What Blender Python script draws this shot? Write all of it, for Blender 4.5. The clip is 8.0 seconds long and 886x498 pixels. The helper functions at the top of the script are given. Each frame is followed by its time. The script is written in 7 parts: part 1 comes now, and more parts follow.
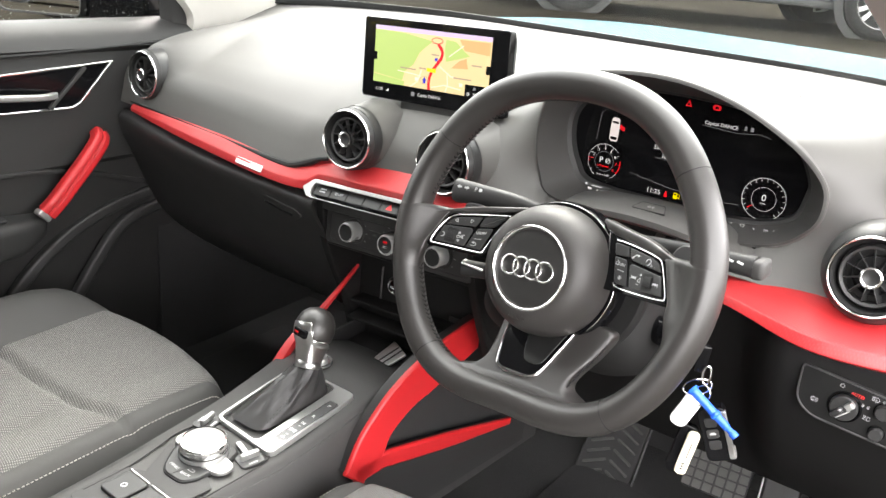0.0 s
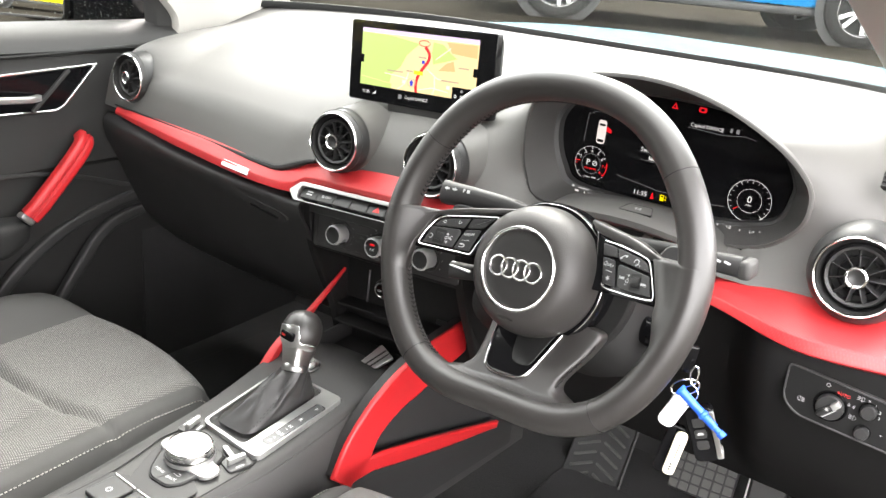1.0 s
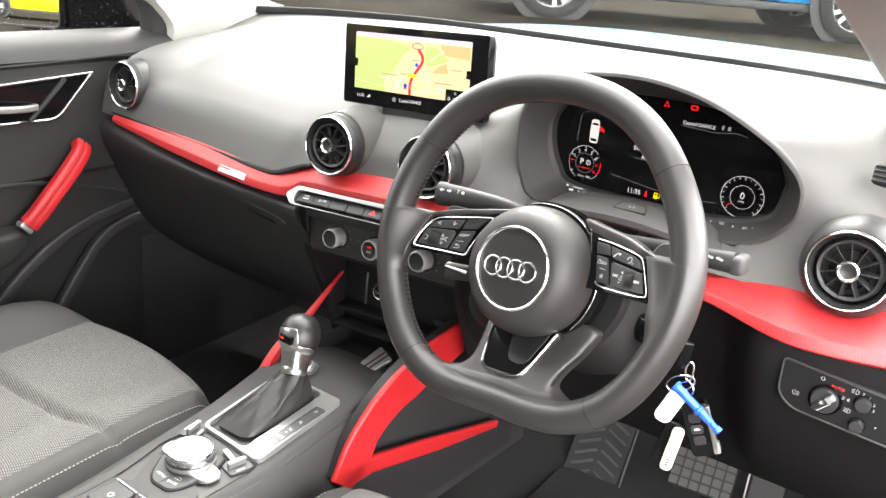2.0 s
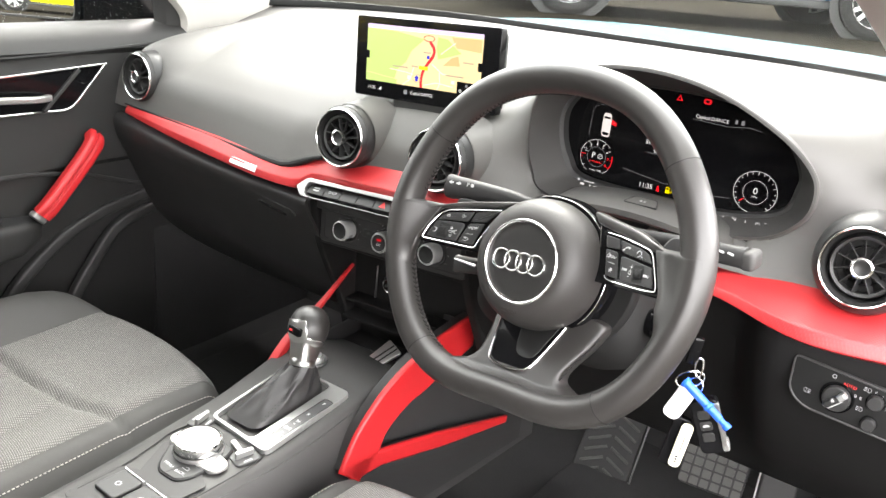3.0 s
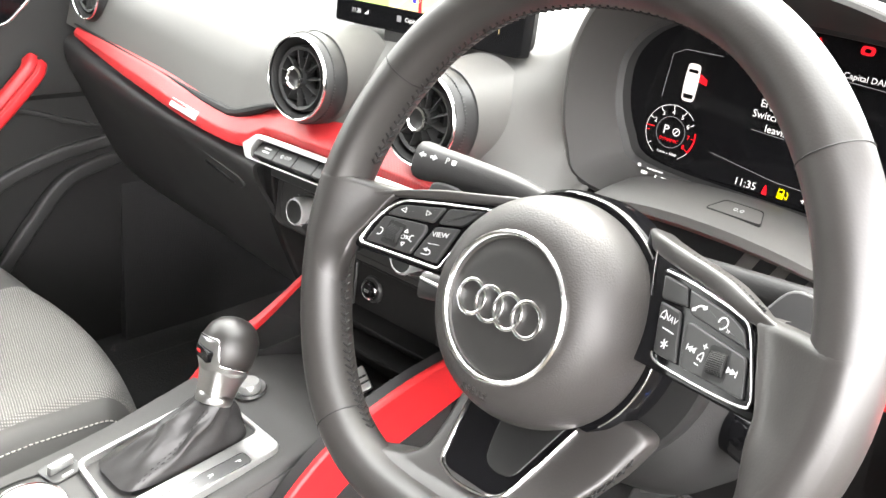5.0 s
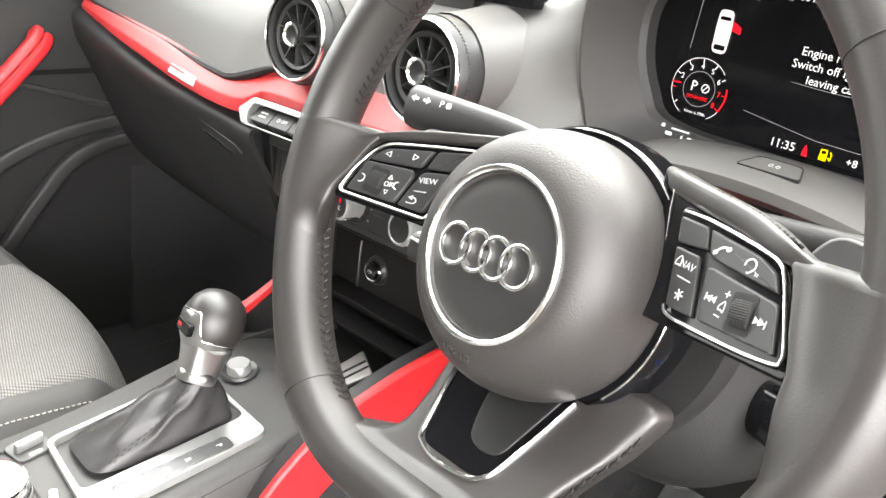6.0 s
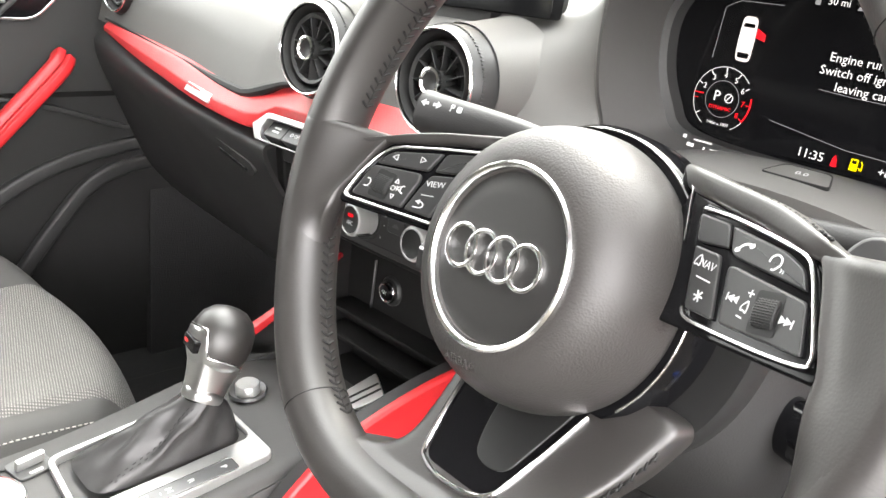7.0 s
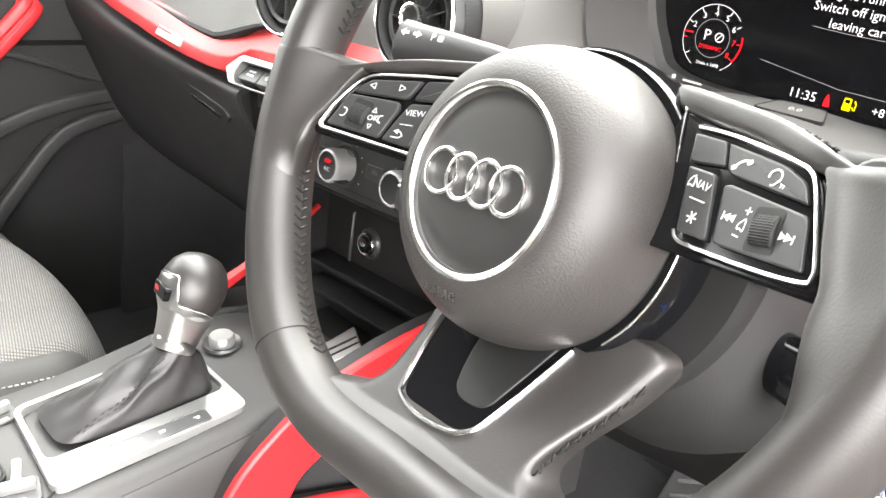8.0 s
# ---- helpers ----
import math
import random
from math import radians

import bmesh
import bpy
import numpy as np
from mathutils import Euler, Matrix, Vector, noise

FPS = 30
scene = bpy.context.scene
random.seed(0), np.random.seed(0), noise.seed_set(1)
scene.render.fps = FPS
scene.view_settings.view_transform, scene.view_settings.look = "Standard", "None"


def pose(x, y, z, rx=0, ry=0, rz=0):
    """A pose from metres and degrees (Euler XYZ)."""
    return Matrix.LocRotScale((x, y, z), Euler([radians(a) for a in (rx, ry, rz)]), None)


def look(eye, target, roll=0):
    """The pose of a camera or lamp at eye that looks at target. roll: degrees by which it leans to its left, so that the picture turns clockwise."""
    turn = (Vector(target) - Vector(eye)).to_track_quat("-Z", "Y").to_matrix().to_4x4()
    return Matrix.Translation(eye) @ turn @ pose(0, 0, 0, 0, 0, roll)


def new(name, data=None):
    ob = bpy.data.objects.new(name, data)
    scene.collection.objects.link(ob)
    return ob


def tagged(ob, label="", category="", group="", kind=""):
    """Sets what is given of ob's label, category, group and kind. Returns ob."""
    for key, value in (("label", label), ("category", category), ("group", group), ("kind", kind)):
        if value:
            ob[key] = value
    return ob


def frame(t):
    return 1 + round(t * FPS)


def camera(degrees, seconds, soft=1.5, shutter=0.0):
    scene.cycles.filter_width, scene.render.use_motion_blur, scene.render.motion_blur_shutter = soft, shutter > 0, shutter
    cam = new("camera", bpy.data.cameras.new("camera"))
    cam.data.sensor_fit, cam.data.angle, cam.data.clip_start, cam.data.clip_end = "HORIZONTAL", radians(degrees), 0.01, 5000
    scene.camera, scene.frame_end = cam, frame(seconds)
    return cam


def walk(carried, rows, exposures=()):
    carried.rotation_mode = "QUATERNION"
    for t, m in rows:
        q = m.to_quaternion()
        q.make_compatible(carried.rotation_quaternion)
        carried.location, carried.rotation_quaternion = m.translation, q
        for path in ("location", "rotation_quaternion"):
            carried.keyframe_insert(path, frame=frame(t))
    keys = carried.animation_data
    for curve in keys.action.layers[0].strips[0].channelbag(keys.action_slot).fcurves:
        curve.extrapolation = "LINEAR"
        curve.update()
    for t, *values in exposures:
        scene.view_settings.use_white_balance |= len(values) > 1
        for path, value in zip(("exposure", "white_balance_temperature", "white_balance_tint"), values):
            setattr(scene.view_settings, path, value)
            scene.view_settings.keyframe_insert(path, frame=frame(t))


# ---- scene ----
cam = camera(56.9, 8.0)
PATH = [
    (0, (0.722, -0.728, 1.34), (-0.343, 0.805, 0.621), 5.3),
    (0.5, (0.721, -0.729, 1.338), (-0.34, 0.802, 0.609), 5.3),
    (1, (0.72, -0.731, 1.334), (-0.319, 0.827, 0.633), 5.6),
    (1.5, (0.726, -0.732, 1.336), (-0.307, 0.837, 0.651), 5.0),
    (2, (0.729, -0.733, 1.336), (-0.313, 0.826, 0.639), 4.6),
    (3.3, (0.733, -0.719, 1.325), (-0.339, 0.814, 0.618), 4.9),
    (3.5, (0.722, -0.707, 1.314), (-0.356, 0.834, 0.634), 5.2),
    (4, (0.688, -0.604, 1.293), (-0.406, 0.925, 0.613), 6.5),
    (4.5, (0.638, -0.457, 1.28), (-0.528, 0.996, 0.552), 7.4),
    (5, (0.587, -0.363, 1.235), (-0.605, 1.032, 0.439), 7.5),
    (5.2, (0.579, -0.344, 1.22), (-0.616, 1.042, 0.413), 7.4),
    (6.3, (0.581, -0.297, 1.167), (-0.727, 1.027, 0.434), 7.7),
    (6.5, (0.588, -0.295, 1.165), (-0.744, 1.02, 0.459), 7.6),
    (7, (0.578, -0.283, 1.152), (-0.757, 1.031, 0.448), 7.3),
    (7.5, (0.573, -0.273, 1.139), (-0.739, 1.047, 0.408), 7.5),
    (8, (0.572, -0.272, 1.125), (-0.706, 1.064, 0.362), 8.3),
]
walk(cam, [(t, look(eye, target, roll)) for t, eye, target, roll in PATH], [(0, 4.63, 6800, 12.5), (0.8, 4.80, 6800, 12.5), (2, 4.90, 6800, 12.5), (3.5, 4.88, 6800, 12.5), (4.5, 5.02, 6800, 12.5), (5, 5.54, 6800, 12.5), (6.5, 5.56, 6800, 12.5), (7, 5.40, 6800, 12.5), (7.5, 5.41, 6800, 12.5), (8, 5.76, 6800, 12.5)])

# ---- world, sun ----
world = bpy.data.worlds.new("overcast_sky")
scene.world = world
world.use_nodes = True
wn = world.node_tree.nodes
sky = wn.new("ShaderNodeTexSky")
sky.sky_type = "NISHITA"
sky.sun_disc = False
sky.sun_elevation = radians(48)
sky.sun_rotation = radians(-25)
pale = wn.new("ShaderNodeHueSaturation")
pale.inputs["Saturation"].default_value = 0.08
world.node_tree.links.new(sky.outputs[0], pale.inputs["Color"])
# an overcast sky is about three times as bright overhead as at the horizon
way_up, part_up, vault, cloud = wn.new("ShaderNodeTexCoord"), wn.new("ShaderNodeSeparateXYZ"), wn.new("ShaderNodeMapRange"), wn.new("ShaderNodeMix")
cloud.data_type, cloud.blend_type = "RGBA", "MULTIPLY"
cloud.inputs[0].default_value = 1.0
vault.inputs["To Min"].default_value, vault.inputs["To Max"].default_value = 0.55, 1.65
world.node_tree.links.new(way_up.outputs["Generated"], part_up.inputs[0])
world.node_tree.links.new(part_up.outputs["Z"], vault.inputs["Value"])
world.node_tree.links.new(pale.outputs[0], cloud.inputs[6])
world.node_tree.links.new(vault.outputs["Result"], cloud.inputs[7])
world.node_tree.links.new(cloud.outputs[2], wn["Background"].inputs["Color"])
wn["Background"].inputs["Strength"].default_value = 0.15
sun_data = bpy.data.lights.new("sun", "SUN")
sun_data.energy, sun_data.angle, sun_data.color = 0.25, radians(30), (1.0, 0.95, 0.87)
sun = new("sun", sun_data)
sun.matrix_basis = look((-3.4, 7.3, 8.9), (0, 0, 0))
EXPOSURE = 4.7


# ---- materials ----
def shade(name, col, rough=0.5, metal=0.0, grain=0.0, size=0.002, cells=False, var=0.12, patch=0.12, coat=0.0, spec=0.5):
    """A node material: base colour with patchy wear, uneven gloss and a fine relief."""
    m = bpy.data.materials.new(name)
    m.use_nodes = True
    nt = m.node_tree
    N, L = nt.nodes, nt.links.new
    b = N["Principled BSDF"]
    b.inputs["Metallic"].default_value = metal
    b.inputs["Specular IOR Level"].default_value = spec
    b.inputs["Coat Weight"].default_value = coat
    b.inputs["Coat Roughness"].default_value = 0.08
    co = N.new("ShaderNodeTexCoord")
    big = N.new("ShaderNodeTexNoise")
    big.inputs["Scale"].default_value = 1.0 / patch
    big.inputs["Detail"].default_value = 6
    L(co.outputs["Object"], big.inputs["Vector"])
    ramp = N.new("ShaderNodeMix")
    ramp.data_type = "RGBA"
    ramp.inputs[6].default_value = (*[c * (1 - var) for c in col], 1)
    ramp.inputs[7].default_value = (*[min(1, c * (1 + var)) for c in col], 1)
    L(big.outputs["Fac"], ramp.inputs[0])
    L(ramp.outputs[2], b.inputs["Base Color"])
    rr = N.new("ShaderNodeMapRange")
    rr.inputs["To Min"].default_value = max(0.02, rough * 0.85)
    rr.inputs["To Max"].default_value = min(1, rough * 1.15)
    L(big.outputs["Fac"], rr.inputs["Value"])
    L(rr.outputs[0], b.inputs["Roughness"])
    if grain:
        if cells:
            tex = N.new("ShaderNodeTexVoronoi")
            tex.feature = "SMOOTH_F1"
        else:
            tex = N.new("ShaderNodeTexNoise")
            tex.inputs["Detail"].default_value = 3
        tex.inputs["Scale"].default_value = 1.0 / size
        L(co.outputs["Object"], tex.inputs["Vector"])
        bp = N.new("ShaderNodeBump")
        bp.inputs["Strength"].default_value = grain
        bp.inputs["Distance"].default_value = size * 0.4
        L(tex.outputs[0], bp.inputs["Height"])
        L(bp.outputs[0], b.inputs["Normal"])
    return m


def woven(name, a, b_, pitch, rough, depth=0.6, turn=0.0, spread=0.5):
    """Cloth or embossed trim: two crossed sets of fine ridges."""
    m = shade(name, a, rough, var=0.1, patch=0.09)
    nt = m.node_tree
    N, L = nt.nodes, nt.links.new
    b = N["Principled BSDF"]
    co = N.new("ShaderNodeTexCoord")
    mp = N.new("ShaderNodeMapping")
    mp.inputs["Rotation"].default_value = (0, 0, radians(turn))
    L(co.outputs["Object"], mp.inputs["Vector"])
    waves = []
    for d in ("X", "Y"):
        w = N.new("ShaderNodeTexWave")
        w.bands_direction = d
        w.inputs["Scale"].default_value = 0.314 / pitch
        w.inputs["Distortion"].default_value = 0.6
        w.inputs["Detail"].default_value = 1
        L(mp.outputs[0], w.inputs["Vector"])
        waves.append(w)
    mul = N.new("ShaderNodeMath")
    mul.operation = "MULTIPLY"
    L(waves[0].outputs["Fac"], mul.inputs[0])
    L(waves[1].outputs["Fac"], mul.inputs[1])
    old = b.inputs["Base Color"].links[0].from_socket
    mix = N.new("ShaderNodeMix")
    mix.data_type = "RGBA"
    L(mul.outputs[0], mix.inputs[0])
    L(old, mix.inputs[6])
    mix.inputs[7].default_value = (*b_, 1)
    L(mix.outputs[2], b.inputs["Base Color"])
    bp = N.new("ShaderNodeBump")
    bp.inputs["Strength"].default_value = depth
    bp.inputs["Distance"].default_value = pitch * spread
    L(mul.outputs[0], bp.inputs["Height"])
    L(bp.outputs[0], b.inputs["Normal"])
    return m


def glow(name, col, power=1.0):
    """A lit part of a screen; power 1 shows about as the colour itself."""
    power = power / 2 ** EXPOSURE
    m = bpy.data.materials.new(name)
    m.use_nodes = True
    b = m.node_tree.nodes["Principled BSDF"]
    b.inputs["Base Color"].default_value = (*[c * 0.2 for c in col], 1)
    b.inputs["Roughness"].default_value = 0.25
    b.inputs["Emission Color"].default_value = (*col, 1)
    b.inputs["Emission Strength"].default_value = power
    return m


def pane_material(name, tint=(0.67, 0.685, 0.675)):
    m = bpy.data.materials.new(name)
    m.use_nodes = True
    nt = m.node_tree
    N, L = nt.nodes, nt.links.new
    tr, gl, mx, fr = N.new("ShaderNodeBsdfTransparent"), N.new("ShaderNodeBsdfGlossy"), N.new("ShaderNodeMixShader"), N.new("ShaderNodeLayerWeight")
    tr.inputs["Color"].default_value = (*tint, 1)
    gl.inputs["Roughness"].default_value = 0.02
    fr.inputs["Blend"].default_value = 0.5
    pw = N.new("ShaderNodeMath")
    pw.operation = "POWER"
    pw.inputs[1].default_value = 5.0
    L(fr.outputs["Facing"], pw.inputs[0])
    sc = N.new("ShaderNodeMath")
    sc.operation = "MULTIPLY_ADD"
    sc.inputs[1].default_value, sc.inputs[2].default_value = 0.10, 0.012
    L(pw.outputs[0], sc.inputs[0])
    L(sc.outputs[0], mx.inputs[0])
    L(tr.outputs[0], mx.inputs[1])
    L(gl.outputs[0], mx.inputs[2])
    L(mx.outputs[0], N["Material Output"].inputs["Surface"])
    return m


SOFT = shade("soft_touch_plastic", (0.078, 0.0755, 0.072), 0.58, grain=0.22, size=0.0009, cells=True, var=0.07, spec=0.4)
HARD = shade("hard_black_plastic", (0.019, 0.0185, 0.0185), 0.55, grain=0.25, size=0.0009, cells=True, var=0.1, spec=0.4)
DOORSOFT = shade("door_soft_trim", (0.0125, 0.0122, 0.012), 0.62, grain=0.22, size=0.001, cells=True, spec=0.4)
LEATHER = shade("black_leather", (0.019, 0.0172, 0.0162), 0.42, grain=0.10, size=0.0011, cells=True, var=0.12, patch=0.05, spec=0.65)
AIRBAG = shade("airbag_grained_plastic", (0.026, 0.0238, 0.0226), 0.50, grain=0.38, size=0.0011, cells=True, var=0.06, spec=0.45)
BOOT = shade("boot_leather", (0.020, 0.019, 0.019), 0.45, grain=0.25, size=0.0008, cells=True)
BARREL = shade("satin_black_barrel", (0.020, 0.020, 0.020), 0.45, grain=0.15, size=0.0008, cells=True, spec=0.4)
BEZEL = shade("satin_black_bezel", (0.035, 0.035, 0.035), 0.38, grain=0.1, size=0.001)
GLOSSBLACK = shade("piano_black", (0.004, 0.004, 0.0045), 0.10, var=0.05, spec=0.16)
BUTTON = shade("button_rubber_black", (0.018, 0.018, 0.018), 0.42, grain=0.12, size=0.0006, spec=0.4)
# near-black parts; in hollows and gaps this colour stands in for shade
DARK = shade("black_and_recess_shade", (0.008, 0.008, 0.008), 0.6, spec=0.3)
RED = shade("red_painted_trim", (0.40, 0.013, 0.016), 0.42, var=0.06, patch=0.2, grain=0.08, size=0.0015)
REDGRAPH = woven("red_embossed_inlay", (0.36, 0.015, 0.018), (0.40, 0.024, 0.026), 0.0026, 0.46, 0.28, 38, 0.18)
SILVER = shade("satin_aluminium", (0.42, 0.42, 0.41), 0.32, metal=0.75, var=0.05, grain=0.08, size=0.0006)
CHROME = shade("polished_chrome", (0.86, 0.86, 0.85), 0.18, metal=1.0, var=0.03)
KNOBMETAL = shade("brushed_shifter_metal", (0.50, 0.50, 0.49), 0.3, metal=1.0, var=0.08)
CLOTH = woven("grey_seat_cloth", (0.070, 0.068, 0.064), (0.25, 0.24, 0.227), 0.0029, 0.85, 0.7, 14)
BOLSTER = shade("dark_seat_cloth", (0.038, 0.037, 0.035), 0.75, grain=0.3, size=0.0009, cells=True, var=0.12)
THREAD = shade("grey_thread", (0.42, 0.40, 0.36), 0.7)
DARKTHREAD = shade("black_thread", (0.006, 0.006, 0.006), 0.6, spec=0.3)
CARPET = shade("black_carpet", (0.0085, 0.0085, 0.0085), 0.95, grain=0.9, size=0.003)
# lighter grey than the rubber pads, for their raised blocks and ribs
GREYRUBBER = shade("grey_rubber", (0.050, 0.049, 0.046), 0.55, grain=0.4, size=0.004, var=0.4)
RUBBER = shade("black_rubber", (0.012, 0.012, 0.012), 0.6, grain=0.2, size=0.002)
PILLAR = shade("pale_grey_pillar_trim", (0.40, 0.385, 0.36), 0.75, grain=0.2, size=0.0012, var=0.05)
CONSOLE = shade("console_grained_plastic", (0.034, 0.033, 0.032), 0.55, grain=0.22, size=0.0009, cells=True, var=0.08, spec=0.4)
HEADLINER = shade("grey_headliner", (0.45, 0.44, 0.42), 0.9, grain=0.4, size=0.003)
WHITEPRINT = shade("white_print", (0.40, 0.40, 0.40), 0.5)
LETTERS = shade("pale_gear_letters", (0.75, 0.75, 0.74), 0.5)
REDPRINT = shade("red_print", (0.65, 0.02, 0.02), 0.5)
BLUEPLASTIC = shade("blue_plastic", (0.012, 0.10, 0.62), 0.35, var=0.05)
WHITEPLASTIC = shade("white_plastic", (0.82, 0.82, 0.80), 0.35, var=0.04)
CREAMPLASTIC = shade("cream_plastic", (0.72, 0.66, 0.50), 0.4, var=0.06)
BLUEPAINT = shade("blue_car_paint", (0.008, 0.20, 0.50), 0.2, coat=0.8, var=0.06, patch=0.3)
YELLOWPAINT = shade("yellow_car_paint", (0.75, 0.60, 0.01), 0.2, coat=0.8, var=0.05)
PLASTICTRIM = shade("unpainted_cladding", (0.03, 0.03, 0.03), 0.6)
TYRE = shade("tyre_rubber", (0.014, 0.0135, 0.013), 0.8, spec=0.3)
ALLOY = shade("alloy_wheel", (0.72, 0.72, 0.72), 0.35, metal=0.15)
TARMAC = shade("wet_tarmac", (0.0200, 0.0180, 0.0145), 0.7, grain=0.5, size=0.012, var=0.7, patch=0.9, spec=0.0)
CARGLASS = shade("dark_car_glass", (0.01, 0.012, 0.014), 0.05, coat=0.5)
PANE = pane_material("clear_glass")
MIRRORGLASS = shade("mirror_glass", (0.9, 0.9, 0.9), 0.01, metal=1.0, var=0.01)


# ---- helpers for meshes ----
IN_PLACE = {}


def thing(name, m, label, category, group="", kind="", in_place=False):
    """An Empty at the thing's base. in_place: its parts are given in the world's own coordinates."""
    ob = new(name)
    ob.empty_display_size = 0.05
    ob.matrix_basis = m
    if in_place:
        IN_PLACE[ob] = m.inverted()
    return tagged(ob, label, category, group, kind)


def part(name, bm, material, parent=None, label="", smooth=True, angle=40):
    """Links a bmesh as one mesh object. Its points are in the frame of its thing."""
    me = bpy.data.meshes.new(name)
    bmesh.ops.recalc_face_normals(bm, faces=bm.faces)
    kept = [not e.smooth for e in bm.edges]
    bm.to_mesh(me)
    bm.free()
    me.materials.append(material)
    if smooth:
        me.polygons.foreach_set("use_smooth", [True] * len(me.polygons))
        me.set_sharp_from_angle(angle=radians(angle))
        found = [False] * len(me.edges)
        me.edges.foreach_get("use_edge_sharp", found)
        me.edges.foreach_set("use_edge_sharp", [a or b for a, b in zip(found, kept)])
    ob = new(name, me)
    ob.parent = parent
    if parent in IN_PLACE:
        ob.matrix_parent_inverse = IN_PLACE[parent]
    if label:
        ob["label"] = label
    return ob


def solo(name, bm, material, label, category, kind="", group="", smooth=True):
    return tagged(part(name, bm, material, None, "", smooth), label, category, group, kind)


def put_points(bm, m, verts):
    if m is not None:
        for v in verts:
            v.co = m @ v.co


def into(bm, b):
    """Adds the mesh b to bm, and frees b."""
    if bm is None:
        return b
    me = bpy.data.meshes.new("join")
    b.to_mesh(me)
    b.free()
    bm.from_mesh(me)
    bpy.data.meshes.remove(me)
    return bm


def box(sx, sy, sz, m=None, bev=0.002, seg=2, bm=None):
    whole, bm = bm, bmesh.new()
    r = bmesh.ops.create_cube(bm, size=1.0)
    vs = r["verts"]
    for v in vs:
        v.co = Vector((v.co.x * sx, v.co.y * sy, v.co.z * sz))
    if bev:
        es = list({e for v in vs for e in v.link_edges})
        bmesh.ops.bevel(bm, geom=es, offset=bev, segments=seg, affect="EDGES", profile=0.5, clamp_overlap=True)
    put_points(bm, m, bm.verts)
    return into(whole, bm)


def loft(rows, wrap_u=False, wrap_v=False, caps=False, bm=None):
    """rows: equal-long lists of points. wrap_v closes each row, wrap_u joins last row to first."""
    bm = bm or bmesh.new()
    g = [[bm.verts.new(p) for p in r] for r in rows]
    n, k = len(g), len(g[0])
    for i in range(n if wrap_u else n - 1):
        a, b = g[i], g[(i + 1) % n]
        for j in range(k if wrap_v else k - 1):
            q = (a[j], a[(j + 1) % k], b[(j + 1) % k], b[j])
            if len(set(q)) == 4:
                bm.faces.new(q)
    if caps and wrap_v:
        bm.faces.new(list(reversed(g[0])))
        bm.faces.new(g[-1])
    return bm


def thick(bm, t):
    bmesh.ops.recalc_face_normals(bm, faces=bm.faces)
    bmesh.ops.solidify(bm, geom=list(bm.faces), thickness=t)
    return bm


def rounded(pts, r, n=5):
    """Fillets the corners of a closed 2D outline. r: one radius, or one for each corner."""
    out = []
    k = len(pts)
    rs = r if isinstance(r, (list, tuple)) else [r] * k
    for i in range(k):
        p, a, b = Vector(pts[i]), Vector(pts[i - 1]), Vector(pts[(i + 1) % k])
        u, v = a - p, b - p
        d = min(rs[i], u.length * 0.48, v.length * 0.48)
        s, e = p + u.normalized() * d, p + v.normalized() * d
        for j in range(n + 1):
            t = j / n
            q = s * (1 - t) ** 2 + p * 2 * t * (1 - t) + e * t * t
            out.append((q.x, q.y))
    return out


def rrect(w, h, r, n=5):
    return rounded([(-w / 2, -h / 2), (w / 2, -h / 2), (w / 2, h / 2), (-w / 2, h / 2)], r, n)


def grow(pts, d):
    """Offsets a closed counter-clockwise outline outwards by d (inwards: minus)."""
    out = []
    k = len(pts)
    for i in range(k):
        a, p, b = Vector(pts[i - 1]), Vector(pts[i]), Vector(pts[(i + 1) % k])
        t = (b - a)
        if t.length < 1e-9:
            out.append((p.x, p.y))
            continue
        t.normalize()
        out.append((p.x + t.y * d, p.y - t.x * d))
    # corners tighter than the offset close up instead of crossing
    for _ in range(6):
        for i in range(k):
            j = (i + 1) % k
            if (out[j][0] - out[i][0]) * (pts[j][0] - pts[i][0]) + (out[j][1] - out[i][1]) * (pts[j][1] - pts[i][1]) < 0:
                out[i] = out[j] = ((out[i][0] + out[j][0]) / 2, (out[i][1] + out[j][1]) / 2)
    return out


def slab(pts, z0, z1, bev=0.001, m=None, bm=None, dome=0.0):
    """A plate with the closed outline pts (counter-clockwise), from z0 up to z1, with a rounded upper edge."""
    whole, bm = bm, bmesh.new()
    rows = []
    steps = [(0, z0), (0, z1 - bev)] + [(-bev * (1 - math.cos(a)), z1 - bev + bev * math.sin(a)) for a in (0.5, 1.0, 1.57)] if bev else [(0, z0), (0, z1)]
    for d, z in steps:
        rows.append([Vector((x, y, z)) for x, y in (grow(pts, d) if d else pts)])
    loft(rows, wrap_v=True, caps=True, bm=bm)
    for f in bm.faces:
        if len(f.verts) > 4:
            for e in f.edges:
                e.smooth = False
    put_points(bm, m, bm.verts)
    return into(whole, bm)


def frame_ring(outer, inner, z0, z1, m=None, bm=None, bev=0.0008):
    """A flat closed frame between two outlines of the same count."""
    whole, bm = bm, bmesh.new()
    rows = [[Vector((x, y, z)) for x, y in o] for o, z in ((outer, z0), (outer, z1 - bev), (grow(outer, -bev), z1), (grow(inner, bev), z1), (inner, z1 - bev), (inner, z0))]
    loft(rows, wrap_u=True, wrap_v=True, bm=bm)
    put_points(bm, m, bm.verts)
    return into(whole, bm)


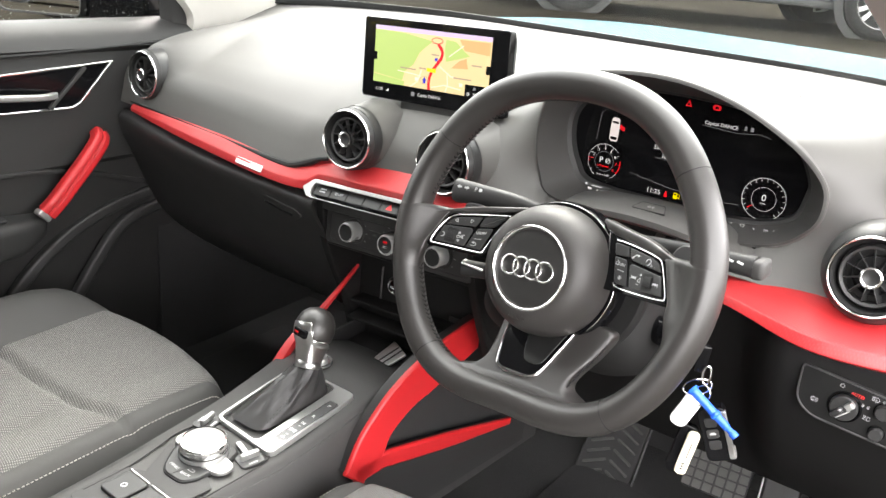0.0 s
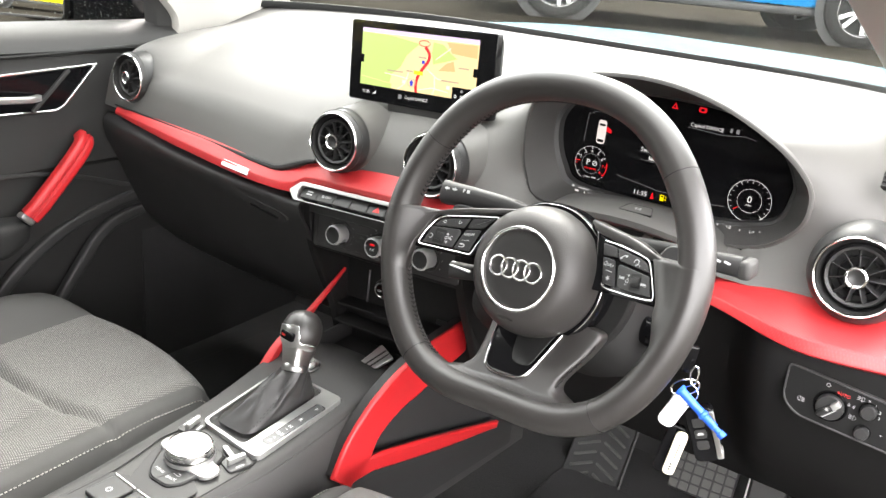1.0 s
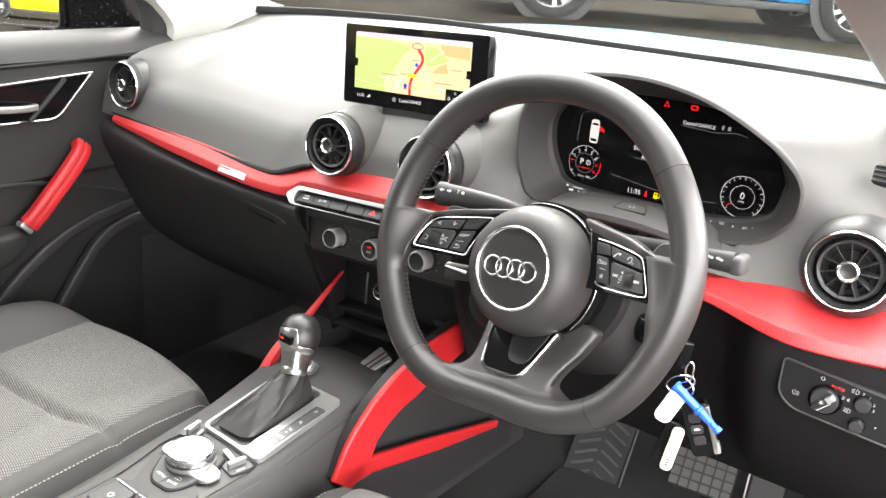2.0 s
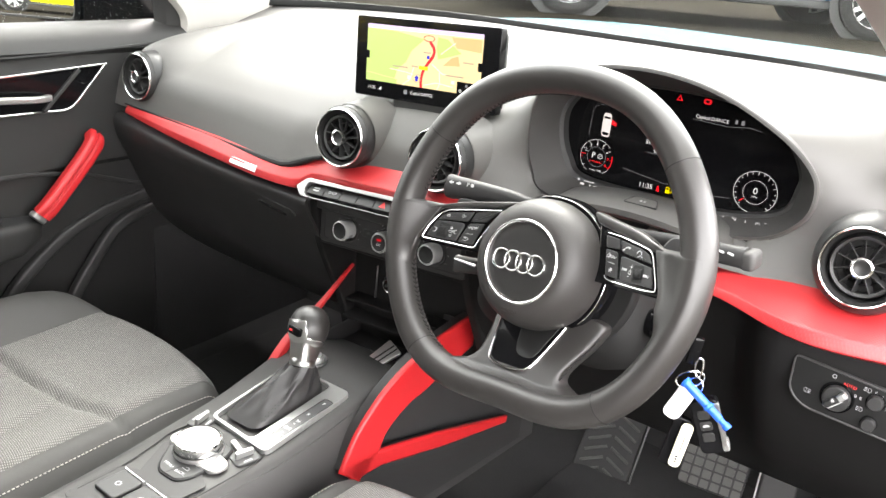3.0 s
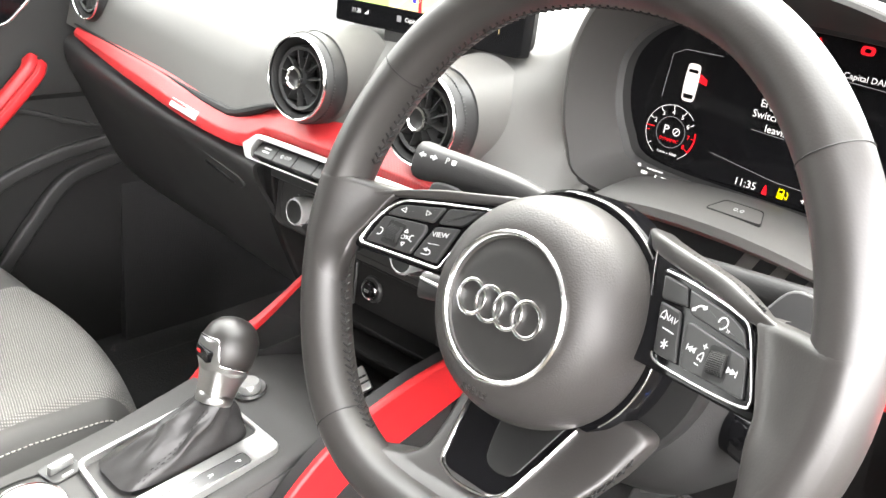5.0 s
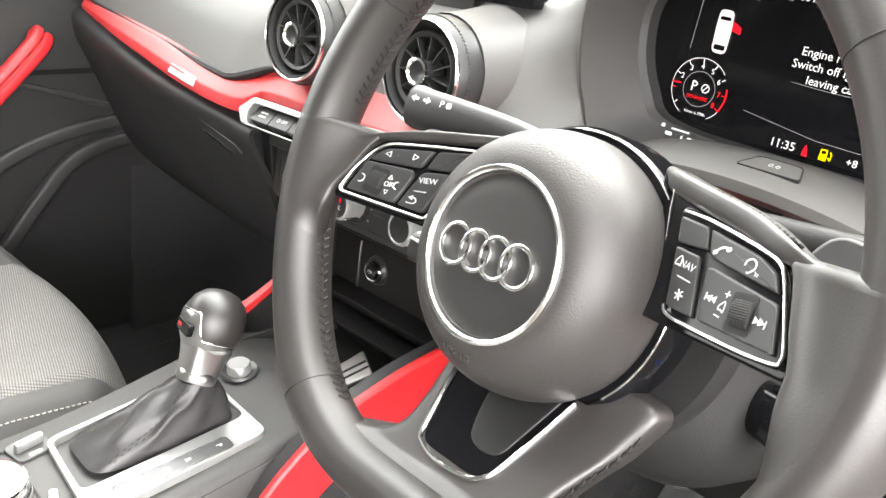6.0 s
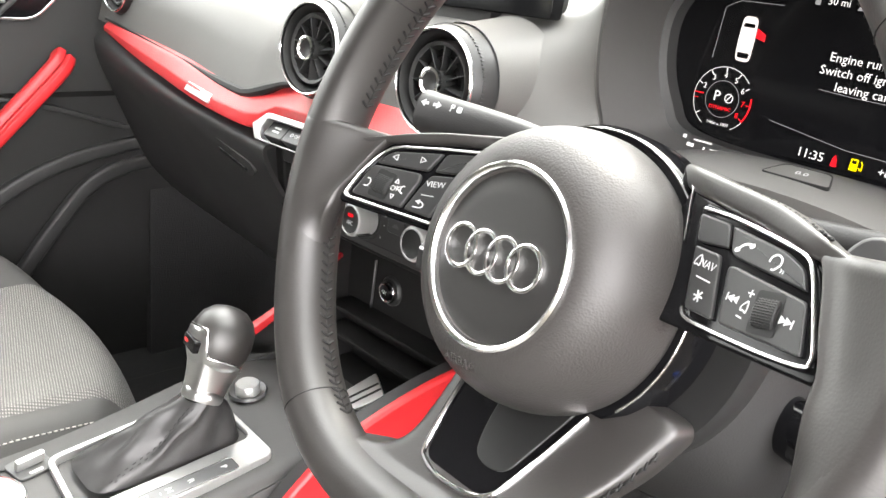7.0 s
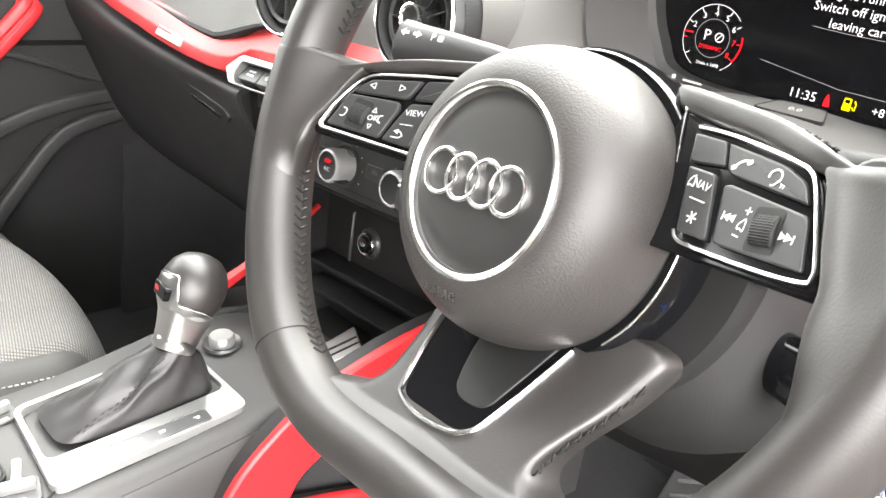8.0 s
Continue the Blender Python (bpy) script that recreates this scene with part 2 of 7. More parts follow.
def lathe(profile, n=32, m=None, bm=None):
    """profile: (radius, z) pairs, turned round z; small open ends are closed."""
    whole, bm = bm, bmesh.new()
    rows = [[bm.verts.new((r * math.cos(2 * math.pi * i / n), r * math.sin(2 * math.pi * i / n), z)) for i in range(n)] for r, z in profile]
    for a, b in zip(rows, rows[1:]):
        for i in range(n):
            bm.faces.new((a[i], a[(i + 1) % n], b[(i + 1) % n], b[i]))
    bmesh.ops.remove_doubles(bm, verts=bm.verts, dist=1e-6)
    put_points(bm, m, bm.verts)
    return into(whole, bm)


def sweep(path, prof, closed=False, up=(0, 0, 1), scales=None, bm=None, caps=True):
    """Runs a closed 2D profile along a 3D path; profile x points sideways, y along up."""
    bm = bm or bmesh.new()
    path = [Vector(p) for p in path]
    n = len(path)
    rows = []
    for i, p in enumerate(path):
        a = path[i - 1] if (closed or i) else p
        b = path[(i + 1) % n] if (closed or i < n - 1) else p
        t = (b - a).normalized()
        u = Vector(up(i) if callable(up) else up)
        side = t.cross(u)
        if side.length < 1e-5:
            side = t.orthogonal()
        side.normalize()
        v = side.cross(t)
        s = scales[i] if scales else 1.0
        sx, sy = s if isinstance(s, (tuple, list)) else (s, s)
        rows.append([p + side * x * sx + v * y * sy for x, y in prof])
    return loft(rows, wrap_u=closed, wrap_v=True, caps=caps and not closed, bm=bm)


def disc(r, n=12, ry=None):
    return [(r * math.cos(2 * math.pi * i / n), (ry or r) * math.sin(2 * math.pi * i / n)) for i in range(n)]


def curve3(pts, n=8, closed=False):
    """A smooth line through points (Catmull-Rom)."""
    P = [Vector(p) for p in pts]
    k = len(P)
    out = []
    for i in range(k if closed else k - 1):
        p0 = P[i - 1] if (closed or i) else P[0]
        p1, p2 = P[i], P[(i + 1) % k]
        p3 = P[(i + 2) % k] if (closed or i + 2 < k) else P[-1]
        for j in range(n):
            t = j / n
            out.append(0.5 * ((2 * p1) + (p2 - p0) * t + (2 * p0 - 5 * p1 + 4 * p2 - p3) * t * t + (3 * p1 - p0 - 3 * p2 + p3) * t ** 3))
    if not closed:
        out.append(P[-1])
    return out


def text_bm(words, size, m, depth=0.0002, align="CENTER"):
    """Lettering in the built-in font as a mesh, lying in the x-y plane of m."""
    cu = bpy.data.curves.new("lettering", "FONT")
    cu.body, cu.size, cu.extrude, cu.align_x, cu.align_y, cu.resolution_u = words, size, depth, align, "CENTER", 2
    ob = bpy.data.objects.new("lettering", cu)
    scene.collection.objects.link(ob)
    me = bpy.data.meshes.new_from_object(ob.evaluated_get(bpy.context.evaluated_depsgraph_get()))
    bm = bmesh.new()
    bm.from_mesh(me)
    put_points(bm, m, bm.verts)
    bpy.data.objects.remove(ob)
    bpy.data.curves.remove(cu)
    bpy.data.meshes.remove(me)
    return bm


def axes(o, x, y):
    """A frame at o with the given x and (roughly) y directions."""
    x = Vector(x).normalized()
    z = x.cross(Vector(y)).normalized()
    y = z.cross(x)
    return Matrix(((x.x, y.x, z.x, o[0]), (x.y, y.y, z.y, o[1]), (x.z, y.z, z.z, o[2]), (0, 0, 0, 1)))


def facing(x, y, z, tip=0.0, roll=0.0, yaw=0.0):
    """A frame whose z looks to the rear of the car (tip: degrees upwards), x to its right side, y up."""
    return pose(x, y, z) @ pose(0, 0, 0, 0, 0, yaw) @ pose(0, 0, 0, 90 - tip) @ pose(0, 0, 0, 0, 0, roll)


def sections(keys, x):
    """Blends lists of (y, z) given at certain x, along smooth lines that never overshoot."""
    xs = sorted(keys)
    x = min(max(x, xs[0]), xs[-1])
    i = max(k for k in range(len(xs) - 1) if xs[k] <= x or k == 0)
    h = xs[i + 1] - xs[i]
    t = (x - xs[i]) / h

    def slope(k, j, c):
        def rise(a):
            return (keys[xs[a + 1]][j][c] - keys[xs[a]][j][c]) / (xs[a + 1] - xs[a])
        if k == 0:
            return rise(0)
        if k == len(xs) - 1:
            return rise(k - 1)
        a, b = rise(k - 1), rise(k)
        return 2 * a * b / (a + b) if a * b > 0 else 0.0

    out = []
    for j in range(len(keys[xs[0]])):
        q = []
        for c in (0, 1):
            p0, p1 = keys[xs[i]][j][c], keys[xs[i + 1]][j][c]
            q.append(p0 * (2 * t ** 3 - 3 * t * t + 1) + slope(i, j, c) * h * (t ** 3 - 2 * t * t + t) + p1 * (3 * t * t - 2 * t ** 3) + slope(i + 1, j, c) * h * (t ** 3 - t * t))
        out.append(tuple(q))
    return out

# ---- ground and car shell ----
rows = []
for i in range(41):
    y = [-400, -60, -20, -6, -2, 0, 1, 2, 3, 4, 5, 6, 7, 8, 9, 10][i] if i < 16 else 10 + (i - 15) ** 2 * 1.6
    t = min(1.0, max(0.0, (y - 1.8) / 3.7))
    z = 0.80 * t * t * (3 - 2 * t)
    rows.append([Vector((x, y, z)) for x in (-900, -200, -60, -25, -10, -4, 0, 4, 10, 25, 60, 200, 900)])
solo("ground", loft(rows), TARMAC, "wet grey-brown tarmac of a car park", "ground", "structure", smooth=True)

solo("floor", thick(loft([[Vector((x, y, z)) for y, z in ((-1.3, 0.34), (-0.2, 0.34), (0.45, 0.34), (0.78, 0.35), (0.87, 0.48), (0.90, 0.85), (0.86, 1.13))] for x in (-0.88, -0.4, -0.2, 0, 0.2, 0.4, 0.78)]), 0.01), CARPET, "black carpeted car floor and footwell", "floor", "structure")
# unseen roof and rear wall, carried back to block light from behind
bm = loft([[Vector((x, y, 1.50 - 0.10 * (x / 0.62) ** 4)) for x in (-0.66, -0.6, -0.4, -0.2, 0, 0.2, 0.4, 0.6, 0.66)] for y in (-2.4, -1.4, -0.6, -0.3, -0.16)])
solo("ceiling", thick(bm, 0.03), HEADLINER, "pale grey fabric headliner of the car", "ceiling", "structure")
bm = loft([[Vector((x, -2.40 - 0.1 * (z - 1), z)) for z in (0.3, 0.7, 1.12, 1.49)] for x in (-0.8, -0.4, 0, 0.4, 0.8)])
solo("wall_rear", thick(bm, 0.02), BOLSTER, "unseen dark wall that blocks light from the rear", "wall", "structure")


def pillar(name, foot, head, w0, w1, d, material, label):
    rows = []
    for t in (0, 0.25, 0.5, 0.75, 1.0):
        p = Vector(foot).lerp(Vector(head), t)
        w = w0 + (w1 - w0) * t
        rows.append([p + Vector((a, b, 0)) for a, b in rounded([(-d / 2, -w / 2), (d / 2, -w / 2), (d / 2, w / 2), (-d / 2, w / 2)], 0.012, 3)])
    return solo(name, loft(rows, wrap_v=True, caps=True), material, label, "pillar", "structure")


pillar("pillar_b_near", (0.80, -0.98, 0.35), (0.70, -0.98, 1.48), 0.16, 0.12, 0.06, HARD, "dark trim of the centre pillar")
pillar("pillar_b_far", (-0.83, -0.62, 0.35), (-0.70, -0.66, 1.48), 0.12, 0.10, 0.05, HARD, "dark trim of the centre pillar")
pillar("pillar_a_near", (0.650, 0.68, 1.165), (0.620, -0.30, 1.425), 0.16, 0.12, 0.10, PILLAR, "pale grey windscreen pillar trim")
# sill under the open driver's door
solo("sill", box(0.10, 1.5, 0.08, pose(0.80, -0.2, 0.36), 0.02, 3), HARD, "black door sill trim", "sill", "structure")

# far windscreen pillar: pale trim with a tweeter grille, dark sail corner beside it
LEVELS = (((-0.760, 0.400, 1.100), (-0.755, 0.540, 1.092), (-0.745, 0.700, 1.165)), ((-0.750, 0.395, 1.140), (-0.738, 0.520, 1.146), (-0.740, 0.640, 1.180)), ((-0.744, 0.350, 1.190), (-0.728, 0.455, 1.200), (-0.735, 0.560, 1.212)), ((-0.735, 0.285, 1.250), (-0.715, 0.370, 1.262), (-0.722, 0.440, 1.272)), ((-0.715, 0.180, 1.330), (-0.69, 0.240, 1.340), (-0.70, 0.290, 1.345)), ((-0.68, -0.02, 1.430), (-0.65, 0.03, 1.435), (-0.66, 0.07, 1.44)), ((-0.65, -0.20, 1.50), (-0.62, -0.16, 1.50), (-0.63, -0.12, 1.50)))
rows = [[Vector((-0.79, a[1] - 0.01, a[2]))] + curve3([a, b, c], 8) + [Vector((-0.79, c[1] + 0.02, c[2]))] for a, b, c in LEVELS]
rows = [list(r) for r in zip(*[curve3(list(col), 4) for col in zip(*rows)])]
pil = solo("pillar_a_far", thick(loft(rows), 0.008), PILLAR, "pale grey windscreen pillar trim with a perforated tweeter grille", "pillar", "structure")
GT = axes((-0.7305, 0.475, 1.176), (0.03, 0.99, 0.10), (0.22, -0.10, 0.97))
grille = part("tweeter_grille", slab(rounded([(-0.042, -0.020), (0.040, -0.026), (0.046, 0.014), (-0.030, 0.024)], 0.008), -0.004, 0.0012, 0.0006, GT), PILLAR, pil, "perforated grey grille")
bm = bmesh.new()
for a in range(17):
    for b in range(8):
        u, v = -0.036 + 0.0045 * a + 0.0022 * (b % 2), -0.017 + 0.0045 * b
        slab(disc(0.0009, 6), 0.0010, 0.0015, 0, GT @ pose(u, v, 0), bm)
tagged(part("holes", bm, HARD, grille), kind="stuff")
rows = []
for z, y0, y1, x in ((1.085, 0.355, 0.462, -0.778), (1.115, 0.355, 0.440, -0.776), (1.16, 0.350, 0.400, -0.772), (1.19, 0.340, 0.375, -0.768), (1.25, 0.295, 0.314, -0.758), (1.34, 0.215, 0.225, -0.740)):
    rows.append([Vector((x - 0.022, y0, z)), Vector((x - 0.004, y0 + 0.01, z)), Vector((x, (y0 + y1) / 2, z)), Vector((x + 0.002, y1, z))])
solo("window_1", thick(loft(rows), 0.012), HARD, "black sail corner trim of the side window", "window trim", "structure")
# panes
bm = loft([[Vector((-0.815, y, 1.10)) for y in (-0.95, 0.0, 0.34)], [Vector((-0.78, y, 1.28)) for y in (-0.95, 0.0, 0.28)], [Vector((-0.70, y, 1.47)) for y in (-0.95, -0.2, 0.08)]])
solo("window_2", thick(bm, 0.004), PANE, "clear side window with raindrops", "window", "structure")
rows = []
for i in range(13):
    x = -0.78 + 1.56 * i / 12
    b = 1 - (x / 0.78) ** 2
    rows.append([Vector((x * (1 - 0.12 * t), (0.63 + 0.24 * b) * (1 - t) + (-0.24 + 0.08 * b) * t, 1.165 * (1 - t) + 1.50 * t + 0.03 * math.sin(math.pi * t))) for t in (0, 0.25, 0.5, 0.75, 1)])
solo("windscreen", thick(loft(rows), 0.004), PANE, "clear laminated car windscreen", "window", "structure")
# dark band at the foot of the windscreen
path = curve3([(-0.76, 0.60, 1.166), (-0.62, 0.70, 1.172), (-0.40, 0.785, 1.176), (-0.15, 0.80, 1.178), (0.15, 0.80, 1.178), (0.40, 0.80, 1.177), (0.60, 0.74, 1.176), (0.76, 0.60, 1.17)], 8)
solo("trim", sweep(path, rounded([(-0.012, -0.010), (0.012, -0.010), (0.012, 0.006), (-0.012, 0.003)], 0.003, 2)), DARK, "black seal at the foot of the windscreen", "seal", "structure")
# the car's own bonnet, wet, light blue
rows = []
for i in range(17):
    x = -0.86 + 1.72 * i / 16
    b = 1 - (x / 0.86) ** 4
    rows.append([Vector((x, y, z - 0.10 * (1 - b))) for y, z in ((0.86, 1.140), (0.92, 1.150), (1.15, 1.155), (1.5, 1.145), (1.8, 1.128), (1.92, 1.10), (1.97, 1.0), (1.98, 0.75))])
BONNET = shade("pale_blue_wet_paint", (0.030, 0.085, 0.105), 0.5, grain=0.9, size=0.012, cells=True, var=0.5, patch=0.05, spec=0.02)
solo("bonnet", thick(loft(rows), 0.01), BONNET, "bright blue car bonnet beaded with rain", "bonnet", "structure")

# side walls of the footwell
for sgn, nm in ((-1, "wall_far"), (1, "wall_near")):
    bm = loft([[Vector((sgn * 0.785, y, z)) for y in (0.30, 0.5, 0.7, 0.88)] for z in (0.33, 0.6, 0.9, 1.10)])
    solo(nm, thick(bm, 0.02), CARPET if sgn < 0 else HARD, "black footwell side trim", "wall", "structure")

# unseen walls behind the front seats, added to block light; no rear windows
for sgn, nm in ((-1, "wall_far_rear"), (1, "wall_near_rear")):
    bm = loft([[Vector((sgn * (0.80 - 0.12 * max(0, z - 1.0)), y, z)) for y in (-2.4, -1.8, -1.05)] for z in ((0.33, 0.6, 0.9, 1.15, 1.3, 1.47) if sgn < 0 else (0.33, 0.6, 0.9, 1.15))])
    solo(nm, thick(bm, 0.02), HARD, "unseen dark side wall that blocks light behind the seats", "wall", "structure")

# ---- dashboard ----
dash = thing("dashboard", pose(0, 0.35, 0.45), "dark grey soft-touch car dashboard with red inlay and round vents", "dashboard", in_place=True)

def rounded_line(pts, r=0.14, n=4):
    """An open line with softened corners."""
    P = [Vector(p) for p in pts]
    out = [P[0]]
    for a, p, b in zip(P, P[1:], P[2:]):
        s_, e_ = p.lerp(a, r), p.lerp(b, r)
        out += [s_ * (1 - j / n) ** 2 + p * 2 * (j / n) * (1 - j / n) + e_ * (j / n) ** 2 for j in range(n + 1)]
    return out + [P[-1]]


UPPER = {
    -0.74: [(0.64, 1.162), (0.56, 1.138), (0.50, 1.116), (0.42, 1.106), (0.34, 1.090), (0.280, 1.070), (0.226, 1.040), (0.2085, 0.974)],
    -0.60: [(0.72, 1.166), (0.60, 1.152), (0.48, 1.136), (0.39, 1.116), (0.32, 1.092), (0.265, 1.073), (0.213, 1.044), (0.1985, 0.9725)],
    -0.40: [(0.80, 1.170), (0.64, 1.164), (0.49, 1.150), (0.385, 1.126), (0.31, 1.098), (0.254, 1.075), (0.202, 1.042), (0.1815, 0.9690)],
    -0.215: [(0.82, 1.172), (0.66, 1.172), (0.50, 1.160), (0.39, 1.135), (0.315, 1.106), (0.250, 1.074), (0.193, 1.036), (0.1665, 0.9650)],
    -0.145: [(0.82, 1.172), (0.66, 1.172), (0.50, 1.160), (0.39, 1.135), (0.31, 1.102), (0.250, 1.068), (0.210, 1.038), (0.183, 0.995)],
    0.00: [(0.82, 1.173), (0.66, 1.174), (0.50, 1.165), (0.38, 1.137), (0.30, 1.104), (0.240, 1.072), (0.208, 1.035), (0.196, 0.998)],
    0.165: [(0.82, 1.173), (0.66, 1.176), (0.50, 1.172), (0.38, 1.152), (0.30, 1.120), (0.245, 1.080), (0.212, 1.035), (0.200, 0.990)],
    0.40: [(0.82, 1.173), (0.64, 1.176), (0.49, 1.174), (0.38, 1.158), (0.30, 1.128), (0.252, 1.084), (0.230, 1.036), (0.215, 0.990)],
    0.580: [(0.80, 1.172), (0.62, 1.172), (0.48, 1.170), (0.37, 1.156), (0.30, 1.128), (0.252, 1.085), (0.226, 1.036), (0.215, 0.990)],
    0.74: [(0.64, 1.162), (0.56, 1.152), (0.48, 1.142), (0.38, 1.128), (0.31, 1.100), (0.26, 1.065), (0.235, 1.025), (0.222, 0.990)],
}
LIP = [(0.222, 0.250, 1.010), (0.194, 0.246, 1.043), (0.188, 0.238, 1.090), (0.200, 0.225, 1.140), (0.235, 0.206, 1.182), (0.295, 0.194, 1.202), (0.375, 0.190, 1.208), (0.450, 0.195, 1.194), (0.515, 0.214, 1.160), (0.552, 0.235, 1.124), (0.563, 0.242, 1.093), (0.552, 0.246, 1.056), (0.500, 0.250, 1.022), (0.360, 0.250, 1.008)]
lip = curve3(LIP, 6, True)
MID = Vector((0.375, 0.0, 1.10))


def smooth_step(t):
    t = min(1.0, max(0.0, t))
    return t * t * (3 - 2 * t)


def by_the_lip(x, z):
    """How far out (x, z) lies from the middle of the instruments (1: on the lip), and the lip's y there."""
    a = math.atan2(z - MID.z, x - MID.x)
    best = min(lip, key=lambda p: abs(math.remainder(math.atan2(p.z - MID.z, p.x - MID.x) - a, 2 * math.pi)))
    return math.hypot(x - MID.x, z - MID.z) / math.hypot(best.x - MID.x, best.z - MID.z), best.y


bm_rows, outside, inner_ = [], [], []
for i in range(241):
    x = -0.74 + 1.48 * i / 240
    line, keep, side_in = [], [], []
    for p in rounded_line(sections(UPPER, x), 0.36, 8):
        y, z = p
        y0 = y
        s, ly = by_the_lip(x, z)
        near = (1 - smooth_step((s - 1.0) / 0.42)) * (1 - smooth_step((y - 0.42) / 0.2)) * smooth_step((z - 0.990) / 0.022) if s > 0.88 else 0.0
        y += (ly + 0.003 - y) * near
        ring = math.hypot(x + 0.650, z - 1.041)
        y += (min(y, 0.217 + 0.5 * max(0.0, z - 1.041)) - y) * (1 - smooth_step((ring - 0.048) / 0.060))
        q = 1.0 / s if 0.88 < s < 1.0 and y < 0.36 and z > 1.014 else 1.0
        line.append(Vector((MID.x + (x - MID.x) * q, y, MID.z + (z - MID.z) * q)))
        keep.append(s > 0.88 or y0 > 0.40)
        side_in.append(s <= 0.88)
    bm_rows.append(line)
    outside.append(keep)
    inner_.append(side_in)
pad = bmesh.new()
grid = [[pad.verts.new(p) for p in r] for r in bm_rows]
for i in range(len(grid) - 1):
    for j in range(len(grid[0]) - 1):
        ys = [bm_rows[a][b].y for a in (i, i + 1) for b in (j, j + 1)]
        if outside[i][j] and outside[i + 1][j] and outside[i][j + 1] and outside[i + 1][j + 1] and (min(ys) > 0.33 or max(ys) - min(ys) < 0.07 or min(inner_[a][b] for a in (i, i + 1) for b in (j, j + 1)) == max(inner_[a][b] for a in (i, i + 1) for b in (j, j + 1))):
            pad.faces.new((grid[i][j], grid[i][j + 1], grid[i + 1][j + 1], grid[i + 1][j]))
bmesh.ops.delete(pad, geom=[v for v in pad.verts if not v.link_faces], context="VERTS")
bmesh.ops.remove_doubles(pad, verts=pad.verts, dist=0.0004)
bmesh.ops.holes_fill(pad, edges=[e for e in pad.edges if e.is_boundary], sides=24)
soft_area = [v for v in pad.verts if 0.12 < v.co.x < 0.72 and v.co.y < 0.6 and not any(e.is_boundary for e in v.link_edges) and math.hypot(v.co.x - 0.64, v.co.z - 1.044) > 0.06]
for _ in range(40):
    bmesh.ops.smooth_vert(pad, verts=soft_area, factor=0.5, use_axis_x=True, use_axis_y=True, use_axis_z=True)
part("upper_pad", pad, SOFT, dash, "soft-touch dark grey grained pad", angle=70)

# dark joint under the pad; its widening draws the shadow in the gap
path, wide = [], []
for i in range(41):
    x = -0.70 + 0.555 * i / 40
    y, z = sections(UPPER, x)[-1]
    path.append((x, y - 0.0005, z + 0.0065 * (1 - smooth_step((x + 0.205) / 0.045))))
    wide.append(0.55 + 1.25 * smooth_step((x + 0.420) / 0.22) * (1 - 0.6 * smooth_step((x + 0.180) / 0.03)))
part("pad_joint_shadow", sweep(path, disc(0.0032, 8), scales=wide), DARK, dash, "dark joint under the pad, widened to draw its shadow")

# red inlay that runs along the whole dashboard
INLAY = {
    -0.692: [(0.222, 0.980), (0.209, 0.979), (0.2025, 0.9755), (0.1985, 0.970), (0.199, 0.964), (0.207, 0.961)],
    -0.60: [(0.216, 0.982), (0.203, 0.981), (0.1935, 0.976), (0.1870, 0.9675), (0.187, 0.9575), (0.199, 0.954)],
    -0.45: [(0.205, 0.984), (0.192, 0.982), (0.180, 0.975), (0.170, 0.963), (0.168, 0.950), (0.185, 0.945)],
    -0.215: [(0.190, 0.979), (0.176, 0.977), (0.163, 0.970), (0.150, 0.957), (0.147, 0.944), (0.165, 0.939)],
    -0.172: [(0.200, 0.990), (0.184, 0.985), (0.168, 0.974), (0.154, 0.958), (0.151, 0.944), (0.167, 0.939)],
    -0.150: [(0.212, 1.001), (0.194, 0.996), (0.179, 0.983), (0.166, 0.971), (0.172, 0.955), (0.182, 0.944)],
    -0.120: [(0.215, 1.006), (0.196, 1.000), (0.181, 0.987), (0.166, 0.974), (0.172, 0.957), (0.182, 0.945)],
    0.12: [(0.215, 1.010), (0.197, 1.004), (0.182, 0.994), (0.167, 0.984), (0.172, 0.966), (0.182, 0.950)],
    0.24: [(0.240, 0.985), (0.215, 0.979), (0.190, 0.967), (0.175, 0.955), (0.170, 0.944), (0.185, 0.940)],
    0.42: [(0.275, 0.974), (0.257, 0.969), (0.240, 0.963), (0.228, 0.957), (0.223, 0.950), (0.235, 0.946)],
    0.50: [(0.243, 0.994), (0.222, 0.989), (0.203, 0.982), (0.188, 0.974), (0.183, 0.964), (0.195, 0.959)],
    0.61: [(0.240, 1.003), (0.212, 0.996), (0.180, 0.9875), (0.147, 0.9755), (0.141, 0.961), (0.156, 0.954)],
    0.74: [(0.240, 1.003), (0.212, 0.996), (0.186, 0.987), (0.168, 0.978), (0.162, 0.965), (0.175, 0.957)],
}


def inlay_rows(x0, x1, n):
    out = []
    for i in range(n + 1):
        x = x0 + (x1 - x0) * i / n
        prof = rounded_line([(y, z) for y, z in sections(INLAY, x)])
        out.append([Vector((x, y, z)) for y, z in prof])
    return out


part("red_inlay", thick(loft(inlay_rows(-0.692, 0.74, 90)), 0.004), REDGRAPH, dash, "red embossed inlay strip with rounded lower lip")
# thin metal plate set into the inlay
part("badge_plate", slab(rrect(0.070, 0.0115, 0.002), -0.004, 0.0012, 0.0006, axes((-0.2965, 0.1540, 0.9555), (0.98, -0.085, -0.016), (0, 0.52, 0.85))), SILVER, dash, "small satin silver plate")

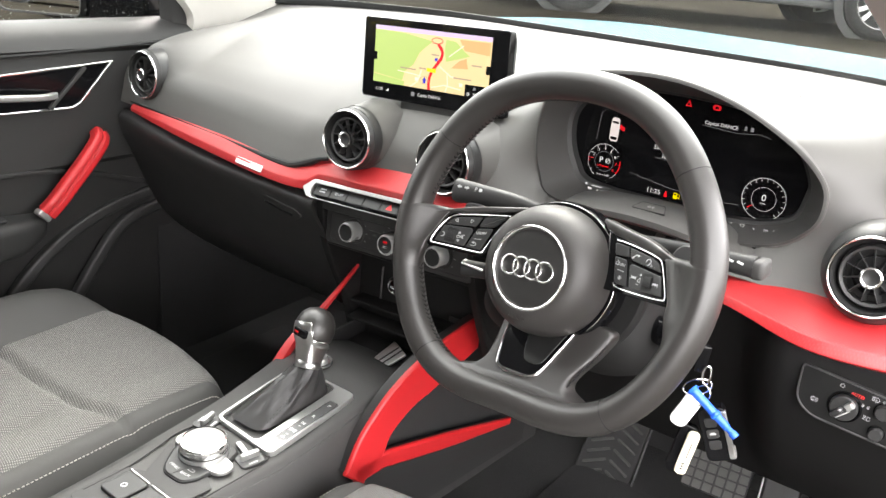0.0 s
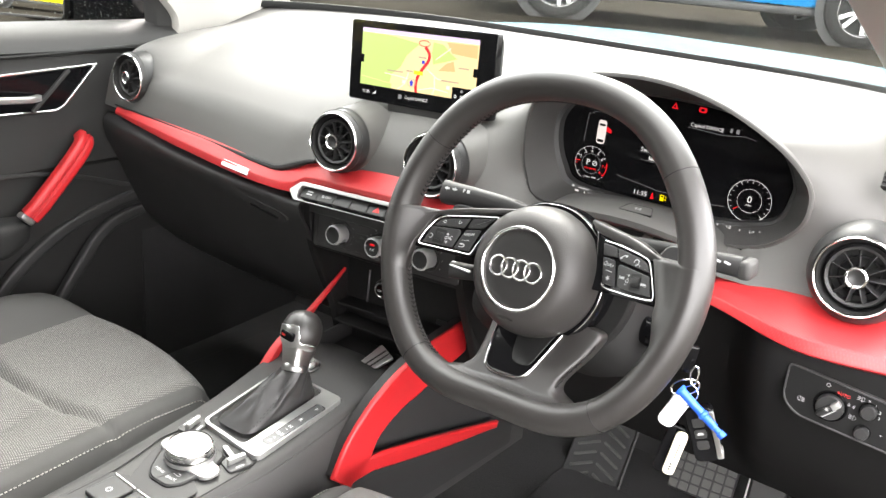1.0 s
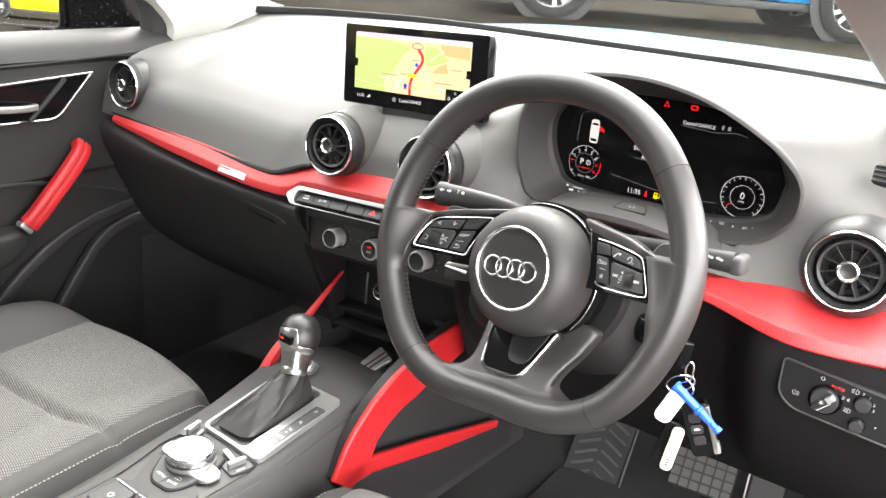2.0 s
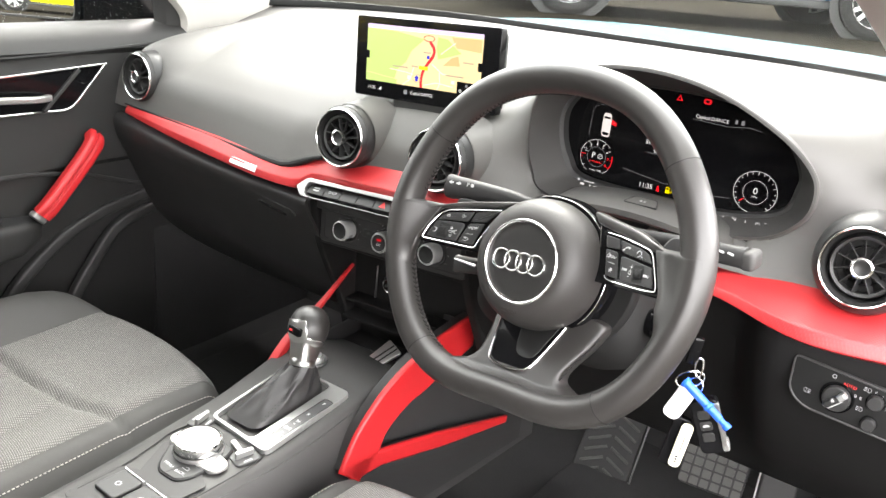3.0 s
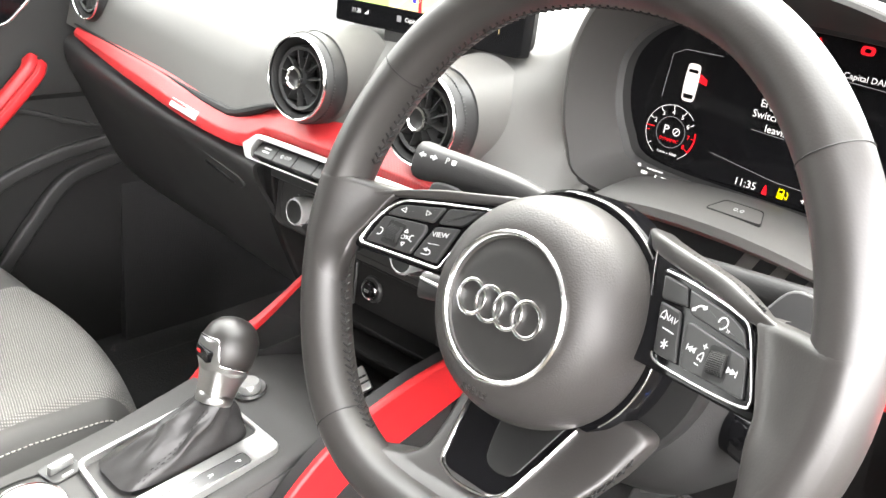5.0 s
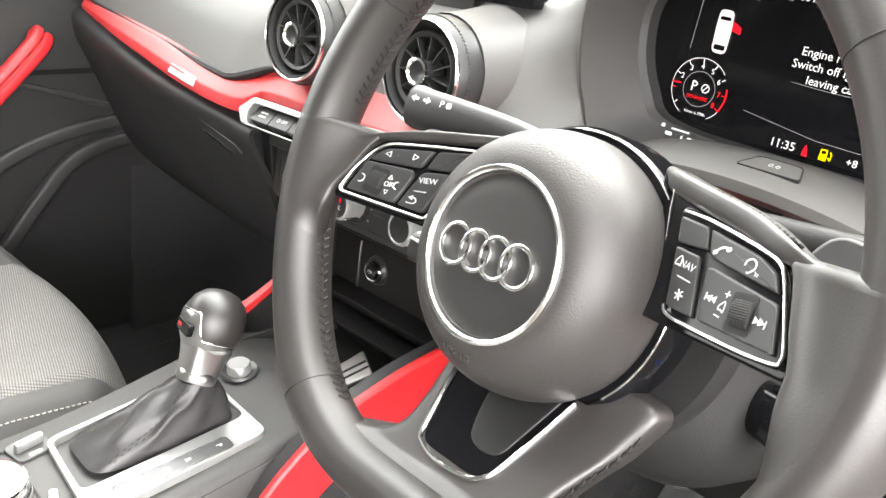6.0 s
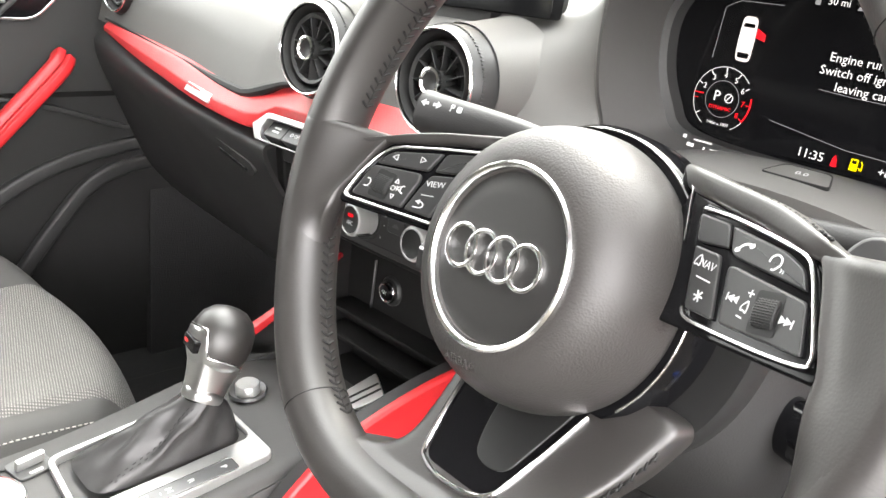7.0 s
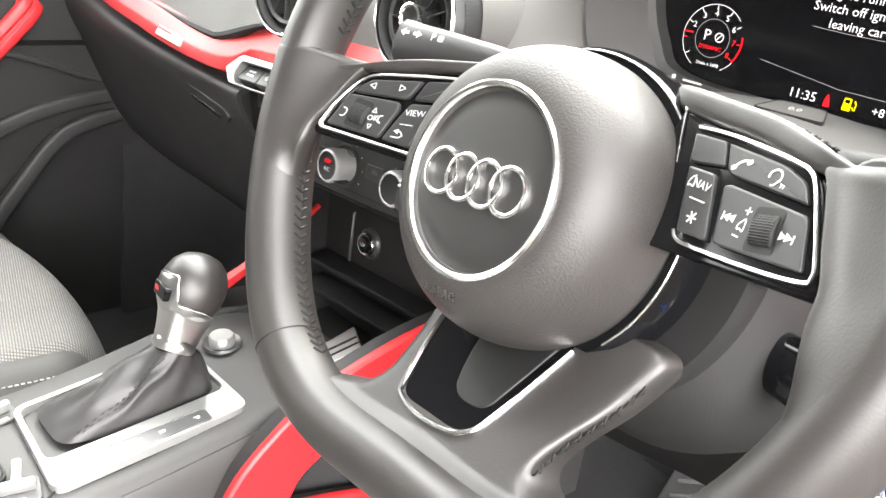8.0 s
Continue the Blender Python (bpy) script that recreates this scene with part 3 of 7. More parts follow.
# passenger's lower panel with the glovebox, driver's knee panel
LOWER_L = [(0.190, 0.944), (0.182, 0.934), (0.166, 0.927), (0.172, 0.905), (0.196, 0.865), (0.235, 0.80), (0.285, 0.72), (0.39, 0.63), (0.56, 0.52)]
LOWER_LEFT_END = [(0.215, 0.959), (0.205, 0.953), (0.200, 0.940), (0.206, 0.908), (0.225, 0.868), (0.255, 0.80), (0.30, 0.72), (0.40, 0.63), (0.56, 0.52)]
rows = []
for i in range(31):
    x = -0.735 + 0.585 * i / 30
    prof = curve3([(0, y, z) for y, z in sections({-0.735: LOWER_LEFT_END, -0.35: LOWER_L, -0.15: [(y - 0.012, z) for y, z in LOWER_L]}, x)], 4)
    rows.append([Vector((x, p.y, p.z)) for p in prof])
part("lower_panel", thick(loft(rows), 0.005), HARD, dash, "black hard plastic glovebox panel")
LATCH = axes((-0.245, 0.1715, 0.893), (0.995, -0.04, -0.08), (0, -0.42, 0.90))
latch = part("glovebox_latch", slab(rounded([(-0.062, 0.006), (-0.040, -0.011), (0.040, -0.013), (0.060, 0.002), (0.050, 0.012), (-0.045, 0.013)], 0.008), -0.006, 0.0012, 0.0008, LATCH), HARD, dash, "black recessed latch handle")
part("latch_lip", slab(rounded([(-0.036, -0.005), (0.034, -0.007), (0.038, -0.002), (-0.034, 0.0)], 0.002), 0.0, 0.0022, 0.0006, LATCH), GLOSSBLACK, latch, "gloss black finger lip")
KNEE = {
    0.15: [(0.180, 0.950), (0.168, 0.940), (0.175, 0.90), (0.20, 0.84), (0.25, 0.76), (0.36, 0.66), (0.56, 0.52)],
    0.26: [(0.22, 0.955), (0.24, 0.940), (0.27, 0.90), (0.30, 0.84), (0.34, 0.76), (0.42, 0.66), (0.58, 0.52)],
    0.50: [(0.22, 0.965), (0.24, 0.945), (0.27, 0.90), (0.30, 0.84), (0.34, 0.76), (0.42, 0.66), (0.58, 0.52)],
    0.575: [(0.170, 0.962), (0.162, 0.945), (0.170, 0.90), (0.195, 0.84), (0.25, 0.76), (0.37, 0.66), (0.58, 0.52)],
    0.74: [(0.175, 0.960), (0.168, 0.945), (0.172, 0.90), (0.190, 0.84), (0.24, 0.76), (0.36, 0.66), (0.58, 0.52)],
}
rows = []
for i in range(41):
    x = 0.15 + 0.59 * i / 40
    prof = curve3([(0, y, z) for y, z in sections(KNEE, x)], 4)
    rows.append([Vector((x, p.y, p.z)) for p in prof])
# darker copy of the hard plastic; the shade on the knee panel is in its colour
part("knee_panel", thick(loft(rows), 0.005), shade("shaded_knee_plastic", (0.0075, 0.0073, 0.0073), 0.75, grain=0.3, size=0.001, cells=True, spec=0.14), dash, "black hard plastic knee panel")


# round air vents
def air_vent(x, y, z, tip=4.0, yaw=0.0, turn=0.0, r=0.0445, flare=1.0):
    m = facing(x, y, z, tip, 0, yaw)
    k = r / 0.0445
    house = part("air_vent", lathe([(0.0415 * k, -0.030), (0.0415 * k, -0.004), (0.0425 * k, 0.000), (0.0445 * k, -0.002), (0.0466 * k, -0.010), (0.0476 * k, -0.012), (0.0482 * k, -0.026), (0.0515 * k, -0.055)], 48, m), BARREL, dash, "round satin black air vent with chrome rim")
    bm = bmesh.new()
    for i in range(90):
        box(0.0009, 0.0008, 0.011, m @ pose(0, 0, -0.0145, 0, 0, 4 * i) @ pose(0.0471 * k, 0, 0), 0, 1, bm)
    tagged(part("knurl", bm, BARREL, house, "fine ribs round the barrel"), kind="stuff")
    part("chrome_rim", lathe([(0.0414 * k, -0.003), (0.0418 * k, 0.0008), (0.0428 * k, 0.0016), (0.0438 * k, 0.0006), (0.0442 * k, -0.003)], 56, m), CHROME, house, "thin chrome rim")
    if flare:
        part("vent_collar", lathe([(0.0492 * k + 0.0008 * flare, -0.026), (0.0498 * k + 0.0022 * flare, -0.036), (0.0500 * k + 0.0058 * flare, -0.050), (0.0502 * k + 0.0115 * flare, -0.068), (0.0502 * k + 0.0190 * flare, -0.088)], 56, m), SOFT, house, "soft flared collar of the pad", angle=70)
    # lining darker than the barrel: the throat's shade lies in its colour
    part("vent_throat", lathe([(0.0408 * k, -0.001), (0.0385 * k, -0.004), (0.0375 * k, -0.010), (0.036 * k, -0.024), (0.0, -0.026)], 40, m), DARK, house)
    part("turning_collar", lathe([(0.0340 * k, -0.018), (0.0345 * k, -0.008), (0.0325 * k, -0.0045), (0.0295 * k, -0.0065), (0.0290 * k, -0.018)], 40, m), BARREL, house)
    part("centre_knob", lathe([(0.0098 * k, -0.02), (0.0098 * k, 0.002), (0.0092 * k, 0.0035), (0.0065 * k, 0.001), (0.0, 0.0005)], 28, m), BUTTON, house)
    part("knob_ring", lathe([(0.0096 * k, 0.000), (0.0118 * k, 0.001), (0.0116 * k, 0.0040), (0.0098 * k, 0.0048), (0.0084 * k, 0.0032)], 28, m), CHROME, house, "chrome ring round the knob")
    for i in range(11):
        a = turn + 360 / 11 * i
        part("blade", box(0.0205 * k, 0.0011, 0.012, m @ pose(0, 0, -0.011, 0, 0, a) @ pose(0.0198 * k, 0, 0, 16), 0.0004, 1), BARREL, house)
    part("inner_hoop", lathe([(0.0200 * k, -0.017), (0.0212 * k, -0.011), (0.0222 * k, -0.017)], 32, m), BARREL, house)
    return house


air_vent(-0.650, 0.199, 1.041, 3, 0, 5, flare=0.0)
air_vent(-0.092, 0.163, 1.040, 5, 4, 11, flare=0.45)
air_vent(0.086, 0.165, 1.044, 5, 2, 24, flare=0.6)
right_vent = air_vent(0.634, 0.178, 1.046, 6, -2, 3, 0.0440, flare=0.0)
part("vent_bowl", lathe([(0.0450, -0.003), (0.0490, -0.007), (0.0530, -0.016), (0.0550, -0.030), (0.0555, -0.060)], 56, facing(0.634, 0.178, 1.046, 6, 0, -2)), BARREL, right_vent, "dark grey bowl round the vent", angle=60)

# defroster slots on top, small side outlet
slot = part("defroster_slot", slab(rounded([(-0.012, -0.055), (0.012, -0.055), (0.014, 0.055), (-0.014, 0.055)], 0.005), -0.004, 0.0005, 0.0004, axes((-0.630, 0.365, 1.1045), (1, 0, 0.12), (-0.1, 0.96, 0.24))), DARK, dash, "slotted black defroster outlet")
for i in range(9):
    part("slat", box(0.024, 0.0025, 0.004, axes((-0.630 - 0.0012 * (i - 4), 0.365 + 0.0112 * (i - 4), 1.1050 + 0.0027 * (i - 4)), (1, 0, 0.12), (-0.1, 0.96, 0.24)), 0.0006, 1), HARD, slot)
side = part("side_outlet", slab(rounded([(-0.022, -0.010), (0.026, -0.016), (0.030, 0.016), (-0.024, 0.014)], 0.006), -0.004, 0.002, 0.001, facing(0.645, 0.276, 1.132, 48)), DARK, dash, "small slotted side window outlet")
for i in range(4):
    part("slat", box(0.046, 0.0022, 0.004, facing(0.646, 0.276, 1.132, 48) @ pose(0, -0.010 + 0.0068 * i, 0.0025), 0.0006, 1), HARD, side)

# instrument binnacle
INNER = [(0.240, 0.300, 1.026), (0.214, 0.300, 1.050), (0.200, 0.300, 1.088), (0.203, 0.300, 1.128), (0.235, 0.300, 1.160), (0.300, 0.300, 1.175), (0.375, 0.300, 1.178), (0.447, 0.300, 1.172), (0.507, 0.300, 1.142), (0.533, 0.300, 1.105), (0.535, 0.300, 1.078), (0.521, 0.300, 1.045), (0.455, 0.300, 1.026), (0.340, 0.300, 1.022)]
inner = curve3(INNER, 6, True)
def spread(ring, kx, kz, dy, lift=0.0):
    out = []
    for p in ring:
        d = p - MID
        up = max(0.0, d.z) / 0.1
        out.append(Vector((MID.x + d.x * kx, p.y + dy, MID.z + d.z * kz + lift * up)))
    return out


rows = [inner, [a.lerp(b, 0.5) + Vector((0, 0.006, 0)) for a, b in zip(inner, lip)], lip]
part("binnacle_funnel", thick(loft(rows, wrap_v=True), 0.003), shade("binnacle_plastic", (0.046, 0.0445, 0.043), 0.6, grain=0.2, size=0.0009, cells=True, var=0.07, spec=0.35), dash, "dark grey funnel round the instruments")
rows = [lip, spread(lip, 1.012, 1.015, 0.001), spread(lip, 1.018, 1.025, 0.010), spread(lip, 1.015, 1.02, 0.05, -0.002), spread(lip, 1.01, 1.0, 0.12, -0.006), spread(lip, 1.0, 0.94, 0.22, -0.014), spread(lip, 0.98, 0.84, 0.34, -0.026)]
part("binnacle_hood", thick(loft(rows, wrap_v=True), 0.003), SOFT, dash, "soft grey hood over the instruments")
rows = [spread(inner, 1.0, 1.0, 0.0), spread(inner, 0.965, 0.94, 0.004), spread(inner, 0.95, 0.92, 0.016)]
part("display_surround", thick(loft(rows, wrap_v=True), 0.002), HARD, dash)
bm = bmesh.new()
bm.faces.new([bm.verts.new((p.x, 0.313, p.z)) for p in inner])
cluster = part("instrument_display", bm, GLOSSBLACK, dash, "black digital instrument display with lit dials", smooth=False)

# ---- fittings of the dashboard ----
LIT = glow("lit_white", (0.85, 0.85, 0.85), 0.8)
LITGREY = glow("lit_grey", (0.25, 0.25, 0.26), 0.8)
LITRED = glow("lit_red", (0.85, 0.01, 0.02), 0.75)
LITYELLOW = glow("lit_yellow", (0.9, 0.72, 0.0), 1.0)

# row of buttons in a silver frame
BAR = facing(-0.0135, 0.1560, 0.9585, 21, 3.2, 0)
o = rounded([(-0.1415, -0.0150), (0.136, -0.0150), (0.136, 0.0150), (-0.1330, 0.0150), (-0.1540, -0.0010)], [0.004, 0.004, 0.004, 0.006, 0.003], 4)
i_ = rounded([(-0.1330, -0.0138), (0.132, -0.0138), (0.132, 0.0090), (-0.1290, 0.0090), (-0.1365, -0.0040)], [0.006, 0.002, 0.002, 0.004, 0.004], 4)
bar = part("button_bar", frame_ring(o, i_, -0.012, 0.003, BAR, bev=0.0008), SILVER, dash, "satin silver frame round a row of buttons")
part("bar_backing", slab(i_, -0.014, -0.010, 0, BAR), DARK, bar)
for k in range(8):
    u = -0.1145 + 0.0332 * k
    KB = BAR @ pose(u, -0.0010, -0.0040, -26)
    b = part("button", slab(rrect(0.0322, 0.0180, 0.002, 3), -0.010, 0.0022, 0.0010, KB), BUTTON, bar)
    if k == 0:
        for dv in (0.0028, -0.0018):
            part("printed_bar", slab(rrect(0.012, 0.0022, 0.0005, 1), 0.0022, 0.0024, 0, KB @ pose(0, dv, 0)), WHITEPRINT, b, smooth=False)
    if k == 1:
        part("lettering", text_bm("OFF", 0.006, KB @ pose(0.004, 0, 0.0024), 0.0001), WHITEPRINT, b, smooth=False)
        part("symbol", lathe([(0.0014, 0.0023), (0.0016, 0.0026), (0.0022, 0.0026), (0.0024, 0.0023)], 16, KB @ pose(-0.0055, 0, 0)), WHITEPRINT, b, smooth=False)
    if k == 4:
        part("hazard_mark", slab(rounded([(-0.0062, -0.0045), (0.0062, -0.0045), (0.0, 0.0055)], 0.0008, 2), 0.0022, 0.0026, 0, KB), REDPRINT, b, "red hazard triangle", smooth=False)
# gloss strip and heater panel
SATIN = shade("satin_silver_paint", (0.40, 0.40, 0.395), 0.28, metal=0.35, var=0.05)
part("gloss_strip", slab(rrect(0.284, 0.018, 0.003), -0.01, 0.0, 0.001, facing(-0.008, 0.1775, 0.9290, -4, 3.2)), BUTTON, dash)
HP = facing(-0.0015, 0.1845, 0.8950, 6, 3.2, 0)
heat = part("heater_panel", slab(rrect(0.286, 0.058, 0.008), -0.02, 0.0, 0.0015, HP), HARD, dash, "black heater panel with three silver knobs")
o = rrect(0.268, 0.046, 0.007)
part("panel_groove", frame_ring(o, grow(o, -0.0012), -0.002, 0.0004, HP, bev=0.0002), DARK, heat)
for u, kind in ((-0.0815, 0), (-0.0020, 1), (0.0870, 0)):
    K = HP @ pose(u, 0.001 if kind == 0 else -0.001, 0)
    ring = part("knob_ring", lathe([(0.0165, 0.0), (0.0185, 0.0018), (0.0198, 0.0020), (0.0206, 0.0)], 36, K), HARD, heat)
    knob = part("rotary_knob", lathe([(0.0152, 0.0), (0.0156, 0.006), (0.0160, 0.014), (0.0160, 0.0195), (0.0150, 0.0222), (0.0132, 0.0228), (0.0124, 0.0218)], 36, K), SATIN, heat, "silver rotary knob")
    part("knob_pointer", box(0.0030, 0.0050, 0.016, K @ pose(0.0105, -0.0115, 0.0125, 0, 0, 40), 0.0012, 2), CHROME, knob)
    part("knob_face", lathe([(0.0, 0.0214), (0.0120, 0.0218), (0.0136, 0.0229), (0.0138, 0.0215)], 32, K), DARK, knob)
    if kind:
        part("lettering", text_bm("A/C", 0.0055, K @ pose(0, -0.003, 0.0222), 0.0001), WHITEPRINT, knob, smooth=False)
        part("lamp", slab(rrect(0.008, 0.003, 0.001, 2), 0.0218, 0.0223, 0, K @ pose(0, 0.0045, 0)), LITRED, knob, "small red lamp", smooth=False)
    for s_ in range(9):
        a = radians(210 - 240 / 8 * s_)
        part("mark", slab(rrect(0.0016, 0.0007, 0.0001, 1), 0.0, 0.0003, 0, K @ pose(0.0245 * math.cos(a), 0.0245 * math.sin(a), 0.0001, 0, 0, math.degrees(a))), WHITEPRINT, heat, smooth=False)
for u in (-0.040, 0.040):
    part("small_button", slab(rrect(0.024, 0.013, 0.002), 0.0, 0.0012, 0.0006, HP @ pose(u, 0.002, 0)), BUTTON, heat)
    part("symbol", slab(rounded([(-0.005, -0.001), (0.005, -0.001), (0.004, 0.001), (0.0015, 0.0026), (-0.002, 0.0026), (-0.004, 0.001)], 0.0006, 1), 0.0012, 0.0015, 0, HP @ pose(u, 0.002, 0)), BEZEL, heat, smooth=False)
# centre stack walls and storage bay
BAYBLACK = shade("matt_black_bay_plastic", (0.0075, 0.0073, 0.0072), 0.7, grain=0.3, size=0.001, cells=True, spec=0.2)
part("bay_back", box(0.30, 0.012, 0.22, pose(-0.005, 0.285, 0.765, 0, 3.0, 0), 0.004, 2), BAYBLACK, dash)
for sgn in (-1, 1):
    o = rounded([(0.176, 0.930), (0.186, 0.862), (0.214, 0.800), (0.252, 0.725), (0.272, 0.645), (0.36, 0.645), (0.36, 0.925)], [0.004, 0.03, 0.03, 0.03, 0.02, 0.004, 0.004], 4)
    part("bay_side", slab(o, -0.007, 0.007, 0.003, Matrix(((0, 0, 1, -0.006 + sgn * 0.149), (1, 0, 0, 0), (0, 1, 0, sgn * 0.004), (0, 0, 0, 1)))), BAYBLACK, dash)
part("bay_ceiling", box(0.29, 0.11, 0.008, pose(-0.005, 0.244, 0.862, 0, -3.0, 0), 0.002, 1), BAYBLACK, dash)
part("bay_rib", box(0.0025, 0.004, 0.075, pose(-0.098, 0.277, 0.762, 0, 2, 0), 0.001, 1), BEZEL, dash)
SK = facing(-0.066, 0.279, 0.773, 4, 0)
sock = part("socket", lathe([(0.0, 0.004), (0.0155, 0.004), (0.0175, 0.002), (0.018, -0.004)], 32, SK), BUTTON, dash, "round twelve volt socket")
part("socket_ring", lathe([(0.0095, 0.004), (0.010, 0.0085), (0.0125, 0.0095), (0.014, 0.0075), (0.014, 0.004)], 32, SK), CHROME, sock)
part("socket_cap", lathe([(0.0, 0.0125), (0.0085, 0.012), (0.0098, 0.010), (0.0098, 0.004)], 28, SK), GLOSSBLACK, sock)
part("lettering", text_bm("12V", 0.0055, SK @ pose(0, 0, 0.0128), 0.0001), WHITEPRINT, sock, smooth=False)
for z, y in ((0.738, 0.266), (0.708, 0.258)):
    part("bay_shelf", box(0.205, 0.034, 0.006, pose(-0.040, y, z, 4, -3.0, 0), 0.002, 2), BAYBLACK, dash, "black ledge of the storage bay")
part("usb_port", slab(rrect(0.020, 0.008, 0.0015), 0, 0.003, 0.0006, facing(0.060, 0.277, 0.755, 4, 3)), BUTTON, dash, "small black port")

# light switch panel
SW = facing(0.6461, 0.1625, 0.9045, 4, -5.3, 0)
o = rounded([(-0.0525, 0.0280), (-0.0470, -0.0130), (-0.0290, -0.0250), (0.0900, -0.0220), (0.0900, 0.0280)], [0.006, 0.012, 0.012, 0.008, 0.008], 5)
lights = part("light_switch_panel", slab(o, -0.016, 0.003, 0.001, SW), shade("panel_satin_black", (0.007, 0.007, 0.007), 0.45, spec=0.2), dash, "black light switch panel")
part("panel_edge", frame_ring(grow(o, 0.0012), grow(o, -0.0008), -0.016, 0.0042, SW, bev=0.0004), BEZEL, lights)
K = SW @ pose(0, 0, 0.003) @ Matrix.Scale(0.80, 4)
part("dial_well", lathe([(0.0, 0.001), (0.0185, 0.001), (0.0195, 0.0025), (0.0212, 0.0025), (0.0220, 0.0)], 40, K), GLOSSBLACK, lights)
dial = part("rotary_dial", lathe([(0.0178, 0.0), (0.0174, 0.008), (0.0160, 0.0095), (0.0, 0.0095)], 36, K), BUTTON, lights, "black rotary light dial")
part("dial_grip", box(0.0085, 0.034, 0.010, K @ pose(0, 0, 0.0125, 0, 0, -38), 0.003, 2), BUTTON, dial)
part("dial_pointer", box(0.0088, 0.0125, 0.0102, K @ pose(0.0066, 0.0086, 0.0126, 0, 0, -38), 0.002, 2), SILVER, dial, "silver pointer")
part("dial_line", box(0.0010, 0.021, 0.0006, K @ pose(0.0030, -0.0040, 0.0176, 0, 0, -38), 0), WHITEPRINT, dial, smooth=False)
part("symbol", lathe([(0.0, 0.0177), (0.0018, 0.0177)], 16, K @ pose(-0.002, 0.0005, 0)), WHITEPRINT, dial, smooth=False)
for k in range(8):
    part("symbol", slab(rrect(0.0012, 0.0004, 0.0001, 1), 0.0175, 0.0178, 0, K @ pose(-0.002, 0.0005, 0) @ pose(0, 0, 0, 0, 0, 45 * k) @ pose(0.0030, 0, 0)), WHITEPRINT, dial, smooth=False)
# AUTO is lit lettering; red ink stands in for its glow
for u, v, words, size, ink in ((-0.0092, 0.0215, "O", 0.0065, WHITEPRINT), (0.0078, 0.0178, "AUTO", 0.0050, REDPRINT), (0.0325, 0.0225, "0", 0.0044, WHITEPRINT), (0.0395, 0.0207, "1", 0.0044, WHITEPRINT), (0.0454, 0.0153, "2", 0.0044, WHITEPRINT), (0.0467, 0.0091, "3", 0.0044, WHITEPRINT), (0.0430, -0.0075, "-", 0.0050, WHITEPRINT), (0.0545, -0.0078, "+", 0.0050, WHITEPRINT)):
    part("lettering", text_bm(words, size, SW @ pose(u, v, 0.0034), 0.0001), ink, lights, smooth=False)


def lamp_symbol(u, v, side):
    """A lamp seen from the side, with three rays."""
    bow = [(u + side * (0.0005 + 0.0030 * math.cos(radians(a))), v + 0.0026 * math.sin(radians(a))) for a in range(-90, 91, 30)]
    part("symbol", sweep([SW @ Vector((x, y, 0.0034)) for x, y in bow + [bow[0]]], rrect(0.0006, 0.0003, 0.0001, 1)), WHITEPRINT, lights, smooth=False)
    for dv in (-0.0018, 0.0, 0.0018):
        part("symbol", slab(rrect(0.0030, 0.0005, 0.0001, 1), 0.0032, 0.0035, 0, SW @ pose(u - side * 0.0022, v + dv, 0)), WHITEPRINT, lights, smooth=False)


lamp_symbol(-0.0294, -0.0059, -1)
lamp_symbol(0.0236, -0.0017, 1)
lamp_symbol(0.0245, 0.0219, 1)
for side in (-1, 1):
    for k in (-1, 0, 1):
        part("symbol", slab(rrect(0.0024, 0.0005, 0.0001, 1), 0.0032, 0.0035, 0, SW @ pose(0.0185 + side * 0.0026, 0.0099 + 0.0012 * k, 0, 0, 0, side * k * 22)), WHITEPRINT, lights, smooth=False)
for u, v, r in ((0.0355, 0.0122, 0.0080), (0.0372, -0.0129, 0.0072)):
    part("thumb_wheel", lathe([(0.0, 0.009), (r * 0.85, 0.009), (r, 0.007), (r, 0.0)], 28, SW @ pose(u, v, 0.002)), BUTTON, lights, "small black dimmer knob")
    part("thumb_ring", lathe([(r * 1.05, 0.0), (r * 1.12, 0.0016), (r * 1.2, 0.0)], 28, SW @ pose(u, v, 0.003)), GLOSSBLACK, lights)

# ledge with the trip button under the instruments
rows = []
for k in range(25):
    u = k / 24
    x = 0.238 + 0.25 * u
    h = math.sin(math.pi * u) ** 0.6
    rows.append([Vector((x, y, z)) for y, z in ((0.302, 1.016 + 0.016 * h), (0.27, 1.014 + 0.024 * h), (0.235, 1.010 + 0.0315 * h), (0.228 - 0.016 * h, 1.008 + 0.030 * h), (0.222 - 0.019 * h, 1.005 + 0.027 * h), (0.222 - 0.018 * h, 1.003 + 0.021 * h), (0.228 - 0.012 * h, 1.000 + 0.017 * h), (0.26, 0.998 + 0.012 * h))])
part("instrument_ledge", thick(loft(rows), 0.003), SOFT, dash, "soft grey ledge under the instruments")
LG = pose(0.369, 0.228, 1.0412, 12, -1, 0)
trip = part("trip_button", slab(rounded([(-0.022, -0.010), (0.022, -0.010), (0.015, 0.010), (-0.015, 0.010)], 0.004, 3), -0.003, 0.0006, 0.0006, LG), SOFT, dash, "small trip reset button")
o_ = rounded([(-0.0228, -0.0104), (0.0228, -0.0104), (0.0156, 0.0108), (-0.0156, 0.0108)], 0.004, 3)
part("button_gap", frame_ring(o_, grow(o_, -0.0009), -0.003, 0.0008, LG, bev=0.0002), DARK, dash)
part("lettering", text_bm("0.0", 0.007, LG @ pose(0, 0, 0.0008), 0.0001), WHITEPRINT, trip, smooth=False)

# instrument display graphics
YD = 0.3115


def on_display(x, z):
    return facing(x, YD, z, 0, 0, 0)


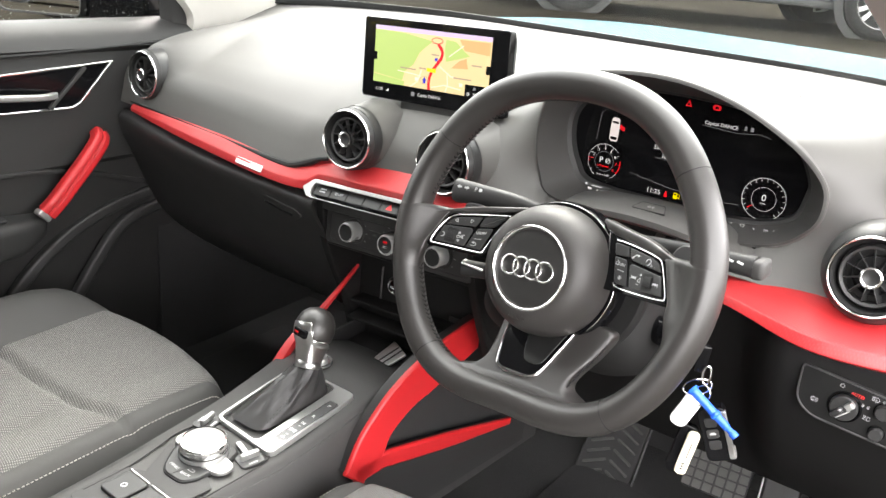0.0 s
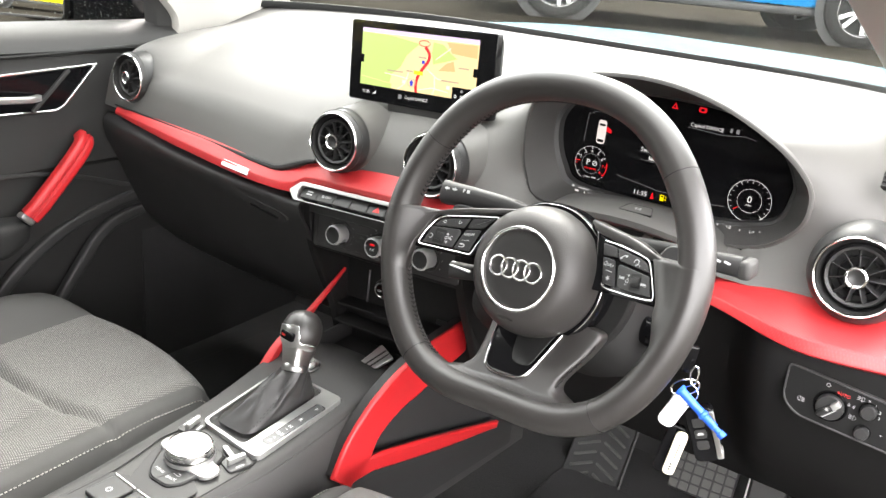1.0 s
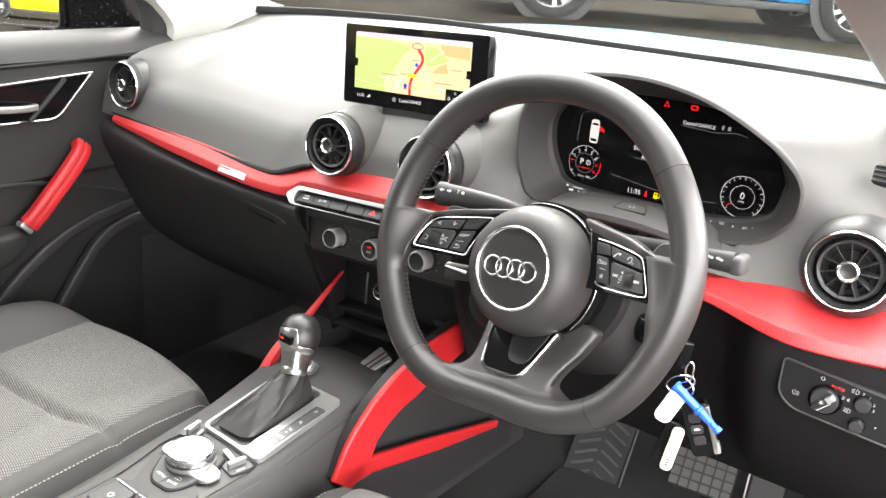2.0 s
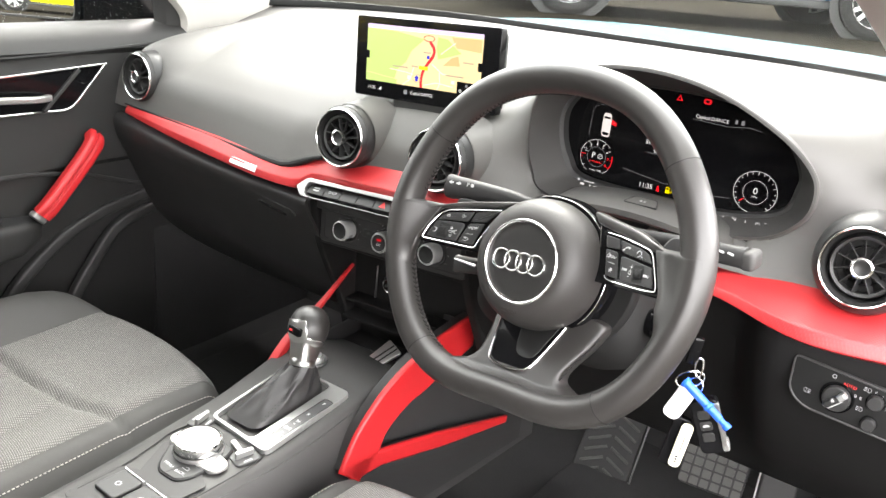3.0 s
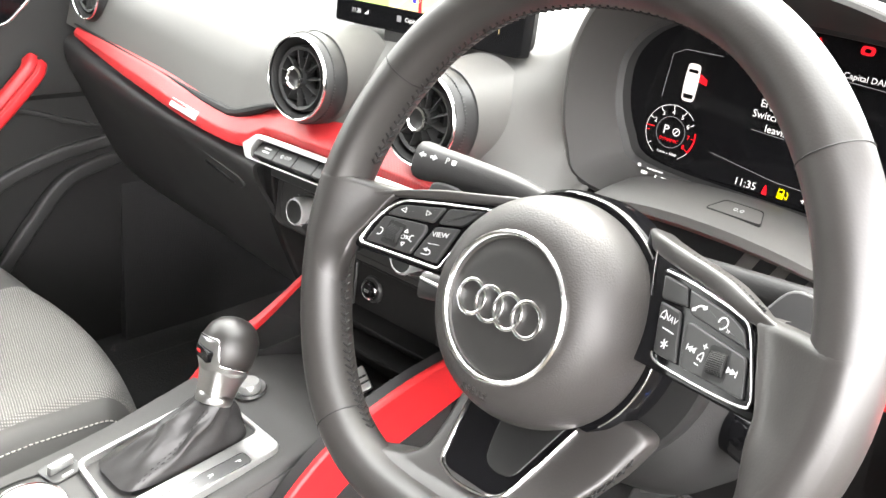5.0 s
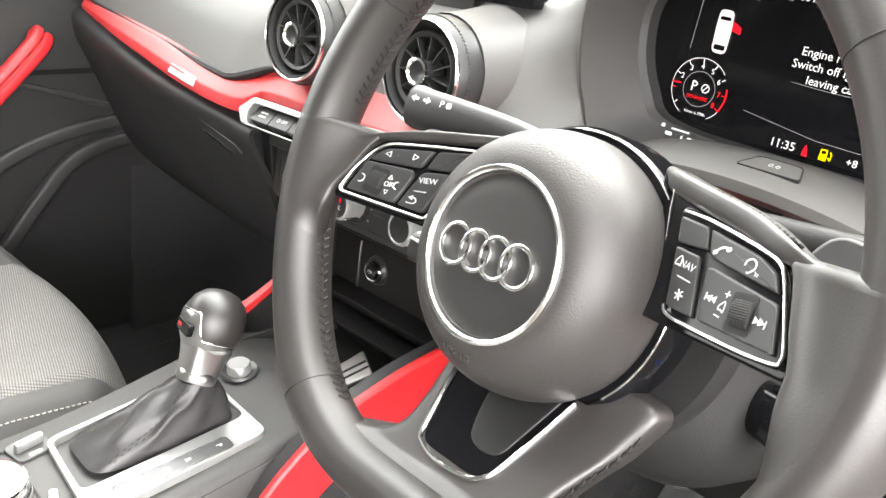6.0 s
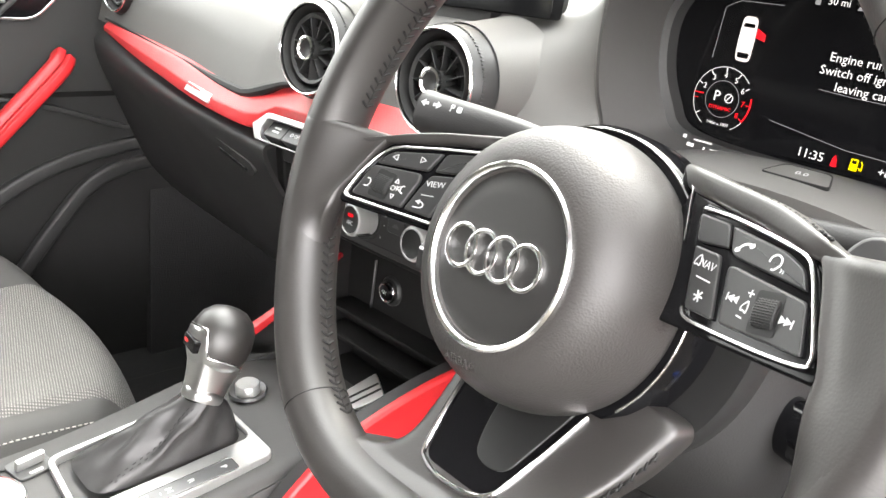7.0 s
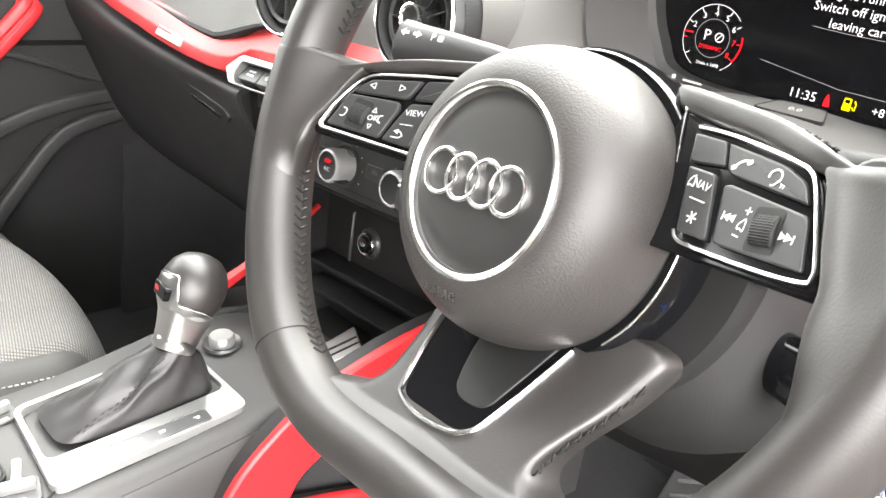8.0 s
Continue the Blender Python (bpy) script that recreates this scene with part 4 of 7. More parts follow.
def lit_ring(x, z, r, w, material, a0=0.0, a1=360.0, name="dial_ring", zoff=0.0):
    n = 48
    m = on_display(x, z) @ pose(0, 0, zoff)
    rows = [[m @ Vector((q * math.cos(radians(a0 + (a1 - a0) * i / n)), q * math.sin(radians(a0 + (a1 - a0) * i / n)), 0)) for i in range(n + 1)] for q in (r - w / 2, r + w / 2)]
    return part(name, loft(rows), material, cluster, smooth=False)


def lit_words(words, size, x, z, material, roll=0.0):
    return part("lettering", text_bm(words, size, on_display(x, z) @ pose(0, 0, 0.0004, 0, 0, roll), 0.0001), material, cluster, smooth=False)


def lit_plate(outline, x, z, material, roll=0.0, name="symbol", lift=0.0003):
    return part(name, slab(outline, 0, 0.0002, 0, on_display(x, z) @ pose(0, 0, lift, 0, 0, roll)), material, cluster, smooth=False)


TX, TZ, SX, SZ = 0.2590, 1.0625, 0.4800, 1.0640
lit_ring(TX, TZ, 0.0245, 0.0005, LIT, 40, 240)
lit_ring(TX, TZ, 0.0245, 0.0005, LIT, -60, -35)
lit_ring(TX, TZ, 0.0240, 0.0014, LITRED, -35, 12)
lit_ring(TX, TZ, 0.0140, 0.0005, LITGREY)
for k in range(9):
    a = radians(218 - 251 / 8 * k + 0)
    red = k in (7, 8)
    lit_plate(rrect(0.0035, 0.0007, 0.0001, 1), TX + 0.0222 * math.cos(a), TZ + 0.0222 * math.sin(a), LITRED if red or k == 1 else LIT, math.degrees(a), "tick")
    if 2 <= k:
        lit_words(str(k), 0.0062, TX + 0.0180 * math.cos(a), TZ + 0.0180 * math.sin(a), LITRED if red else LIT)
lit_plate([(-0.004, -0.0005), (0.004, -0.0005), (0.004, 0.0005), (-0.004, 0.0005)], TX - 0.0205, TZ + 0.0015, LITRED, 2, "needle")
lit_words("P", 0.0115, TX - 0.0045, TZ + 0.0015, LIT)
lit_ring(TX + 0.0055, TZ + 0.0015, 0.0032, 0.0008, LIT)
lit_plate(rrect(0.005, 0.0008, 0.0001, 1), TX + 0.0055, TZ + 0.0015, LIT, 50)
lit_words("DYNAMIC", 0.0042, TX, TZ - 0.0070, LITRED)
lit_words("1/min x 1000", 0.0036, TX + 0.001, TZ - 0.0190, LIT)
lit_ring(SX, SZ, 0.0270, 0.0006, LIT)
lit_ring(SX, SZ, 0.0152, 0.0004, LIT)
for k in range(17):
    a = radians(225 - 270 / 16 * k)
    lit_plate(rrect(0.0036 if k % 2 == 0 else 0.0022, 0.0006, 0.0001, 1), SX + 0.0245 * math.cos(a), SZ + 0.0245 * math.sin(a), LIT, math.degrees(a), "tick")
lit_plate([(-0.0035, -0.0006), (0.0045, -0.0004), (0.0045, 0.0004), (-0.0035, 0.0006)], SX - 0.0150, SZ - 0.0125, LITRED, 40, "needle")
lit_words("0", 0.0125, SX, SZ + 0.0015, LIT)
lit_words("MPH", 0.0036, SX, SZ - 0.0060, LIT)
# small car picture with a red open door
CARPIC = glow("lit_car_picture", (0.75, 0.68, 0.66), 1.0)
lit_plate(rounded([(-0.0060, -0.0165), (0.0060, -0.0165), (0.0066, 0.0), (0.0058, 0.0165), (-0.0058, 0.0165), (-0.0066, 0.0)], 0.004, 4), 0.2675, 1.1095, CARPIC, 0, "car_picture")
lit_plate(rounded([(-0.0048, -0.0004), (0.0048, -0.0004), (0.0042, 0.0025), (-0.0042, 0.0025)], 0.001, 2), 0.2675, 1.1185, GLOSSBLACK, 0, "car_picture_window", 0.0006)
lit_plate(rounded([(-0.0044, -0.002), (0.0044, -0.002), (0.0048, 0.002), (-0.0048, 0.002)], 0.001, 2), 0.2675, 1.0975, GLOSSBLACK, 0, "car_picture_window", 0.0006)
lit_plate([(0.0, -0.003), (0.008, -0.004), (0.0075, 0.001), (0.0, 0.004)], 0.2742, 1.1145, LITRED, -6, "door_mark")
for pts in ([(0.243, 1.092), (0.245, 1.130), (0.256, 1.136), (0.290, 1.137)], [(0.300, 1.056), (0.36, 1.048), (0.43, 1.047), (0.450, 1.049)], [(0.385, 1.140), (0.43, 1.138), (0.458, 1.142), (0.472, 1.1395)], [(0.330, 1.085), (0.355, 1.084), (0.385, 1.084)]):
    part("line", sweep([on_display(x, z) @ Vector((0, 0, 0.0003)) for x, z in pts], [(-0.0002, -0.0001), (0.0002, -0.0001), (0.0002, 0.0001), (-0.0002, 0.0001)], up=(0, -1, 0)), LITGREY, cluster, smooth=False)
lit_words("Engine running!", 0.0088, 0.3590, 1.1080, LIT)
lit_words("Switch off ignition", 0.0088, 0.3590, 1.0985, LIT)
lit_words("leaving car", 0.0088, 0.3590, 1.0885, LIT)
lit_words("Capital DANCE", 0.0066, 0.4090, 1.1440, LIT)
lit_words("30 mi", 0.0070, 0.3280, 1.1440, LIT)
lit_plate(rounded([(-0.0026, -0.0034), (0.0012, -0.0034), (0.0012, 0.0034), (-0.0026, 0.0034)], 0.0006, 2), 0.3140, 1.1440, LITGREY)
lit_plate(rounded([(-0.0042, -0.0035), (0.0042, -0.0035), (0.0, 0.0042)], 0.0006, 2), 0.3450, 1.1440, LITGREY)
lit_plate(rrect(0.004, 0.0055, 0.0008, 2), 0.4480, 1.1460, LITGREY)
lit_plate(rrect(0.003, 0.0055, 0.0008, 2), 0.4400, 1.1460, LITGREY)
lit_words("11:35", 0.0092, 0.3370, 1.0390, LIT)
lit_plate(rounded([(-0.0022, -0.0045), (0.0026, -0.0045), (0.0016, 0.001), (0.0, 0.0045), (-0.0016, 0.001)], 0.0008, 2), 0.3545, 1.0395, LITRED, 0, "belt_mark")
lit_plate(rounded([(-0.0036, -0.0042), (0.0020, -0.0042), (0.0018, 0.0042), (-0.0032, 0.0042)], 0.0006, 2), 0.3690, 1.0400, LITYELLOW, 0, "fuel_mark")
lit_plate(rrect(0.0032, 0.0024, 0.0004, 2), 0.3683, 1.0420, GLOSSBLACK, 0, "fuel_mark_window", 0.0006)
part("fuel_mark_hose", sweep([on_display(x, z) @ Vector((0, 0, 0.0003)) for x, z in ((0.3712, 1.0385), (0.3724, 1.0385), (0.3728, 1.0370), (0.3738, 1.0370), (0.3740, 1.0415), (0.3726, 1.0432))], [(-0.00035, -0.0001), (0.00035, -0.0001), (0.00035, 0.0001), (-0.00035, 0.0001)], up=(0, -1, 0)), LITYELLOW, cluster, smooth=False)
lit_words("+8", 0.0080, 0.3890, 1.0395, LIT)
lit_plate(rounded([(-0.0045, -0.0038), (0.0045, -0.0038), (0.0, 0.0045)], 0.0006, 2), 0.3630, 1.1635, LITRED, 0, "warning_mark")
lit_plate([(-0.0018, -0.002), (0.0018, -0.002), (0.0, 0.0022)], 0.3630, 1.1633, GLOSSBLACK, 0, "warning_mark", 0.0006)
lit_plate(rrect(0.0105, 0.0068, 0.0030, 4), 0.3995, 1.1645, LITRED, 0, "brake_mark")
lit_plate(rrect(0.0045, 0.0030, 0.0012, 3), 0.3995, 1.1645, GLOSSBLACK, 0, "brake_mark", 0.0006)
# small scales under the display
for x, z, w, mtl in ((0.2480, 1.0300, 0.003, LIT), (0.2540, 1.0245, 0.006, LIT), (0.2660, 1.0242, 0.0015, LIT), (0.2740, 1.0240, 0.006, LIT), (0.2860, 1.0236, 0.0015, LIT), (0.2920, 1.0234, 0.006, LITRED), (0.2640, 1.0292, 0.016, LIT)):
    part("scale_mark", slab(rrect(w, 0.0028 if w < 0.01 else 0.0012, 0.0003, 1), 0, 0.0003, 0, facing(x, 0.2890, z + 0.0022, 14)), mtl, dash, smooth=False)
for x, words, mtl in ((0.4450, "R", LITRED), (0.4690, "1/2", LIT), (0.4980, "1/1", LIT)):
    part("lettering", text_bm(words, 0.0052, facing(x, 0.2815, 1.0325 + (x - 0.445) * 0.03, 14), 0.0001), mtl, dash, smooth=False)
for x in (0.4555, 0.4835):
    part("scale_mark", slab(rrect(0.0012, 0.0022, 0.0003, 1), 0, 0.0003, 0, facing(x, 0.2815, 1.0330, 14)), LIT, dash, smooth=False)
part("scale_mark", slab(rrect(0.0045, 0.0055, 0.001, 2), 0, 0.0003, 0, facing(0.5085, 0.2815, 1.0345, 14)), LIT, dash, smooth=False)

# ---- steering wheel ----
WHEEL = pose(0.33865, -0.01049, 1.01574, 72.21, -5.47, -3.32)
wheel = thing("steering_wheel", WHEEL, "black leather flat-bottomed steering wheel with silver trim and buttons", "steering wheel")
RC, RZ, RA, RB = Vector((0.0, 0.018)), -0.0121, 0.0170, 0.0200
BEND = (0.18158, 0.0051, -0.00412, 0.00402, -0.0031, 0.00155, -0.00182)


def rim_point(a, d=0.0):
    """A point of the rim's centre line at angle a, d further out; the line is flattened at its foot."""
    r = sum(c * math.cos(k * (math.pi / 2 - a)) for k, c in enumerate(BEND))
    return Vector((RC.x + (r + d) * math.cos(a), RC.y + (r + d) * math.sin(a), RZ))


def pad_height(x, y):
    """The faces of the side spokes fall back towards the hub."""
    return -0.026 + 0.33 * (abs(x) - 0.11) - 0.2 * (y - 0.03)


def low_height(x, y):
    """The face of the lower spoke falls back towards the hub."""
    return -0.0215 - 0.62 * (y + 0.113)


def leaned(bm, height):
    for v in bm.verts:
        v.co.z += height(v.co.x, v.co.y)
    return bm


n = 144
path = [rim_point(2 * math.pi * i / n) for i in range(n)]
prof = [(RA * math.copysign(abs(math.cos(t)) ** 0.92, math.cos(t)), RB * math.copysign(abs(math.sin(t)) ** 0.96, math.sin(t))) for t in [2 * math.pi * i / 28 for i in range(28)]]
part("rim", sweep(path, prof, closed=True, up=(0, 0, 1)), LEATHER, wheel, "smooth black leather rim")
for a in (36, 144, 230, -50):
    a = radians(a)
    p = rim_point(a)
    q = (rim_point(a + 0.02) - p).normalized()
    o = q.cross(Vector((0, 0, 1)))
    part("seam", sweep([p + o * (RA + 0.0002) * math.cos(t) + Vector((0, 0, (RB + 0.0002) * math.sin(t))) for t in [2 * math.pi * i / 28 for i in range(28)]], disc(0.0005, 6), closed=True, up=q), DARKTHREAD, wheel)
# cross stitches along the inner front of the rim, over a sewn joint
bm = bmesh.new()
runs = [[]]
STEPS = 190
for i in range(STEPS):
    a = 2 * math.pi * (i + 0.5) / STEPS
    deg = math.degrees(a)
    t = (rim_point(a + 0.01) - rim_point(a - 0.01)).normalized()
    o = t.cross(Vector((0, 0, 1)))
    c = rim_point(a) - o * 0.0168 - Vector((0, 0, 0.0040))
    if 166 < deg < 194 or deg > 342 or deg < 17 or 236 < deg < 304:
        if runs[-1]:
            runs.append([])
        continue
    runs[-1].append(c - Vector((0, 0, 0.0003)) + o * 0.0002)
    across = (o * -0.12 + Vector((0, 0, 0.99))).normalized()
    for sgn in (1, -1):
        m = axes(c + across * 0.0023 * sgn + t * 0.0008, across * sgn - t * 0.6, t)
        box(0.0058, 0.0015, 0.0014, m, 0.0005, 1, bm)
tagged(part("stitching", bm, DARKTHREAD, wheel, "black cross stitching"), kind="stuff")
for run in runs:
    if len(run) > 2:
        part("stitched_joint", sweep(run, disc(0.0004, 6)), DARKTHREAD, wheel)

HUB = Vector((-0.0028, -0.0004))
dome = [(0.0455 + 0.0280 * math.sin(a), -0.0015 - 0.0440 * (1 - math.cos(a))) for a in [math.pi / 2 * k / 12 for k in range(13)]]
part("airbag_cover", lathe([(0.0, -0.0045), (0.0415, -0.0045), (0.0430, -0.0030)] + dome + [(0.0735, -0.050), (0.0720, -0.058)], 80, pose(HUB.x, HUB.y, 0)), AIRBAG, wheel, "round black grained airbag cover")
RINGED = pose(-0.0036, 0.0, 0.0)
part("badge_disc", lathe([(0.0, -0.0024), (0.030, -0.0026), (0.0405, -0.0034), (0.0426, -0.0046)], 64, RINGED), shade("badge_dark_plastic", (0.011, 0.0105, 0.010), 0.5, grain=0.2, size=0.0004, cells=True, spec=0.45), wheel, "darker round badge plate")
part("badge_ring", lathe([(0.0424, -0.0045), (0.0428, -0.0012), (0.0438, 0.0002), (0.0452, 0.0006), (0.0464, -0.0004), (0.0468, -0.0032)], 72, RINGED), CHROME, wheel, "thin chrome ring")
for i in range(4):
    c = Vector((-0.0050 - 0.0219 + 0.0146 * i, -0.0010))
    t = [2 * math.pi * k / 40 for k in range(40)]
    part("emblem_ring", sweep([Vector((c.x + 0.0103 * math.cos(a), c.y + 0.0106 * math.sin(a), -0.0008)) for a in t], [(-0.0011, -0.002), (0.0011, -0.002), (0.0011, 0.0006), (0.0004, 0.0011), (-0.0004, 0.0011), (-0.0011, 0.0006)], closed=True), CHROME, wheel, "chrome ring of the emblem")

part("hub_backing", lathe([(0.0, -0.054), (0.0775, -0.054), (0.0800, -0.058), (0.0800, -0.080), (0.0, -0.080)], 64, pose(HUB.x, HUB.y, 0)), GLOSSBLACK, wheel, "gloss black hub surround")
COLLAR = [(0.0795, -0.0795), (0.0900, -0.0800), (0.0975, -0.0815), (0.0990, -0.0850), (0.0985, -0.100), (0.0900, -0.112)]
part("hub_collar", loft([[Vector((HUB.x + r * math.cos(radians(a)), HUB.y + r * math.sin(radians(a)), z)) for r, z in COLLAR] for a in range(-120, 9, 4)]), shade("matt_grey_collar", (0.0075, 0.0074, 0.0073), 0.75, grain=0.25, size=0.0008, cells=True, spec=0.25), wheel, "matt dark grey collar behind the hub")
arc = [Vector((HUB.x + 0.0772 * math.cos(radians(a)), HUB.y + 0.0772 * math.sin(radians(a)), -0.0535)) for a in range(-44, 100, 4)]
part("hub_trim", sweep(arc, disc(0.0007, 8)), CHROME, wheel, "fine silver line round the hub")


# spokes
def rim_top(d):
    """Height of the rim's face, d inwards from its centre line."""
    return RZ + RB * (1 - (abs(d) / RA) ** 2.17) ** 0.48


def web_edge(v):
    """How far out the inner edge of a web lies, by the height on the wheel."""
    return sections({-0.08: [(0.1540, 0)], -0.003: [(0.1530, 0)], 0.016: [(0.1462, 0)], 0.034: [(0.1390, 0)], 0.046: [(0.1330, 0)], 0.08: [(0.1320, 0)]}, v)[0][0]


def rim_out(v):
    """Distance of the rim's centre line from the wheel's middle, at a height on the wheel."""
    lo, hi = -1.2, 1.2
    for _ in range(30):
        q = (lo + hi) / 2
        lo, hi = (q, hi) if rim_point(q).y < v else (lo, q)
    return abs(rim_point(lo).x)


def web_rise(d, D, level):
    """Height of a web d inwards from the rim's centre line; it ends D inwards."""
    base = 0.0030
    f = min(1.0, max(0.0, (d - base) / (D - 0.0012 - base)))
    z0 = rim_top(base)
    drop = (rim_top(base + 0.0005) - rim_top(base - 0.0005)) / 0.001 * (D - 0.0012 - base)
    return z0 * (2 * f ** 3 - 3 * f * f + 1) + drop * (f ** 3 - 2 * f * f + f) + level * (3 * f * f - 2 * f ** 3) - 0.0025 * (f ** 3 - f * f)


def rim_web(name, side, v0, va, vb):
    """Leather web that grows out of the rim's inside and carries a control pad; it ends under the strip of the spoke."""
    rows = []
    for v in [v0 + (va - v0) * i / 14 for i in range(14)] + [va + (vb - va) * i / 24 for i in range(25)]:
        xr = rim_out(v)
        D = xr - web_edge(v)
        level = pad_height(xr - D, v) + 0.0012
        web = [(d, rim_top(d) + 0.0002) for d in (-0.0105, -0.0060, -0.0020)]
        for k in range(13):
            d = 0.0030 + (D - 0.0042) * k / 12
            z = web_rise(d, D, level)
            web.append((d, max(z, rim_top(d) + 0.0001) if d < RA * 0.9 else z))
        web += [(D - 0.0003, level - 0.0015), (D, level - 0.0040), (D - 0.001, level - 0.010), (D - 0.006, level - 0.016)]
        if v < va:
            a = (v - va) / (v0 - va)
            w = 1 - a * a * (3 - 2 * a)
            hid = [radians(128 - 170 * k / (len(web) - 1)) for k in range(len(web))]
            web = [(0.0166 * math.cos(b) * (1 - w) + d * w, (RZ + 0.0195 * math.sin(b)) * (1 - w) + z * w) for (d, z), b in zip(web, hid)]
        rows.append([Vector((side * (xr - p.y), v, p.z)) for p in curve3([(0, d, z) for d, z in web], 3)])
    # rounded upper edge
    for dv, dz in ((0.0022, 0.0007), (0.0040, 0.0028), (0.0048, 0.0060), (0.0050, 0.0140)):
        rows.append([p + Vector((0, dv, -dz)) for p in rows[38]])
    return part(name, loft(rows), LEATHER, wheel, "black leather web of the rim", angle=75)


def rod(name, pts, prof, material, label, scales=None):
    return part(name, sweep(curve3(pts, 6), prof, scales=scales), material, wheel, label, angle=50)


rim_web("left_web", -1, -0.046, -0.006, 0.0390)
rim_web("right_web", 1, -0.070, -0.006, 0.0395)
ARM = [(0.0560, -0.0040), (0.1520, -0.0040), (0.1545, 0.0006), (0.1475, 0.0165), (0.1405, 0.0333), (0.1340, 0.0403), (0.1215, 0.0448), (0.0900, 0.0500), (0.0545, 0.0572), (0.0480, 0.030)]
ARM_R = rounded(ARM, [0.004, 0.004, 0.004, 0.004, 0.008, 0.012, 0.010, 0.01, 0.002, 0.01], 4)
ARM_L = [(-x, y) for x, y in reversed(ARM_R)]
part("left_spoke", leaned(slab(ARM_L, -0.020, -0.0035, 0.0015), pad_height), GLOSSBLACK, wheel, "gloss black spoke")
part("right_spoke", leaned(slab(ARM_R, -0.020, -0.0035, 0.0015), pad_height), GLOSSBLACK, wheel, "gloss black spoke")
part("spoke_line", leaned(sweep(curve3([(0.0640, 0.0330, -0.0030), (0.0560, 0.0562, -0.0028), (0.0575, 0.0572, -0.0028), (0.0900, 0.0505, -0.0026), (0.1215, 0.0452, -0.0026), (0.1335, 0.0408, -0.0026)], 6), disc(0.0006, 6)), pad_height), CHROME, wheel, "fine silver line on the spoke")
STRIP = rounded([(-0.0062, -0.014), (0.0062, -0.014), (0.0056, 0.0012), (-0.0056, 0.0030)], 0.0038, 4)
WAYS = {1: [(0.0420, 0.0640, -0.010), (0.0560, 0.0615, -0.003), (0.0800, 0.0568, 0.0), (0.1070, 0.0515, 0.0), (0.1290, 0.0450, -0.0004), (0.1430, 0.0408, -0.0022), (0.1600, 0.0362, -0.0100)],
        -1: [(0.0420, 0.0620, -0.010), (0.0560, 0.0590, -0.003), (0.0800, 0.0540, 0.0), (0.1000, 0.0502, 0.0), (0.1230, 0.0445, -0.0004), (0.1420, 0.0390, -0.0008), (0.1630, 0.0325, -0.0040)]}
for sgn, way in WAYS.items():
    pts = []
    for x, y, z in way:
        over = smooth_step((x - 0.118) / 0.022)
        xr = rim_out(y)
        D = xr - web_edge(y)
        pts.append((sgn * x, y, z + pad_height(x, y) * (1 - over) + over * web_rise(xr - x, D, pad_height(xr - D, y) + 0.0012)))
    wide = [1.0 - 0.45 * smooth_step((k - 18) / 14) for k in range(37)]
    rod("spoke_cover", pts if sgn > 0 else pts[::-1], STRIP if sgn > 0 else [(x * 0.62, y) for x, y in STRIP], LEATHER, "black leather strip over the spoke", wide if sgn > 0 else wide[::-1])
LOWER_SPOKE = [(-0.1360, -0.110, 0.110), (-0.1290, -0.094, 0.096), (-0.1250, -0.0765, 0.0815), (-0.1225, -0.0640, 0.0700), (-0.1190, -0.0572, 0.0625), (-0.1140, -0.0520, 0.0592), (-0.1070, -0.0490, 0.0597), (-0.0950, -0.0488, 0.0652), (-0.0800, -0.0503, 0.0735), (-0.0660, -0.0525, 0.0785), (-0.0570, -0.0540, 0.0808), (-0.0520, -0.0545, 0.0806), (-0.0488, -0.0545, 0.0770), (-0.0470, -0.0545, 0.0690), (-0.0462, -0.0545, 0.0580)]
lines = curve3(LOWER_SPOKE, 4)
EDGE = ((0.003, -0.030), (0.0, -0.014), (0.0003, -0.0058), (0.0013, -0.0026), (0.0032, -0.0007), (0.0058, 0.0))
rows = []
for q in lines:
    v, xl, xr = q
    line = [Vector((xl + d, v, h)) for d, h in EDGE]
    line += [Vector((xl + 0.0058 + (xr - xl - 0.0116) * k / 20, v, 0.0)) for k in range(1, 20)]
    line += [Vector((xr - d, v, h)) for d, h in reversed(EDGE)]
    for p in line:
        f = Vector((p.x, p.y)) - RC
        g = rim_point(math.atan2(f.y, f.x))
        d = (Vector((g.x, g.y)) - RC).length - f.length
        t = min(1.0, max(0.0, 1 - (d - 0.003) / 0.020))
        t = t * t * (3 - 2 * t)
        z = low_height(p.x, p.y)
        p.z += z + (RZ + 0.0188 - z) * t
        if d < 0.004:
            p.z = min(p.z, RZ + 0.0175)
    rows.append(line)
for k, dz in ((0.001, 0.003), (0.0015, 0.012), (0.003, 0.030)):
    rows.append([Vector((p.x, p.y + k, min(p.z, low_height(0, -0.0462)) - dz)) for p in rows[len(lines) - 1]])
part("lower_spoke", loft(rows), LEATHER, wheel, "black leather lower spoke", angle=60)
WIN = rounded([(-0.0290, -0.1140), (0.0215, -0.1145), (0.0400, -0.0600), (-0.0400, -0.0680)], [0.010, 0.013, 0.003, 0.003], 6)
part("spoke_window", leaned(slab(WIN, -0.006, 0.0004, 0.0002), low_height), GLOSSBLACK, wheel, "gloss black spoke insert")
STEP_ = rounded([(-0.0020, -0.1005), (0.0105, -0.1030), (0.0215, -0.1005), (0.0350, -0.0600), (-0.0120, -0.0620), (-0.0080, -0.0860)], [0.008, 0.006, 0.006, 0.003, 0.003, 0.01], 4)
part("insert_step", leaned(slab(STEP_, -0.004, 0.0014, 0.0010), low_height), shade("satin_black_insert", (0.010, 0.010, 0.010), 0.35, spec=0.35), wheel, "satin black raised insert")
